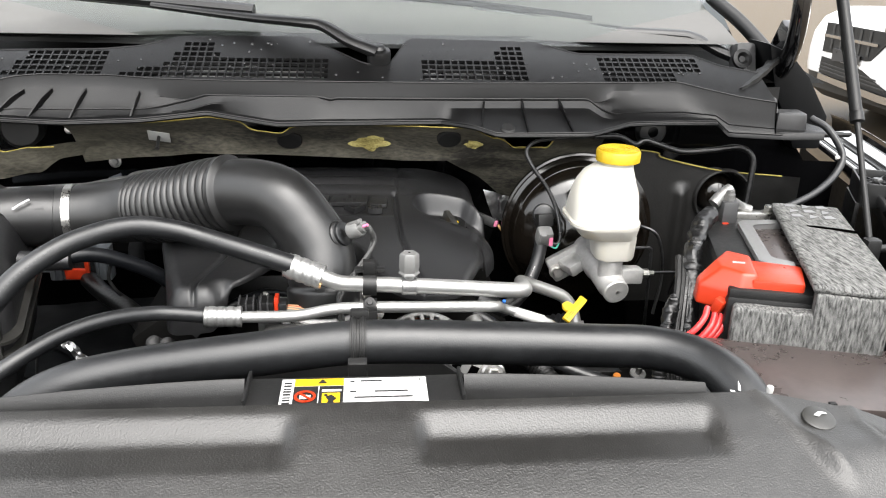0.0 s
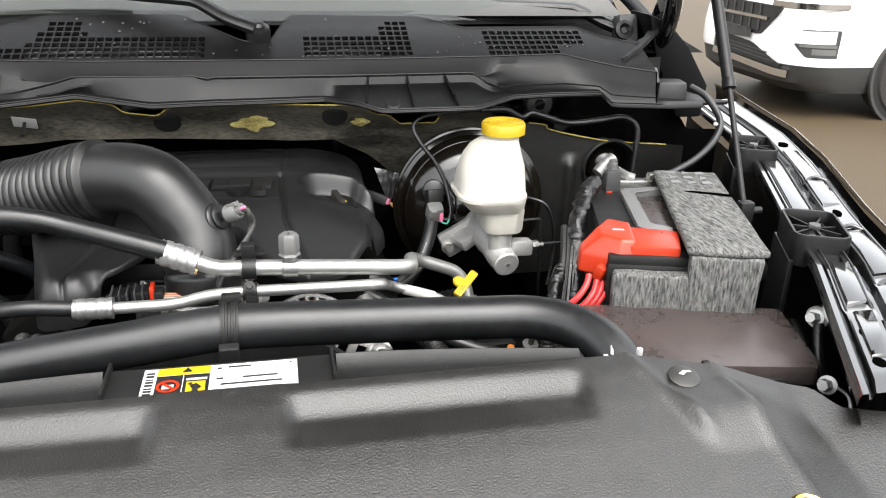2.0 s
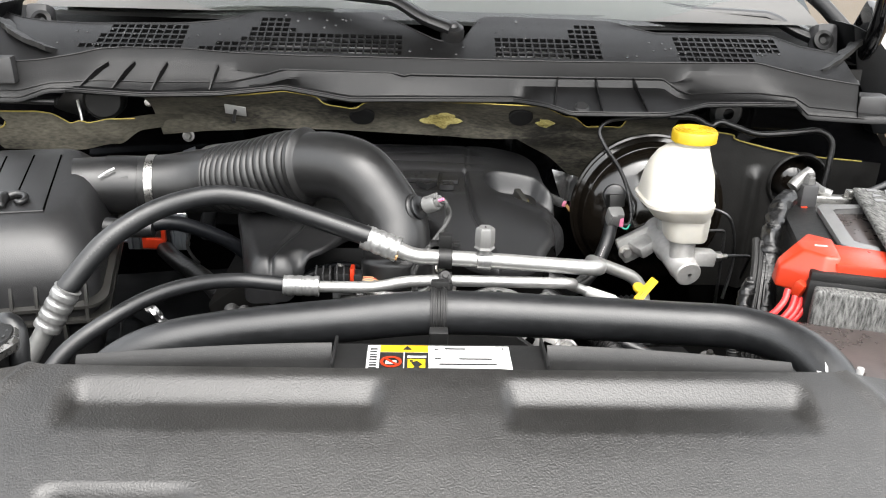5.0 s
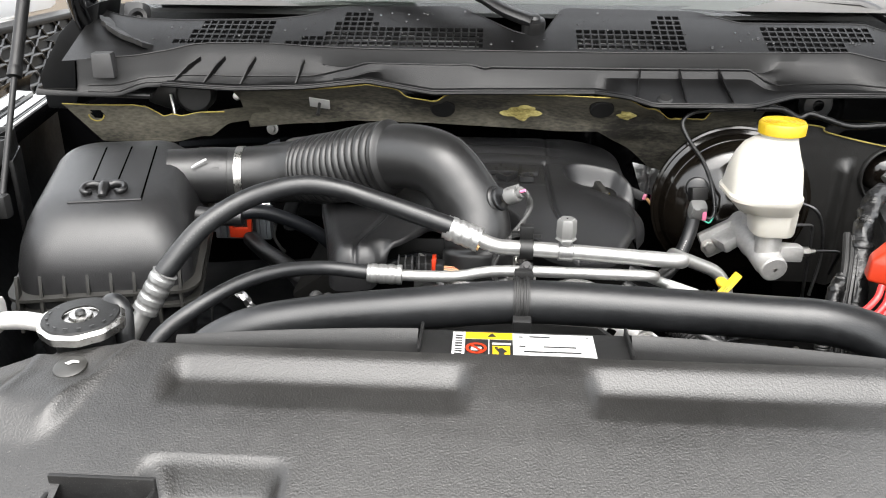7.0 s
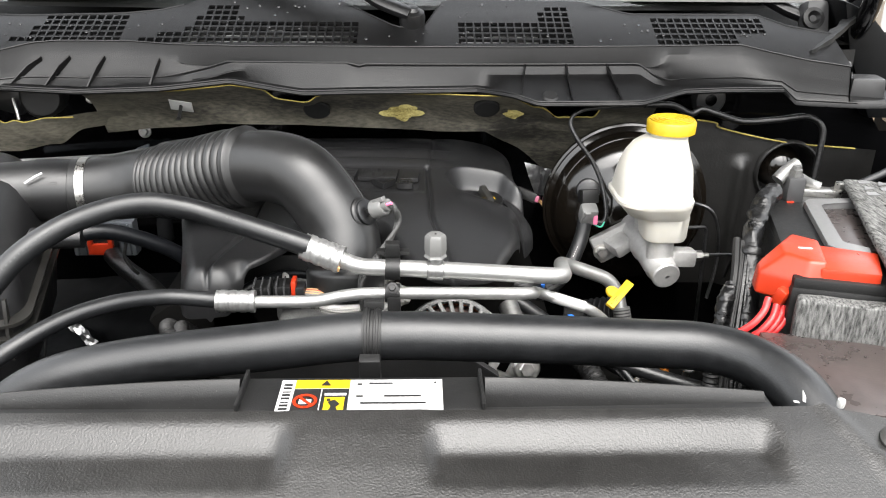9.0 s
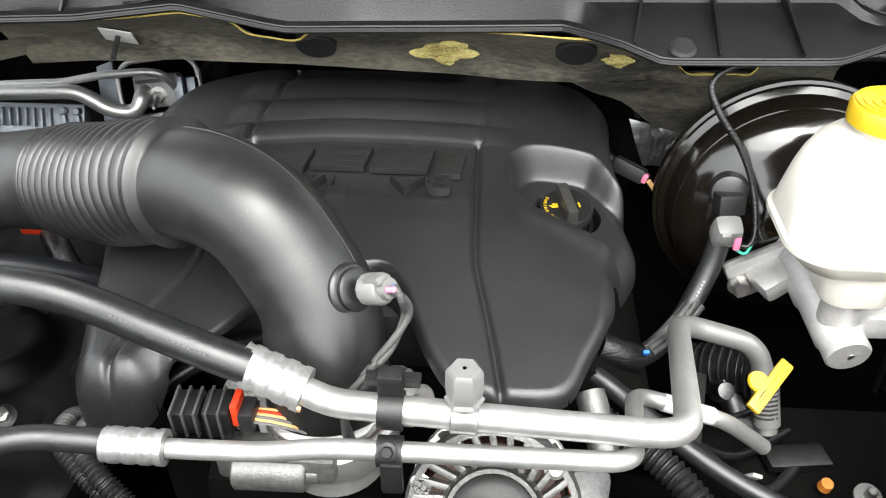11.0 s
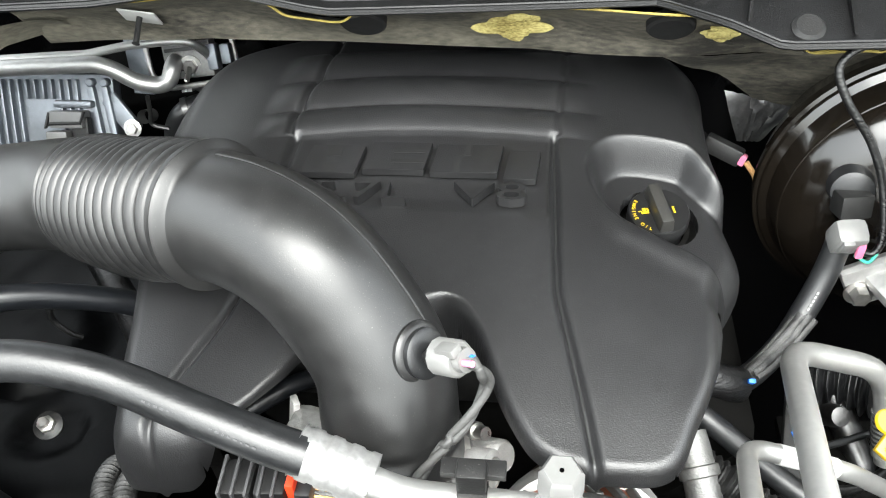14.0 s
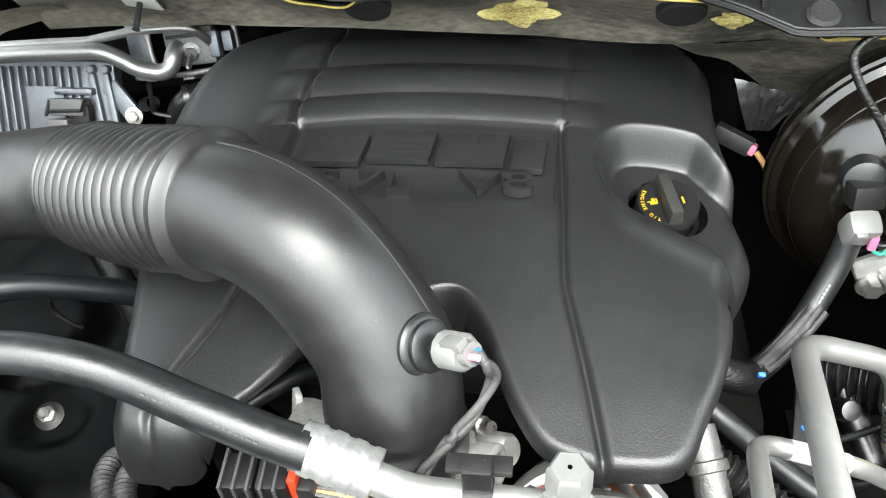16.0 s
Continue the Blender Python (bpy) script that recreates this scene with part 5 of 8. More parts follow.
def ec_height(x, y, d):
    """Height of the cover's skin at arrays of places; d is the distance to its rim."""
    right = smooth_tab(y, [(1.01, 1.041), (1.03, 1.045), (1.055, 1.051), (1.10, 1.060), (1.17, 1.070), (1.26, 1.081), (1.36, 1.085), (1.50, 1.084), (1.58, 1.075)])
    left = smooth_tab(y, [(1.02, 1.044), (1.05, 1.050), (1.10, 1.053), (1.166, 1.056), (1.22, 1.066), (1.30, 1.081), (1.50, 1.083), (1.58, 1.075)])
    z = left + (right - left) * soft(-0.14, -0.04, x)
    z = z - 0.016 * soft(0.16, 0.29, x) * soft(1.05, 1.2, y) - 0.016 * (1 - soft(-0.28, -0.15, x))
    # face sloping away under the intake elbow
    dip = soft(0.0, 0.055, x + 0.100 - 0.28 * (y - 1.07)) * (1 - soft(1.15, 1.20, y)) * (1 - soft(-0.045, 0.0, x))
    under = soft(-0.030, -0.012, x + 0.100 - 0.28 * (y - 1.07)) * (1 - soft(1.15, 1.20, y)) * (1 - soft(-0.045, 0.0, x))
    z = z - 0.026 * dip
    # three cross ribs, fading out past the grooves
    bow = 0.008 * ((x + 0.008) / 0.12) ** 2
    span = soft(-0.178, -0.138, x) * (1 - soft(0.118, 0.168, x))
    for lo, hi, rise in ((1.366, 1.409, 0.0066), (1.409, 1.465, 0.0082), (1.465, 1.525, 0.0082)):
        t = np.clip((y + bow - lo) / (hi - lo), 0, 1)
        z = z + rise * span * np.where(t < 0.52, 1 - np.maximum(1 - t / 0.52, 0) ** 2, 1 - (np.maximum(t - 0.52, 0) / 0.48) ** 2)
    panel = (y + bow > 1.25) & (x > -0.128) & (x < 0.114)
    z = z - 0.0024 * panel * (1 - soft(1.358, 1.368, y + bow)) * soft(1.25, 1.27, y + bow)
    # grooves
    for rows in (GROOVE_R, GROOVE_L):
        z = z - 0.0065 * np.exp(-((x - smooth_tab(y, rows, 0.012)) / 0.0035) ** 2) * (1 - soft(1.356, 1.368, y + bow * 0.4))
    k = np.clip((y + bow - 1.369) / 0.053 - 0.5, 0, 2)
    on = (y + bow > 1.369) & (y < 1.56)
    z = z - 0.0065 * on * np.exp(-((x + 0.138 - 0.006 * k) / 0.0034) ** 2)
    z = z - 0.0022 * on * np.exp(-((x - 0.121 - 0.004 * k) / 0.0030) ** 2)
    # pocket round the oil cap
    pd, _, pin = to_line(closed_spline(POCKET, 6), x, y)
    z = z - 0.036 * soft(0.0, 0.020, np.where(pin, pd, 0.0))
    z = z + 0.003 * np.exp(-(np.where(pin, -pd, pd) / 0.012 - 0.6) ** 2) * (1 - soft(1.27, 1.31, y)) * soft(0.14, 0.18, x)
    r = 0.020 + 0.012 * soft(1.20, 1.40, y) - 0.011 * (1 - soft(1.17, 1.24, y)) * (1 - soft(0.10, 0.13, x)) * soft(-0.14, -0.10, x)
    front = soft(0.055, 0.075, x) * (1 - soft(1.10, 1.18, y))
    lobe = (1 - soft(-0.15, -0.12, x)) * (1 - soft(1.05, 1.12, y))
    r = np.maximum(r - 0.010 * front + 0.006 * lobe - 0.006 * under, 0.0085 - 0.004 * under)
    u = np.clip(1 - d / r, 0, 1)
    return z - (0.034 - 0.022 * front + 0.018 * lobe - 0.030 * under) * (1 - np.sqrt(np.maximum(0.0, 1 - u ** 2)))


HOLE = (0.2125, 1.2960)


def make_engine_cover():
    cell = 0.0015
    gx, gy = np.meshgrid(np.arange(-0.30, 0.32, cell), np.arange(1.005, 1.605, cell), indexing="ij")
    dist, near, inside = to_line(EC_LINE, gx, gy)
    rim = ~inside | (dist < 0.6 * cell)
    px, py, d = np.where(rim, near[..., 0], gx), np.where(rim, near[..., 1], gy), np.where(rim, 0.0, dist)
    pz = ec_height(px, py, d)
    hx, hy = px - HOLE[0], py - HOLE[1]
    hd, hr = np.hypot(hx, hy), 0.0350
    hole, lip = hd < hr, (hd < hr) & (hd > hr - cell)
    px, py = np.where(lip, HOLE[0] + hx * hr / hd, px), np.where(lip, HOLE[1] + hy * hr / hd, py)
    deep = hole & ~lip
    count = inside.astype(int)
    four = count[:-1, :-1] + count[1:, :-1] + count[:-1, 1:] + count[1:, 1:]
    open_ = (hole[:-1, :-1] & hole[1:, :-1] & hole[:-1, 1:] & hole[1:, 1:]) | deep[:-1, :-1] | deep[1:, :-1] | deep[:-1, 1:] | deep[1:, 1:]
    bm, v = bmesh.new(), {}
    def corner(i, j):
        if (i, j) not in v:
            v[i, j] = bm.verts.new((px[i, j], py[i, j], pz[i, j]))
        return v[i, j]
    for i, j in zip(*np.nonzero((four >= 2) & ~open_)):
        bm.faces.new([corner(*c) for c in ((i, j), (i + 1, j), (i + 1, j + 1), (i, j + 1))])
    bmesh.ops.remove_doubles(bm, verts=bm.verts, dist=0.0002)
    bmesh.ops.dissolve_degenerate(bm, edges=bm.edges, dist=0.0002)
    edge = [e for e in bm.edges if len(e.link_faces) == 1]
    out = bmesh.ops.extrude_edge_only(bm, edges=edge)
    for w in out["geom"]:
        if isinstance(w, bmesh.types.BMVert):
            w.co.z -= 0.004 if -0.125 < w.co.x and w.co.y < 1.15 else 0.010
    part("shell", bm, COVERP, engine_cover, sharp=75)


make_engine_cover()


def raised(name, bm, lab=""):
    return part(name, bm, COVERP, engine_cover, lab, sharp=30)


# raised block shapes of the maker's mark, then the engine size in letters
def mark(x0, x1, notches):
    m = Matrix.Translation((0, 0, 1.0815))
    y0 = 1.298 - 0.016 * (((x0 + x1) / 2 + 0.008) / 0.12) ** 2
    out = [(x0 - 0.002, y0), (x1 - 0.002, y0), (x1 + 0.002, y0 + 0.042), (x0 + 0.002, y0 + 0.042)]
    bm = prism(out, 0, 0.0068, m, bevel=0.0006)
    raised("raised_block", bm)
    for a, b, c, e in notches:
        part("recess", prism([(lerp(x0, x1, a), y0 + 0.042 * b), (lerp(x0, x1, c), y0 + 0.042 * b), (lerp(x0, x1, c), y0 + 0.042 * e), (lerp(x0, x1, a), y0 + 0.042 * e)], 0.0062, 0.0070, m), INK, engine_cover)


for x0, x1, notches in ((-0.108, -0.058, [(0.36, 0.60, 0.62, 0.98), (0.36, 0.02, 0.62, 0.36)]), (-0.052, 0.004, [(0.42, 0.62, 0.95, 0.74), (0.42, 0.26, 0.95, 0.38)]),
                        (0.010, 0.070, [(0.32, 0.02, 0.40, 0.5), (0.60, 0.02, 0.68, 0.5), (0.46, 0.6, 0.54, 0.98)]), (0.076, 0.104, [])):
    mark(x0, x1, notches)
raised("engine_size", text_mesh("5.7L", 0.034, 0.0045, Matrix.Translation((-0.052, 1.268, 1.0835)) @ Matrix.Diagonal((1.5, 1.0, 1, 1))), "raised lettering")
raised("engine_size", text_mesh("V8", 0.034, 0.0045, Matrix.Translation((0.064, 1.268, 1.0850)) @ Matrix.Diagonal((1.75, 1.0, 1, 1))), "raised lettering")

# oil filler cap
oil = thing("oil_cap", (0.212, 1.303, 1.03), "black oil filler cap with a grip bar and yellow print", "oil cap")
OC = Vector((0.2105, 1.2935, 1.035))
tilt = Vector((0.0, -0.18, 1)).normalized()
part("cap", lathe([(0.0235, -0.03), (0.0240, 0.006), (0.0272, 0.008), (0.0272, 0.0165), (0.0258, 0.019), (0, 0.019)], OC, tilt, 36, wobble=None), SATIN, oil)
part("grip", box(OC + tilt * 0.0235, (0.0135, 0.048, 0.016), 0.0025, pose(0, 0, 0, 10, 0, 14), taper=(0.8, 0.94)), SMOOTH, oil)
turn_cap = Matrix.Translation(OC + tilt * 0.0192) @ pose(0, 0, 0, 10, 0, 14)


def arc_print(words, r, start, pitch):
    """Small letters round the cap's rim, their tops to the middle."""
    bm = bmesh.new()
    for k, c in enumerate(words):
        if c != " ":
            text_mesh(c, 0.0046, 0.0003, turn_cap @ pose(0, 0, 0, 0, 0, start + pitch * k) @ Matrix.Translation((r, 0, 0)) @ pose(0, 0, 0, 0, 0, 90), bm)
    return part("print", bm, YELLOW, oil, "yellow print")


arc_print("ENGINE OIL", 0.0222, 140, 10.5)
arc_print("SAE 5W-20", 0.0222, -52, 11.5)
for sx, rows in ((-1, ((0.0125, 0.000, 0.0065, 0.0022), (0.0125, 0.0035, 0.0030, 0.0032), (0.0165, 0.002, 0.0030, 0.0010), (0.0095, 0.003, 0.0012, 0.0035))), (1, ((0.0130, -0.001, 0.0016, 0.0075), (0.0155, 0.002, 0.0035, 0.0012), (0.0155, -0.002, 0.0035, 0.0012)))):
    can = bmesh.new()
    for x, y, w, h in rows:
        prism([(sx * x - w / 2, y - h / 2), (sx * x + w / 2, y - h / 2), (sx * x + w / 2, y + h / 2), (sx * x - w / 2, y + h / 2)], 0, 0.0004, turn_cap, can)
    part("oil_can_sign" if sx < 0 else "oil_level_sign", can, YELLOW, oil, "small yellow sign")
part("neck", lathe([(0.0300, -0.05), (0.0300, -0.006), (0.0255, -0.006)], OC, tilt, 28), DARK, oil)

# ---- intake tube ----
intake = thing("intake_tube", (-0.15, 1.16, 1.10), "satin black air intake tube with ribbed bellows and elbow", "intake tube")
IN_LINE = spline([(-0.506, 1.223, 1.087), (-0.456, 1.237, 1.086), (-0.395, 1.247, 1.084), (-0.331, 1.249, 1.089), (-0.282, 1.238, 1.098), (-0.212, 1.201, 1.118), (-0.1495, 1.170, 1.142),
                  (-0.0955, 1.143, 1.153), (-0.051, 1.117, 1.1475), (-0.019, 1.0985, 1.116), (0.001, 1.082, 1.084), (0.006, 1.063, 1.047), (0.0066, 1.054, 1.006)], 12)


def nearest_share(line, x):
    lengths = np.r_[0, np.cumsum([(b - a).length for a, b in zip(line, line[1:])])]
    k = min(range(len(line)), key=lambda n: abs(line[n].x - x) + (9 if n > len(line) * 0.7 else 0))
    return lengths[k] / lengths[-1]


S0, S1 = nearest_share(IN_LINE, -0.282), nearest_share(IN_LINE, -0.134)


def cut_line(line, a, b):
    lengths = np.r_[0, np.cumsum([(q - p).length for p, q in zip(line, line[1:])])]
    s = lengths / lengths[-1]
    pick = [Vector([np.interp(t, s, [q[n] for q in line]) for n in range(3)]) for t in np.linspace(a, b, 2 + int(220 * (b - a)))]
    return pick


part("inlet_sleeve", sweep(bmesh.new(), cut_line(IN_LINE, 0.0, S0), lambda s, a: table(s, [(0, 0.0442), (0.45, 0.0468), (0.75, 0.0490), (1, 0.0520)]), 40), INTAKE, intake)
bellows_line = cut_line(IN_LINE, S0 - 0.004, S1 + 0.004)
bellows_line = [Vector([np.interp(t, np.linspace(0, 1, len(bellows_line)), [q[n] for q in bellows_line]) for n in range(3)]) for t in np.linspace(0, 1, 281)]
part("bellows", sweep(bmesh.new(), bellows_line, lambda s, a: table(s, [(0, 0.0500), (0.15, 0.0535), (0.6, 0.0545), (1, 0.0515)]) + 0.0048 * (abs(math.cos(math.pi * 14 * s)) ** 0.55 - 0.35), 48), INTAKE, intake, "ribbed black bellows", sharp=50)


def elbow_radius(s, a):
    """The moulded flange behind the bellows, the smooth bend, and the cuff over the throttle."""
    r = table(s, [(0, 0.0485), (0.3, 0.0474), (0.6, 0.0478), (0.8, 0.0492), (1.0, 0.0492)])
    r += 0.0075 * step(0.050, 0.020, s)
    r += 0.0016 * math.exp(-((s - 0.028) / 0.008) ** 2)
    return r + 0.0022 * step(0.865, 0.885, s) - 0.0012 * math.exp(-((s - 0.862) / 0.010) ** 2)


elbow_line = cut_line(IN_LINE, S1, 1.0)
elbow_line = [Vector([np.interp(t, np.linspace(0, 1, len(elbow_line)), [q[n] for q in elbow_line]) for n in range(3)]) for t in np.linspace(0, 1, 130)]
part("elbow", sweep(bmesh.new(), elbow_line, elbow_radius, 56), INTAKE, intake)
over = Vector((0.24, -0.52, 0.82)).normalized()
seam = []
for k in range(9, 88):
    way = (elbow_line[k + 1] - elbow_line[k - 1]).normalized()
    out = (over - way * over.dot(way)).normalized()
    across = way.cross(out) if way.cross(out).y > 0 else out.cross(way)
    seam.append(elbow_line[k] + (out * 0.74 + across * 0.67).normalized() * elbow_radius(k / 129, 0))
part("mould_seam", sweep(bmesh.new(), seam, 0.0009, 6), INTAKE, intake)
band_at = IN_LINE[24]
part("clamp_band", lathe([(0.0475, -0.006), (0.0490, -0.006), (0.0490, 0.006), (0.0475, 0.006)], band_at + Vector((0.004, 0, 0)), (1, 0.10, 0.01), 40), ZINC, intake, "bright steel clamp band")
part("paint_mark", tube([(-0.4555, 1.1905, 1.1128), (-0.445, 1.1945, 1.1195), (-0.434, 1.2015, 1.1245)], 0.0018, 8), WHITE, intake, "white paint mark")
part("throttle_clamp", lathe([(0.0515, -0.006), (0.0560, -0.006), (0.0565, -0.005), (0.0565, 0.005), (0.0560, 0.006), (0.0515, 0.006)], (0.0066, 1.055, 1.008), (0.0, -0.16, 1), 40), ZINC, intake, "steel hose clamp")
part("rubber_cuff", lathe([(0.0510, 0.004), (0.0545, 0.003), (0.0550, -0.004), (0.0550, -0.026)], (0.0066, 1.055, 1.006), (0.0, -0.16, 1), 40), RUBBER, intake)
part("clamp_screw", lathe([(0, 0.014), (0.005, 0.014), (0.0055, 0.004), (0.007, 0.004), (0.007, -0.012), (0, -0.012)], (0.064, 1.075, 1.018), (0.6, -0.5, 0.5), 12), ZINC, intake)
for k in range(4):
    part("screw_thread", lathe([(0.0050, -0.001), (0.0072, 0), (0.0050, 0.001)], Vector((0.064, 1.075, 1.018)) + 0.0034 * (k - 3) * Vector((0.6, -0.5, 0.5)).normalized(), (0.6, -0.5, 0.5), 12), STEEL, intake)
# boss for the air temperature sensor
boss = Vector((0.0329, 1.0661, 1.1152))
bdir = Vector((0.77, -0.47, 0.44)).normalized()
part("sensor_boss", lathe([(0.0290, -0.026), (0.0256, -0.016), (0.0238, -0.011), (0.0232, -0.0095), (0.0214, -0.0085), (0.0214, -0.0055), (0.0206, -0.0050), (0.0206, -0.0038), (0.0214, -0.0034), (0.0214, -0.0005), (0.0200, 0.001), (0.0185, 0.002), (0, 0.002)], boss, bdir, 40), INTAKE, intake)
part("seal_ring", lathe([(0.012, 0.002), (0.0172, 0.002), (0.0172, 0.006), (0.0150, 0.0075), (0, 0.0075)], boss, bdir, 24), RUBBER, intake)

sensor = thing("air_sensor", boss + bdir * 0.012, "pale grey connector plugged into the intake air sensor", "sensor")
m = bdir.to_track_quat("Z", "Y").to_matrix().to_4x4()
part("stem", box(boss + bdir * 0.014, (0.014, 0.010, 0.012), 0.002, m), DULL, sensor)
plug = part("plug", lathe([(0.0100, 0.016), (0.0124, 0.018), (0.0124, 0.035), (0.0108, 0.037), (0.0082, 0.037), (0.0080, 0.043), (0, 0.043)], boss, bdir, 12), LGREY, sensor)
part("plug_rib", box(boss + bdir * 0.027 + Vector((0, -0.004, 0.0115)), (0.009, 0.006, 0.016), 0.001, m), LGREY, plug)
for k, mat_w in ((-1, PINK), (0, LGREY), (1, BLUE)):
    part("wire_seal", lathe([(0.0022, 0.040), (0.0022, 0.048), (0, 0.048)], boss + Vector((0.0, 0.004 * k, -0.002 * k)), bdir, 10), mat_w, plug)
tip = boss + bdir * 0.046
loom_line = spline([tip, tip + Vector((0.006, -0.003, -0.006)), Vector((0.077, 1.046, 1.110)), Vector((0.064, 1.034, 1.086)), Vector((0.042, 1.020, 1.062)), Vector((0.030, 1.010, 1.040)), Vector((0.034, 1.006, 1.005))], 26)
for turn in (0.0, math.pi):
    strand = []
    for k, q in enumerate(loom_line):
        way = (loom_line[min(k + 1, len(loom_line) - 1)] - loom_line[max(k - 1, 0)]).normalized()
        side_way = way.orthogonal().normalized()
        a = turn + 0.085 * k
        strand.append(q + (side_way * math.cos(a) + way.cross(side_way) * math.sin(a)) * 0.0019)
    part("wire_loom", sweep(bmesh.new(), strand, 0.0029, 10), GREYTAPE, sensor, "grey taped wires twisted together")

# ---- throttle body and what lies round it ----
throttle = thing("throttle_assembly", (-0.004, 1.08, 0.93), "cast aluminium throttle body with its round motor housing", "throttle assembly")
part("bore", lathe([(0.050, 1.012), (0.056, 1.008), (0.056, 0.985), (0.046, 0.98), (0.046, 0.93)], (0.006, 1.058, 0), (0, 0, 1), 32), CAST, throttle)
part("motor_housing", lathe([(0, -0.030), (0.015, -0.030), (0.017, -0.028), (0.017, 0.026), (0.015, 0.029), (0.010, 0.029), (0.010, 0.038), (0, 0.039)], (-0.030, 0.996, 0.984), (1, 0.02, 0.0), 28), ALTC, throttle)
part("idle_housing", lathe([(0, 0.026), (0.011, 0.026), (0.013, 0.023), (0.013, -0.02), (0, -0.02)], (0.066, 1.078, 0.985), (0.8, -0.4, 0.45), 24), CAST, throttle, "bright cast housing")
part("side_port", lathe([(0.013, 0), (0.016, 0.002), (0.016, 0.020), (0.011, 0.022), (0.011, 0.004)], (0.060, 1.055, 1.000), (0.9, -0.3, 0.3), 20), CAST, throttle)
part("plate", box((-0.025, 1.004, 0.990), (0.096, 0.03, 0.026), 0.006), ALTC, throttle)
part("throttle_neck", lathe([(0.057, 0), (0.060, 0.004), (0.060, 0.030), (0.054, 0.034)], (0.006, 1.057, 0.968), (0, -0.1, 1), 32), CAST, throttle)

part("side_housing", box((-0.062, 1.072, 0.985), (0.046, 0.050, 0.052), 0.012, pose(0, 0, 0, 0, 0, -14)), ALTC, throttle)
part("side_band", box((-0.083, 1.094, 0.992), (0.006, 0.012, 0.046), 0.002, pose(0, 0, 0, 0, 12, 30)), CAST, throttle)
part("vacuum_tube", tube([(-0.16, 1.065, 0.985), (-0.127, 1.088, 0.998), (-0.105, 1.108, 1.000), (-0.082, 1.128, 0.998), (-0.05, 1.150, 0.985)], 0.0078, 14), HOSE, throttle, "dark vacuum tube")

tc = thing("throttle_connector", (-0.07, 1.013, 1.01), "black ribbed connector with a red lock tab", "connector")
for x, w, h in ((-0.094, 0.024, 0.022), (-0.069, 0.022, 0.027)):
    part("shell", box((x, 1.012, 1.029), (w, 0.028, h), 0.003, pose(0, 0, 0, 0, 0, 4)), BLACKP, tc)
for k in range(5):
    part("rib", box((-0.104 + 0.0095 * k, 1.0115, 1.0295), (0.0022, 0.031, 0.026 + 0.003 * (k > 2)), 0.0006, pose(0, 0, 0, 0, 0, 4)), POST, tc)
part("lock_tab", box((-0.054, 1.012, 1.036), (0.006, 0.020, 0.022), 0.0015), RED, tc, "red lock tab")
part("boot", box((-0.046, 1.011, 1.030), (0.012, 0.022, 0.020), 0.003), RUBBER, tc)
for k in range(6):
    part("wire", tube([(-0.044, 1.004 + 0.0028 * k, 1.030), (-0.020, 1.003 + 0.0030 * k, 1.027), (0.004, 1.006 + 0.003 * k, 1.016 - 0.001 * k)], 0.0012, 6), ORANGEW if k % 2 else RED if k == 4 else LGREY, tc)

# ---- alternator ----
alt = thing("alternator", (0.155, 0.99, 0.90), "finned aluminium alternator with copper windings below the pipes", "alternator")
AC = Vector((0.147, 1.006, 0.941))
adir = Vector((0, -0.80, 0.60)).normalized()
basis = adir.to_track_quat("Z", "Y").to_matrix().to_4x4()
part("housing", lathe([(0.058, -0.10), (0.060, -0.02), (0.060, 0.016), (0.056, 0.020), (0.030, 0.022), (0, 0.022)], AC, adir, 40), SHADECU, alt, "housing coloured as shaded copper windings behind the slots")
part("hub", lathe([(0, 0.044), (0.029, 0.044), (0.0345, 0.040), (0.0345, 0.024)], AC, adir, 32), DULL, alt, "dark pulley hub")
part("nose_ring", lathe([(0.035, 0.026), (0.035, 0.033), (0.0385, 0.033), (0.0385, 0.026)], AC, adir, 32), ALTC, alt)
part("end_frame", lathe([(0.037, 0.024), (0.042, 0.031), (0.043, 0.029), (0.043, 0.022)], AC, adir, 36), ALTC, alt)
for k in range(28):
    a = 2 * math.pi * k / 28
    c = AC + basis @ Vector((0.0525 * math.cos(a), 0.0525 * math.sin(a), 0.0255))
    part("fin", box(c, (0.026, 0.0058, 0.010), 0.0018, basis @ pose(0, 0, 0, 0, 0, math.degrees(a) + 14)), ALTC, alt)
part("outer_ring", lathe([(0.064, 0.030), (0.069, 0.028), (0.072, 0.018), (0.070, 0.012), (0.064, 0.012)], AC, adir, 40), ALTC, alt)
for k in range(3):
    a = 0.7 + 2.1 * k
    bolt(AC + basis @ Vector((0.062 * math.cos(a), 0.062 * math.sin(a), 0.026)), adir, ZINC, alt, 0.006, 0.008)
for k in range(20):
    a = 2 * math.pi * k / 20
    c = AC + basis @ Vector((0.0675 * math.cos(a), 0.0675 * math.sin(a), -0.006))
    part("rim_bar", box(c, (0.006, 0.006, 0.040), 0.001, basis @ pose(0, 0, 0, 0, 0, math.degrees(a)) @ pose(0, 0, 0, 24, 0, 0)), ALTC, alt)
part("winding", lathe([(0.0625, -0.030), (0.0655, -0.026), (0.0655, 0.010), (0.0625, 0.012)], AC, adir, 40), COPPER, alt, "copper windings")
part("rear_ring", lathe([(0.064, -0.024), (0.072, -0.026), (0.072, -0.05), (0.060, -0.06)], AC, adir, 40), CAST, alt)
part("ear", box((0.218, 1.03, 0.935), (0.04, 0.04, 0.045), 0.010, pose(0, 0, 0, 20, 30, 0)), ALTC, alt)

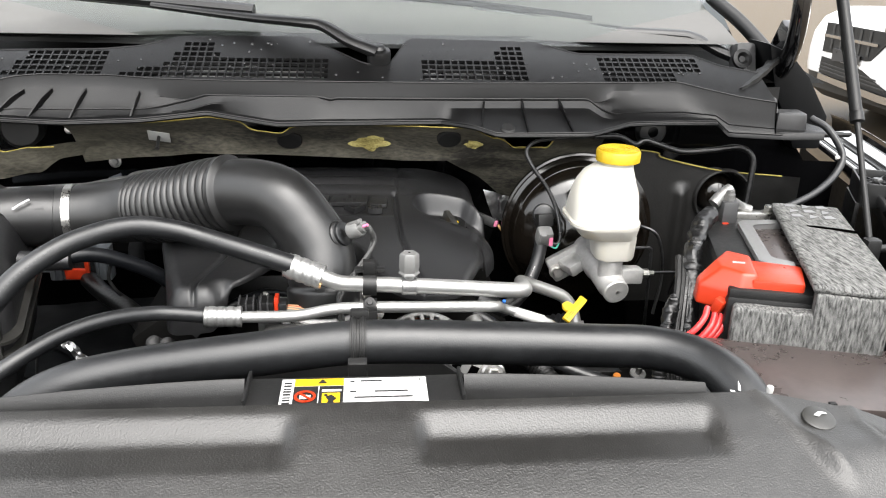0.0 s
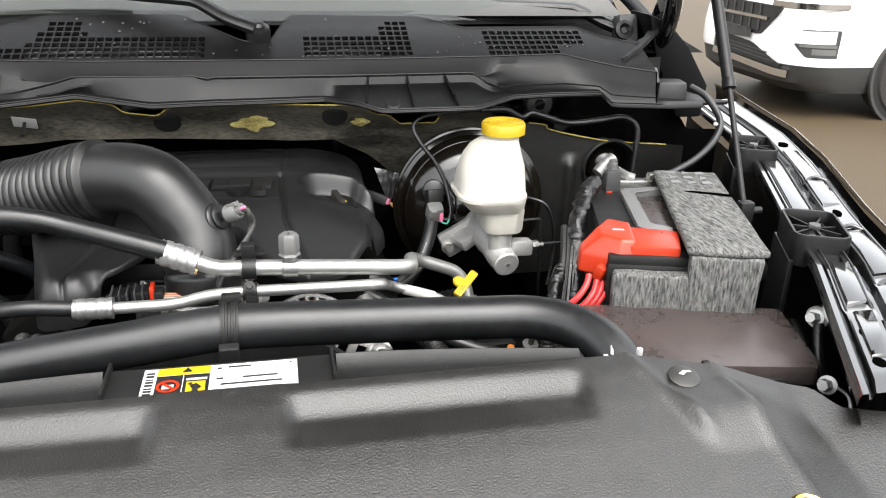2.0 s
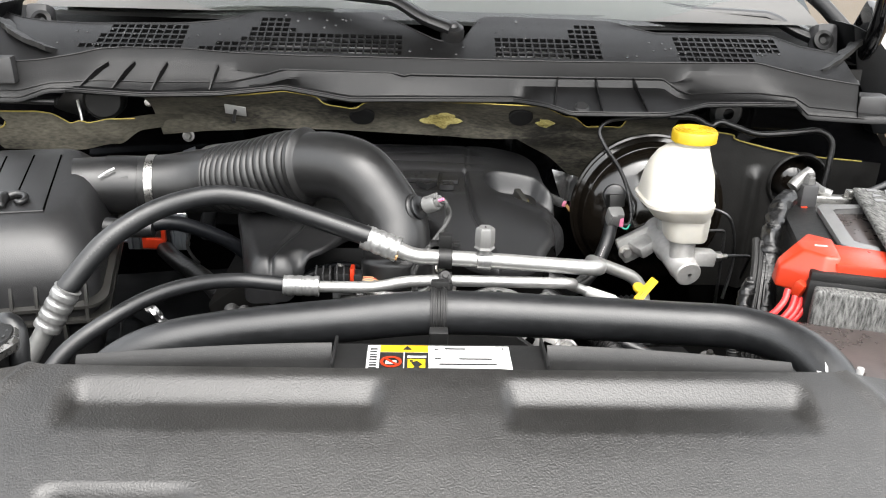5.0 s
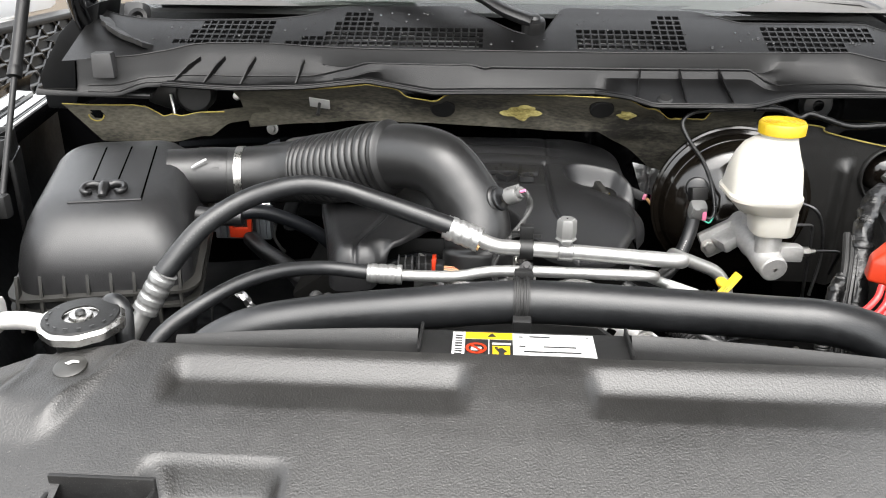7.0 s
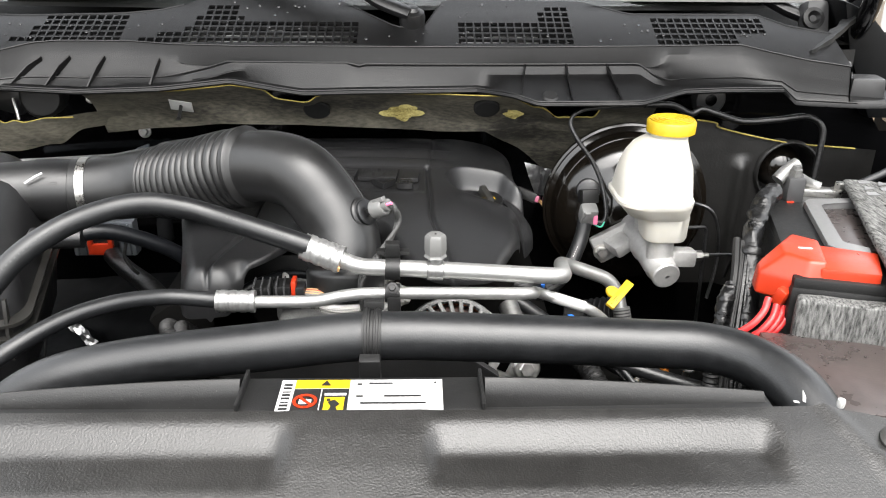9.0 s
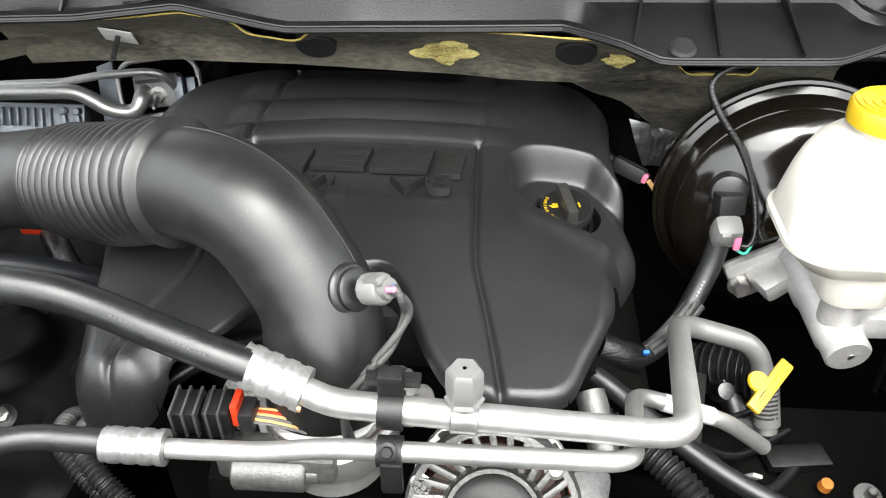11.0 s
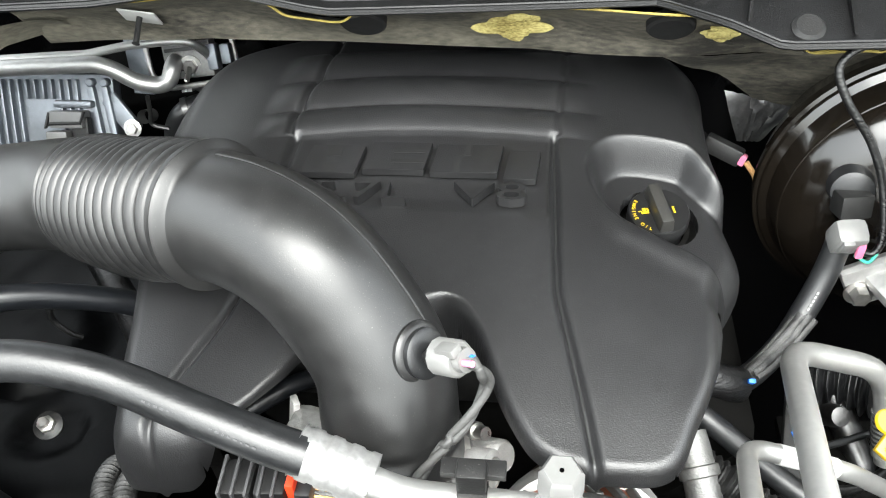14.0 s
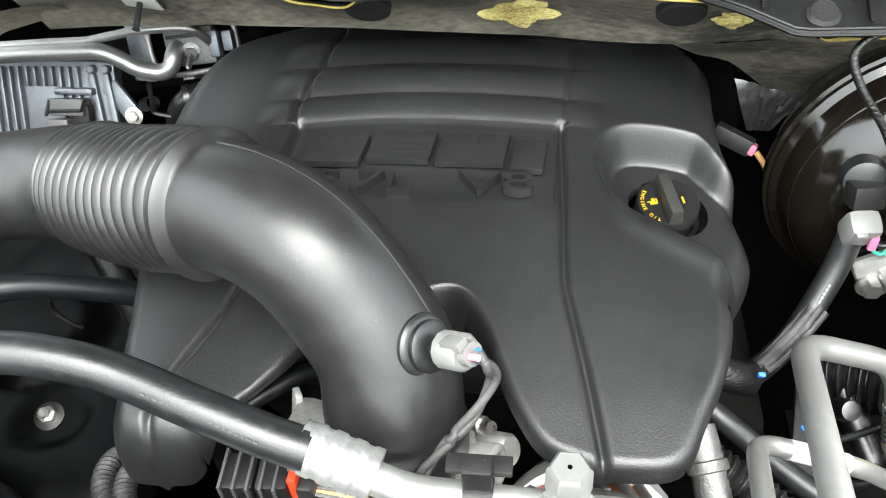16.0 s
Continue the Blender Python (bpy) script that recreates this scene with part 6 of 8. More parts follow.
# ---- engine block and heads, their shadow mostly in the near-black colour ----
block = thing("engine_block", (0.0, 1.25, 0.36), "dark cast engine block under its cover", "engine")
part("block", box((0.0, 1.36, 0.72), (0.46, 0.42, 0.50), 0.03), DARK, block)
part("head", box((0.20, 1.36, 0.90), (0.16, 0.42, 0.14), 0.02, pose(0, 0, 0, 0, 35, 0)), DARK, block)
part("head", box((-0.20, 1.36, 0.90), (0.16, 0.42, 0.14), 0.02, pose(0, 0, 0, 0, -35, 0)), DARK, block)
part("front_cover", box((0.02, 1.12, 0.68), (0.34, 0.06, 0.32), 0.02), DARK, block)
part("inlet_manifold", box((0.0, 1.34, 0.99), (0.36, 0.40, 0.07), 0.02), DULL, block)
part("coolant_neck", sweep(bmesh.new(), [Vector((0.234, 1.135, 0.945)), Vector((0.242, 1.108, 0.930)), Vector((0.250, 1.080, 0.905))], 0.0145, 18), ALTC, block, "cast aluminium coolant neck")
part("neck_collar", lathe([(0.0145, -0.005), (0.0170, -0.004), (0.0170, 0.004), (0.0145, 0.005)], (0.242, 1.108, 0.930), (0.28, -0.9, -0.55), 20), ALTC, block)
part("bolt_flange", lathe([(0, 0.010), (0.014, 0.010), (0.0165, 0.007), (0.0165, -0.006), (0, -0.006)], (0.234, 0.930, 0.966), (0, -1, 0.35), 28), ZINC, block, "bright flanged bolt")
bolt((0.234, 0.921, 0.969), (0, -1, 0.35), ZINC, block, 0.0095, 0.008)
part("belt_bracket", box((0.206, 0.945, 0.962), (0.062, 0.018, 0.040), 0.007, pose(0, 0, 0, 0, 12, 0)), CAST, block)
for x, z in ((0.185, 0.974), (0.208, 0.966)):
    part("bracket_opening", box((x, 0.9355, z), (0.012, 0.002, 0.018), 0.0008, pose(0, 0, 0, 0, 24, 0)), VOID, block)

# ---- air filter box ----
airbox = thing("air_filter_box", (-0.53, 1.12, 0.90), "black plastic air filter box with a rounded lid and ribbed flange", "air filter box")


def rounded_rect(w, h, r, n=6):
    out = []
    for cx, cy, a0 in ((w / 2 - r, h / 2 - r, 0), (-w / 2 + r, h / 2 - r, 90), (-w / 2 + r, -h / 2 + r, 180), (w / 2 - r, -h / 2 + r, 270)):
        for k in range(n + 1):
            a = radians(a0 + 90 * k / n)
            out.append((cx + r * math.cos(a), cy + r * math.sin(a)))
    return out


def loft(levels, bm=None, cap=True):
    """Joins rings of points of one count each."""
    bm = bm or bmesh.new()
    rings = [[bm.verts.new(q) for q in ring] for ring in levels]
    n = len(rings[0])
    for a, b in zip(rings, rings[1:]):
        for j in range(n):
            bm.faces.new((a[j], a[(j + 1) % n], b[(j + 1) % n], b[j]))
    if cap:
        bm.faces.new(rings[0][::-1])
        bm.faces.new(rings[-1])
    return bm


AB = Vector((-0.562, 1.160, 0))
ABM = Matrix.Translation((AB.x, AB.y, 0)) @ pose(0, 0, 0, 0, 0, 13)


def box_at(x, y, z):
    """A place on the filter box, which stands turned about the upright."""
    return ABM @ Vector((x, y, z))


levels = []
for z, w, h, r, dy in ((0.985, 0.246, 0.310, 0.04, 0.0), (1.020, 0.242, 0.306, 0.045, 0.0), (1.045, 0.234, 0.298, 0.05, 0.004), (1.065, 0.220, 0.282, 0.055, 0.009), (1.080, 0.202, 0.260, 0.055, 0.015), (1.088, 0.184, 0.236, 0.050, 0.020), (1.092, 0.162, 0.206, 0.042, 0.024), (1.093, 0.09, 0.12, 0.03, 0.024)):
    levels.append([box_at(x - 0.004, (y + dy - 0.016) * 1.02, z + 0.022 + 0.16 * (y + dy - 0.016)) for x, y in rounded_rect(w, h, r)])
part("lid", loft(levels), COVERP, airbox)
base = [[box_at(x * k - 0.004, (y * k - 0.016) * 1.02, z + 0.02 + 0.12 * y * k) for x, y in rounded_rect(0.245, 0.315, 0.03)] for z, k in ((0.86, 0.86), (0.975, 1.0), (0.985, 1.0))]
part("tray", loft(base), COVERP, airbox)
for z in (0.983, 0.962):
    part("flange", loft([[box_at(x - 0.004, (y - 0.016) * 1.02, zz + 0.02 + 0.13 * y) for x, y in rounded_rect(0.266, 0.330, 0.03)] for zz in (z, z + 0.0045)]), SMOOTH, airbox)
for k in range(8):
    x = -0.118 + 0.0315 * k
    part("rib", prism([(-0.186, 0.936), (-0.166, 0.936), (-0.166, 1.016), (-0.172, 1.016), (-0.186, 0.974)], -0.0021, 0.0021, ABM @ Matrix(((0, 0, 1, x), (1, 0, 0, 0), (0, 1, 0, 0.0), (0, 0, 0, 1)))), SMOOTH, airbox)


def lid_top(x, y):
    """Height of the lid's flat top."""
    return 1.1145 + 0.157 * y - 0.0012 * step(-0.075, -0.115, y)


# raised black strips; the grooves' shade is only in their colour
for a, b in (((-0.033, 0.090), (-0.031, -0.048)), ((0.007, 0.090), (0.006, -0.050)), ((0.047, 0.088), (0.049, -0.098))):
    part("groove_shade", prism([(a[0] - 0.0013, a[1]), (b[0] - 0.0013, b[1]), (b[0] + 0.0013, b[1]), (a[0] + 0.0013, a[1])], -0.003, 0.0006, ABM @ Matrix(((1, 0, 0, 0), (0, 1, 0, 0), (0, 0.157, 1, 1.1148), (0, 0, 0, 1)))), VOID, airbox)
part("lid_step", sweep(bmesh.new(), [box_at(x, -0.098, lid_top(x, -0.098) + 0.0004) for x in (-0.054, 0.0, 0.049)], 0.0021, 8), SATIN, airbox)


def emblem_at(x, y, z):
    return box_at(x - 0.008, y - 0.068, lid_top(x, y - 0.068) + z)


for k in (-1, 1):
    part("emblem", tube([emblem_at(k * x, y, z) for x, y, z in ((0.004, 0.010, 0.004), (0.016, 0.013, 0.006), (0.027, 0.008, 0.006), (0.030, -0.003, 0.005), (0.024, -0.010, 0.004), (0.018, -0.005, 0.003))], lambda q, a: 0.0062 - 0.0025 * q, 12), SATIN, airbox, "raised plain emblem")
part("emblem", tube([emblem_at(0, 0.010, 0.003), emblem_at(0, 0.0, 0.006), emblem_at(0, -0.012, 0.004), emblem_at(0, -0.018, 0.001)], lambda q, a: 0.0095 - 0.0035 * q, 14), SATIN, airbox, "raised plain emblem")
part("outlet", sweep(bmesh.new(), [Vector((-0.458, 1.2365, 1.086)), Vector((-0.440, 1.2395, 1.086)), Vector((-0.412, 1.244, 1.0845))], 0.0468, 36), SATIN, airbox)
part("outlet_slot", box((-0.424, 1.203, 1.1085), (0.016, 0.004, 0.004), 0.001, pose(0, 0, 0, -40, 0, 8)), INK, airbox)
part("drain_nozzle", tube([(-0.43, 1.13, 1.055), (-0.40, 1.128, 1.054), (-0.36, 1.13, 1.054)], 0.014, 16), SATIN, airbox)
part("breather_hose", tube([(-0.385, 1.130, 1.055), (-0.345, 1.152, 1.055), (-0.307, 1.175, 1.037), (-0.266, 1.200, 1.006), (-0.240, 1.215, 0.975), (-0.22, 1.23, 0.93)], 0.0115, 16), HOSE, airbox, "black rubber breather hose")

# red-locked connector by the box
rc = thing("ecu_connector", (-0.46, 1.43, 0.89), "black connector block with a bright red lock", "connector")
part("block", box((-0.462, 1.448, 0.925), (0.112, 0.028, 0.066), 0.004), ECUM, rc, "finned aluminium block")
for k in range(8):
    part("fin", box((-0.508 + 0.0132 * k, 1.432, 0.925), (0.0045, 0.010, 0.058), 0.0012), ECUM, rc)
part("plug", box((-0.457, 1.422, 0.928), (0.048, 0.020, 0.046), 0.004), DULL, rc)
part("lock", box((-0.457, 1.409, 0.917), (0.044, 0.010, 0.020), 0.003), RED, rc, "red lock")
for dx in (-0.018, 0.018):
    part("lock_arm", box((-0.457 + dx, 1.409, 0.935), (0.008, 0.010, 0.030), 0.002), RED, rc, "red lock arm")
part("loom", tube([(-0.44, 1.41, 0.905), (-0.40, 1.36, 0.90), (-0.33, 1.28, 0.90), (-0.27, 1.20, 0.88)], 0.016, 14), TAPE, rc, "taped wiring loom")

# ---- radiator cap and neck ----
rad = thing("radiator_filler", (-0.366, 0.64, 1.08), "black and silver pressure cap on the radiator filler neck", "radiator filler")
RCAP = Vector((-0.366, 0.642, 1.128))
part("cap", lathe([(0.030, -0.008), (0.038, -0.006), (0.039, 0.002), (0.036, 0.005), (0.018, 0.006), (0.017, 0.0045), (0.011, 0.0045), (0.010, 0.008), (0, 0.008)], RCAP, (0, -0.05, 1), 48,
                  wobble=lambda a: 1.0 + 0.055 * max(0.0, math.cos(2 * a)) ** 3 + 0.022 * math.cos(10 * a)), ZINC, rad, "silver pressed cap")
part("cap_face", lathe([(0.0165, 0.006), (0.0165, 0.0078), (0.0345, 0.0068), (0.0355, 0.0052)], RCAP, (0, -0.05, 1), 40), DULL, rad, "black printed face")
for k in range(16):
    a = 2 * math.pi * k / 16
    part("line_of_print", box(RCAP + Vector((0.030 * math.cos(a), 0.030 * math.sin(a), 0.0074)), (0.004, 0.0018, 0.0006), 0, pose(0, 0, 0, 0, 0, math.degrees(a) + 90)), STEEL, rad)
part("rivet", lathe([(0, 0.013), (0.004, 0.012), (0.005, 0.009)], RCAP, (0, -0.05, 1), 16), STEEL, rad, "dark rivet")
part("neck", lathe([(0.027, -0.038), (0.027, -0.010), (0.029, -0.008), (0.026, -0.002)], RCAP, (0, -0.05, 1), 32), DULL, rad)
part("neck_base", lathe([(0.034, -0.050), (0.034, -0.038), (0.027, -0.036)], RCAP, (0, -0.05, 1), 32), DULL, rad)
part("overflow_pipe", tube([RCAP + Vector((-0.030, 0.004, -0.008)), RCAP + Vector((-0.060, 0.008, -0.006)), RCAP + Vector((-0.085, 0.010, -0.008))], 0.009, 16), CAST, rad)
part("fitting", box(RCAP + Vector((-0.108, 0.012, -0.005)), (0.040, 0.032, 0.036), 0.008), CAST, rad)
bolt(RCAP + Vector((-0.096, -0.006, -0.016)), (0.7, -0.7, 0), ZINC, rad, 0.007, 0.008)
part("bypass_hose", tube([RCAP + Vector((0.006, 0.034, -0.006)), RCAP + Vector((0.016, 0.034, 0.004)), RCAP + Vector((0.028, 0.026, -0.002)), RCAP + Vector((0.031, 0.016, -0.030)), RCAP + Vector((0.031, 0.012, -0.06))], 0.0095, 16), RUBBER, rad, "black rubber hose")
part("radiator_tank", box((-0.32, 0.66, 1.02), (0.20, 0.06, 0.10), 0.02), DULL, rad)

# ---- brake booster, master cylinder and reservoir ----
booster = thing("brake_booster", (0.47, 1.40, 0.86), "gloss black round brake booster on the firewall", "brake booster")
BC = Vector((0.461, 1.40, 1.004))
bdir2 = Vector((0.0, -1, 0.06)).normalized()
part("drum", lathe([(0.93 * r, h) for r, h in ((0.120, -0.07), (0.142, -0.03), (0.148, -0.010), (0.152, 0.0), (0.148, 0.010), (0.141, 0.014), (0.139, 0.022), (0.136, 0.034), (0.122, 0.056), (0.100, 0.068), (0.070, 0.074), (0.060, 0.084), (0.045, 0.092), (0, 0.094))], BC, bdir2, 64), BOOSTER, booster)
for r, h in ((0.1425, 0.0), (0.1255, 0.032)):
    part("rim_fold", lathe([(r - 0.005, h + 0.007), (r, h + 0.005), (r + 0.0005, h), (r, h - 0.005), (r - 0.005, h - 0.007)], BC, bdir2, 64), BOOSTER, booster)
part("check_valve_grommet", lathe([(0.020, -0.010), (0.018, 0.008), (0.013, 0.010), (0, 0.010)], (0.380, 1.326, 1.055), (-0.2, -1, 0.3), 24), RUBBER, booster)

vac = thing("vacuum_sensor_hose", (0.376, 1.30, 1.0), "grey connector and black vacuum hose with white print at the booster", "vacuum hose")
part("valve_body", box((0.378, 1.312, 1.050), (0.028, 0.024, 0.022), 0.003, pose(0, 0, 0, -15, 0, 8)), DULL, vac)
part("plug", box((0.376, 1.294, 1.026), (0.028, 0.024, 0.032), 0.007, pose(0, 0, 0, 25, 0, 5)), PLUGP, vac, "pale grey plug")
part("pink_lock", box((0.386, 1.2825, 1.020), (0.007, 0.005, 0.016), 0.002), PINK, vac)
part("plug_latch", box((0.372, 1.281, 1.026), (0.010, 0.006, 0.018), 0.002, pose(0, 0, 0, 25, 0, 5)), PLUGP, vac)
part("hose", tube([(0.374, 1.300, 1.018), (0.366, 1.288, 0.985), (0.350, 1.268, 0.955), (0.330, 1.244, 0.935), (0.300, 1.215, 0.925), (0.270, 1.195, 0.930)], 0.0115, 18), RUBBER, vac)
for k in range(5):
    t = 0.25 + 0.07 * k
    q = Vector((0.366, 1.288, 0.985)).lerp(Vector((0.345, 1.262, 0.950)), t * 1.2)
    part("line_of_print", box(q + Vector((-0.002, -0.0105, 0.004)), (0.0016, 0.001, 0.0026), 0, pose(0, 0, 0, -20, 25, 0)), PLATE, vac)
for k, (ox, oz) in enumerate(((-0.0085, 0.002), (-0.0028, 0.0065), (0.0035, 0.0060), (0.0090, 0.001))):
    part("braid", tube([(0.349 + ox, 1.260, 0.953 + oz), (0.332 + 0.9 * ox, 1.242, 0.941 + oz), (0.312 + 0.8 * ox, 1.222, 0.934 + oz), (0.296 + 0.7 * ox, 1.208, 0.931 + oz)], 0.0043, 12), BRAID, vac, "woven black and white sleeve")
part("wire", tube([(0.384, 1.290, 1.018), (0.398, 1.285, 1.015), (0.404, 1.292, 1.032), (0.398, 1.312, 1.070), (0.382, 1.325, 1.105), (0.356, 1.335, 1.140), (0.346, 1.345, 1.165), (0.362, 1.352, 1.180), (0.400, 1.360, 1.184), (0.47, 1.37, 1.186)], 0.0035, 10), TAPE, vac, "dark taped wire")
part("green_wire", tube([(0.384, 1.286, 1.012), (0.396, 1.280, 1.010), (0.404, 1.290, 1.028), (0.402, 1.302, 1.046)], 0.0016, 8), TEAL, vac)

mc = thing("master_cylinder", (0.475, 1.22, 0.95), "cast aluminium brake master cylinder bolted to the booster", "master cylinder")
M0, M1 = Vector((0.475, 1.172, 0.972)), Vector((0.457, 1.322, 1.000))
mdir = (M0 - M1).normalized()
L = (M0 - M1).length
part("barrel", lathe([(0.026, 0.0), (0.026, L * 0.5), (0.0235, L * 0.55), (0.0235, L * 0.85), (0.0215, L * 0.88), (0.0215, L - 0.002), (0.0195, L), (0, L)], M1, mdir, 32), CAST, mc)
part("end_dimple", lathe([(0, 0.0008), (0.003, 0.0006), (0.003, 0)], M0 + Vector((0.002, 0, 0)), mdir, 12), ZINC, mc)
part("end_hole", lathe([(0, 0.0008), (0.0025, 0.0006), (0.0025, 0)], M0 + Vector((-0.009, 0, 0)), mdir, 12), INK, mc)
part("flange", box((0.440, 1.300, 0.985), (0.110, 0.014, 0.050), 0.010, pose(0, 0, 0, 0, -28, 4)), CAST, mc)
part("flange_web", box((0.428, 1.285, 0.980), (0.040, 0.05, 0.024), 0.008, pose(0, 0, 0, 0, -28, 20)), CAST, mc)
bolt((0.402, 1.290, 0.962), (0, -1, 0.1), ZINC, mc, 0.009, 0.012)
part("port_boss", box((0.505, 1.205, 0.990), (0.040, 0.026, 0.026), 0.005, pose(0, 0, 0, 0, 5, 8)), CAST, mc)
part("port_boss", box((0.492, 1.245, 1.020), (0.034, 0.024, 0.026), 0.005), CAST, mc)
part("union", lathe([(0.006, 0), (0.008, 0.002), (0.008, 0.012), (0.004, 0.014), (0.004, 0.022), (0, 0.022)], (0.525, 1.206, 0.991), (1, 0.05, 0.02), 6), ZINC, mc)
part("union", lathe([(0.006, 0), (0.007, 0.002), (0.007, 0.010), (0.003, 0.012), (0, 0.012)], (0.509, 1.246, 1.021), (1, 0, 0), 6), ZINC, mc)
part("brake_pipe", pipe([(0.545, 1.207, 0.992), (0.590, 1.212, 0.990), (0.600, 1.26, 0.93)], 0.0028, 0.012, 8), STEEL, mc)
part("brake_pipe", pipe([(0.520, 1.247, 1.021), (0.556, 1.252, 1.020), (0.560, 1.25, 0.85)], 0.0028, 0.010, 8), STEEL, mc)
part("sensor_wire", tube([(0.520, 1.30, 1.045), (0.560, 1.33, 1.031), (0.591, 1.33, 1.016), (0.607, 1.33, 0.978), (0.612, 1.33, 0.923), (0.60, 1.32, 0.86)], 0.0030, 8), STEEL, mc, "thin dark wire")
part("reservoir_spigot", lathe([(0.020, 0.0), (0.020, 0.03)], (0.470, 1.205, 0.990), (0, 0, 1), 20), CAST, mc)
part("reservoir_spigot", lathe([(0.016, 0.0), (0.016, 0.03)], (0.463, 1.275, 1.000), (0, 0, 1), 20), CAST, mc)

res = thing("brake_fluid_reservoir", (0.465, 1.23, 1.02), "milky white brake fluid reservoir with a yellow cap", "reservoir")
lv = []
for z, cx, cy, w, h, r in ((1.022, 0.473, 1.212, 0.062, 0.060, 0.020), (1.026, 0.473, 1.212, 0.066, 0.064, 0.022), (1.058, 0.472, 1.216, 0.072, 0.074, 0.024), (1.062, 0.460, 1.222, 0.092, 0.100, 0.030), (1.078, 0.454, 1.225, 0.108, 0.124, 0.036),
                           (1.082, 0.452, 1.226, 0.114, 0.132, 0.040), (1.087, 0.452, 1.226, 0.114, 0.132, 0.040), (1.090, 0.453, 1.227, 0.109, 0.126, 0.040), (1.112, 0.455, 1.230, 0.107, 0.122, 0.046), (1.128, 0.458, 1.236, 0.104, 0.114, 0.048),
                           (1.142, 0.461, 1.244, 0.094, 0.102, 0.045), (1.154, 0.466, 1.250, 0.080, 0.092, 0.039), (1.161, 0.473, 1.256, 0.066, 0.076, 0.032), (1.166, 0.480, 1.260, 0.056, 0.058, 0.027), (1.182, 0.480, 1.260, 0.054, 0.056, 0.026)):
    lv.append([(cx + x, cy + y, z) for x, y in rounded_rect(w, h, r, 8)])
part("tank", loft(lv), TANK, res)
cap = part("cap", lathe([(0.030, -0.020), (0.036, -0.018), (0.0365, -0.003), (0.0345, 0.0), (0.030, 0.0005), (0, 0.0005)], (0.482, 1.260, 1.190), (0, 0, 1), 48, wobble=lambda a: 1 + 0.008 * math.cos(36 * a)), YELLOW, res, "yellow screw cap")
for r0 in (0.010, 0.018, 0.025, 0.031):
    part("cap_ring", lathe([(r0, 0.0), (r0, 0.0016), (r0 + 0.0014, 0.0016), (r0 + 0.0014, 0.0)], (0.482, 1.260, 1.1903), (0, 0, 1), 40), YELLOW, cap)
part("tank_clip", box((0.445, 1.205, 1.045), (0.010, 0.008, 0.026), 0.002), TANK, res)

# ---- battery in its felt jacket, terminals and cables ----
battery = thing("battery", (0.66, 1.04, 0.90), "black car battery in a grey felt jacket", "battery")
BT = Matrix.Translation((0.660, 1.045, 0.0)) @ pose(0, 0, 0, 0, 0, -15)


def bt(x, y, z):
    return BT @ Vector((x, y, z))


RB = pose(0, 0, 0, 0, 0, -15)
part("case", box(bt(0, 0, 0.985), (0.175, 0.315, 0.19), 0.006, RB), DULL, battery)
part("lid", box(bt(0, 0, 1.083), (0.172, 0.310, 0.016), 0.004, RB), DULL, battery)
handle = prism([(0.724, 1.163), (0.662, 1.161), (0.650, 1.150), (0.610, 0.993), (0.616, 0.981), (0.652, 0.967), (0.658, 0.985), (0.635, 0.994), (0.630, 1.003), (0.663, 1.132), (0.672, 1.140), (0.720, 1.141)], 1.091, 1.101, bevel=0.003)
part("handle_frame", handle, GREYP, battery, "grey plastic handle frame")
part("window", prism([(0.722, 1.138), (0.670, 1.136), (0.634, 1.000), (0.690, 0.985)], 1.0905, 1.0935, bevel=0.001), MAROON, battery, "dark glossy label")
part("lid_ridge", tube([(0.735, 1.165, 1.093), (0.712, 1.07, 1.093), (0.690, 0.975, 1.093)], 0.005, 8), DULL, battery)
neg = part("terminal_clamp", box(bt(-0.005, 0.165, 1.094), (0.060, 0.022, 0.014), 0.004, RB), ZINC, battery, "bright battery clamp")
bolt(bt(0.022, 0.165, 1.100), (0, 0, 1), ZINC, neg, 0.008, 0.012)
felt = thing("felt_jacket", tuple(bt(0.06, 0, 0.92)), "grey flecked felt heat jacket wrapped round the battery", "battery jacket")


def felt_piece(name, c, s, parent, bev=0.006, mat=FELT):
    bm = box(bt(*c), s, bev, RB, segments=3)
    bmesh.ops.subdivide_edges(bm, edges=[e for e in bm.edges if e.calc_length() > 0.03], cuts=6, use_grid_fill=True)
    for v in bm.verts:
        v.co += RB @ Vector((-0.018 * (0.17 - (BT.inverted() @ v.co).y) / 0.34, 0, 0))
        v.co += 0.0022 * Vector((noise.noise(v.co * 40), noise.noise(v.co * 40 + Vector((5, 0, 0))), noise.noise(v.co * 40 + Vector((9, 0, 0)))))
    return part(name, bm, mat, parent)


felt_piece("side_wall", (0.116, 0.000, 1.00), (0.018, 0.345, 0.210), felt)
felt_piece("front_wall", (0.024, -0.170, 0.983), (0.176, 0.022, 0.186), felt, mat=FELT_V)
felt_piece("front_corner", (0.078, -0.172, 1.01), (0.092, 0.024, 0.190), felt, mat=FELT_V)
top_flap = felt_piece("top_flap", (0.079, -0.004, 1.110), (0.104, 0.356, 0.011), felt)
for k in range(9):
    u, v = 0.050 + 0.024 * (k % 3), 0.158 - 0.026 * (k // 3)
    tri_print = [(-0.010, -0.008), (0.009, -0.004), (0.002, 0.009)] if k % 2 else [(-0.009, -0.004), (0.008, -0.008), (0.010, 0.006), (-0.004, 0.008)]
    part("print_patch", prism(tri_print, 0, 0.0012, Matrix.Translation(bt(u, v, 1.1158)) @ RB @ pose(0, 0, 0, 0, 0, 24)), GREYP, top_flap, "pale printed patch")
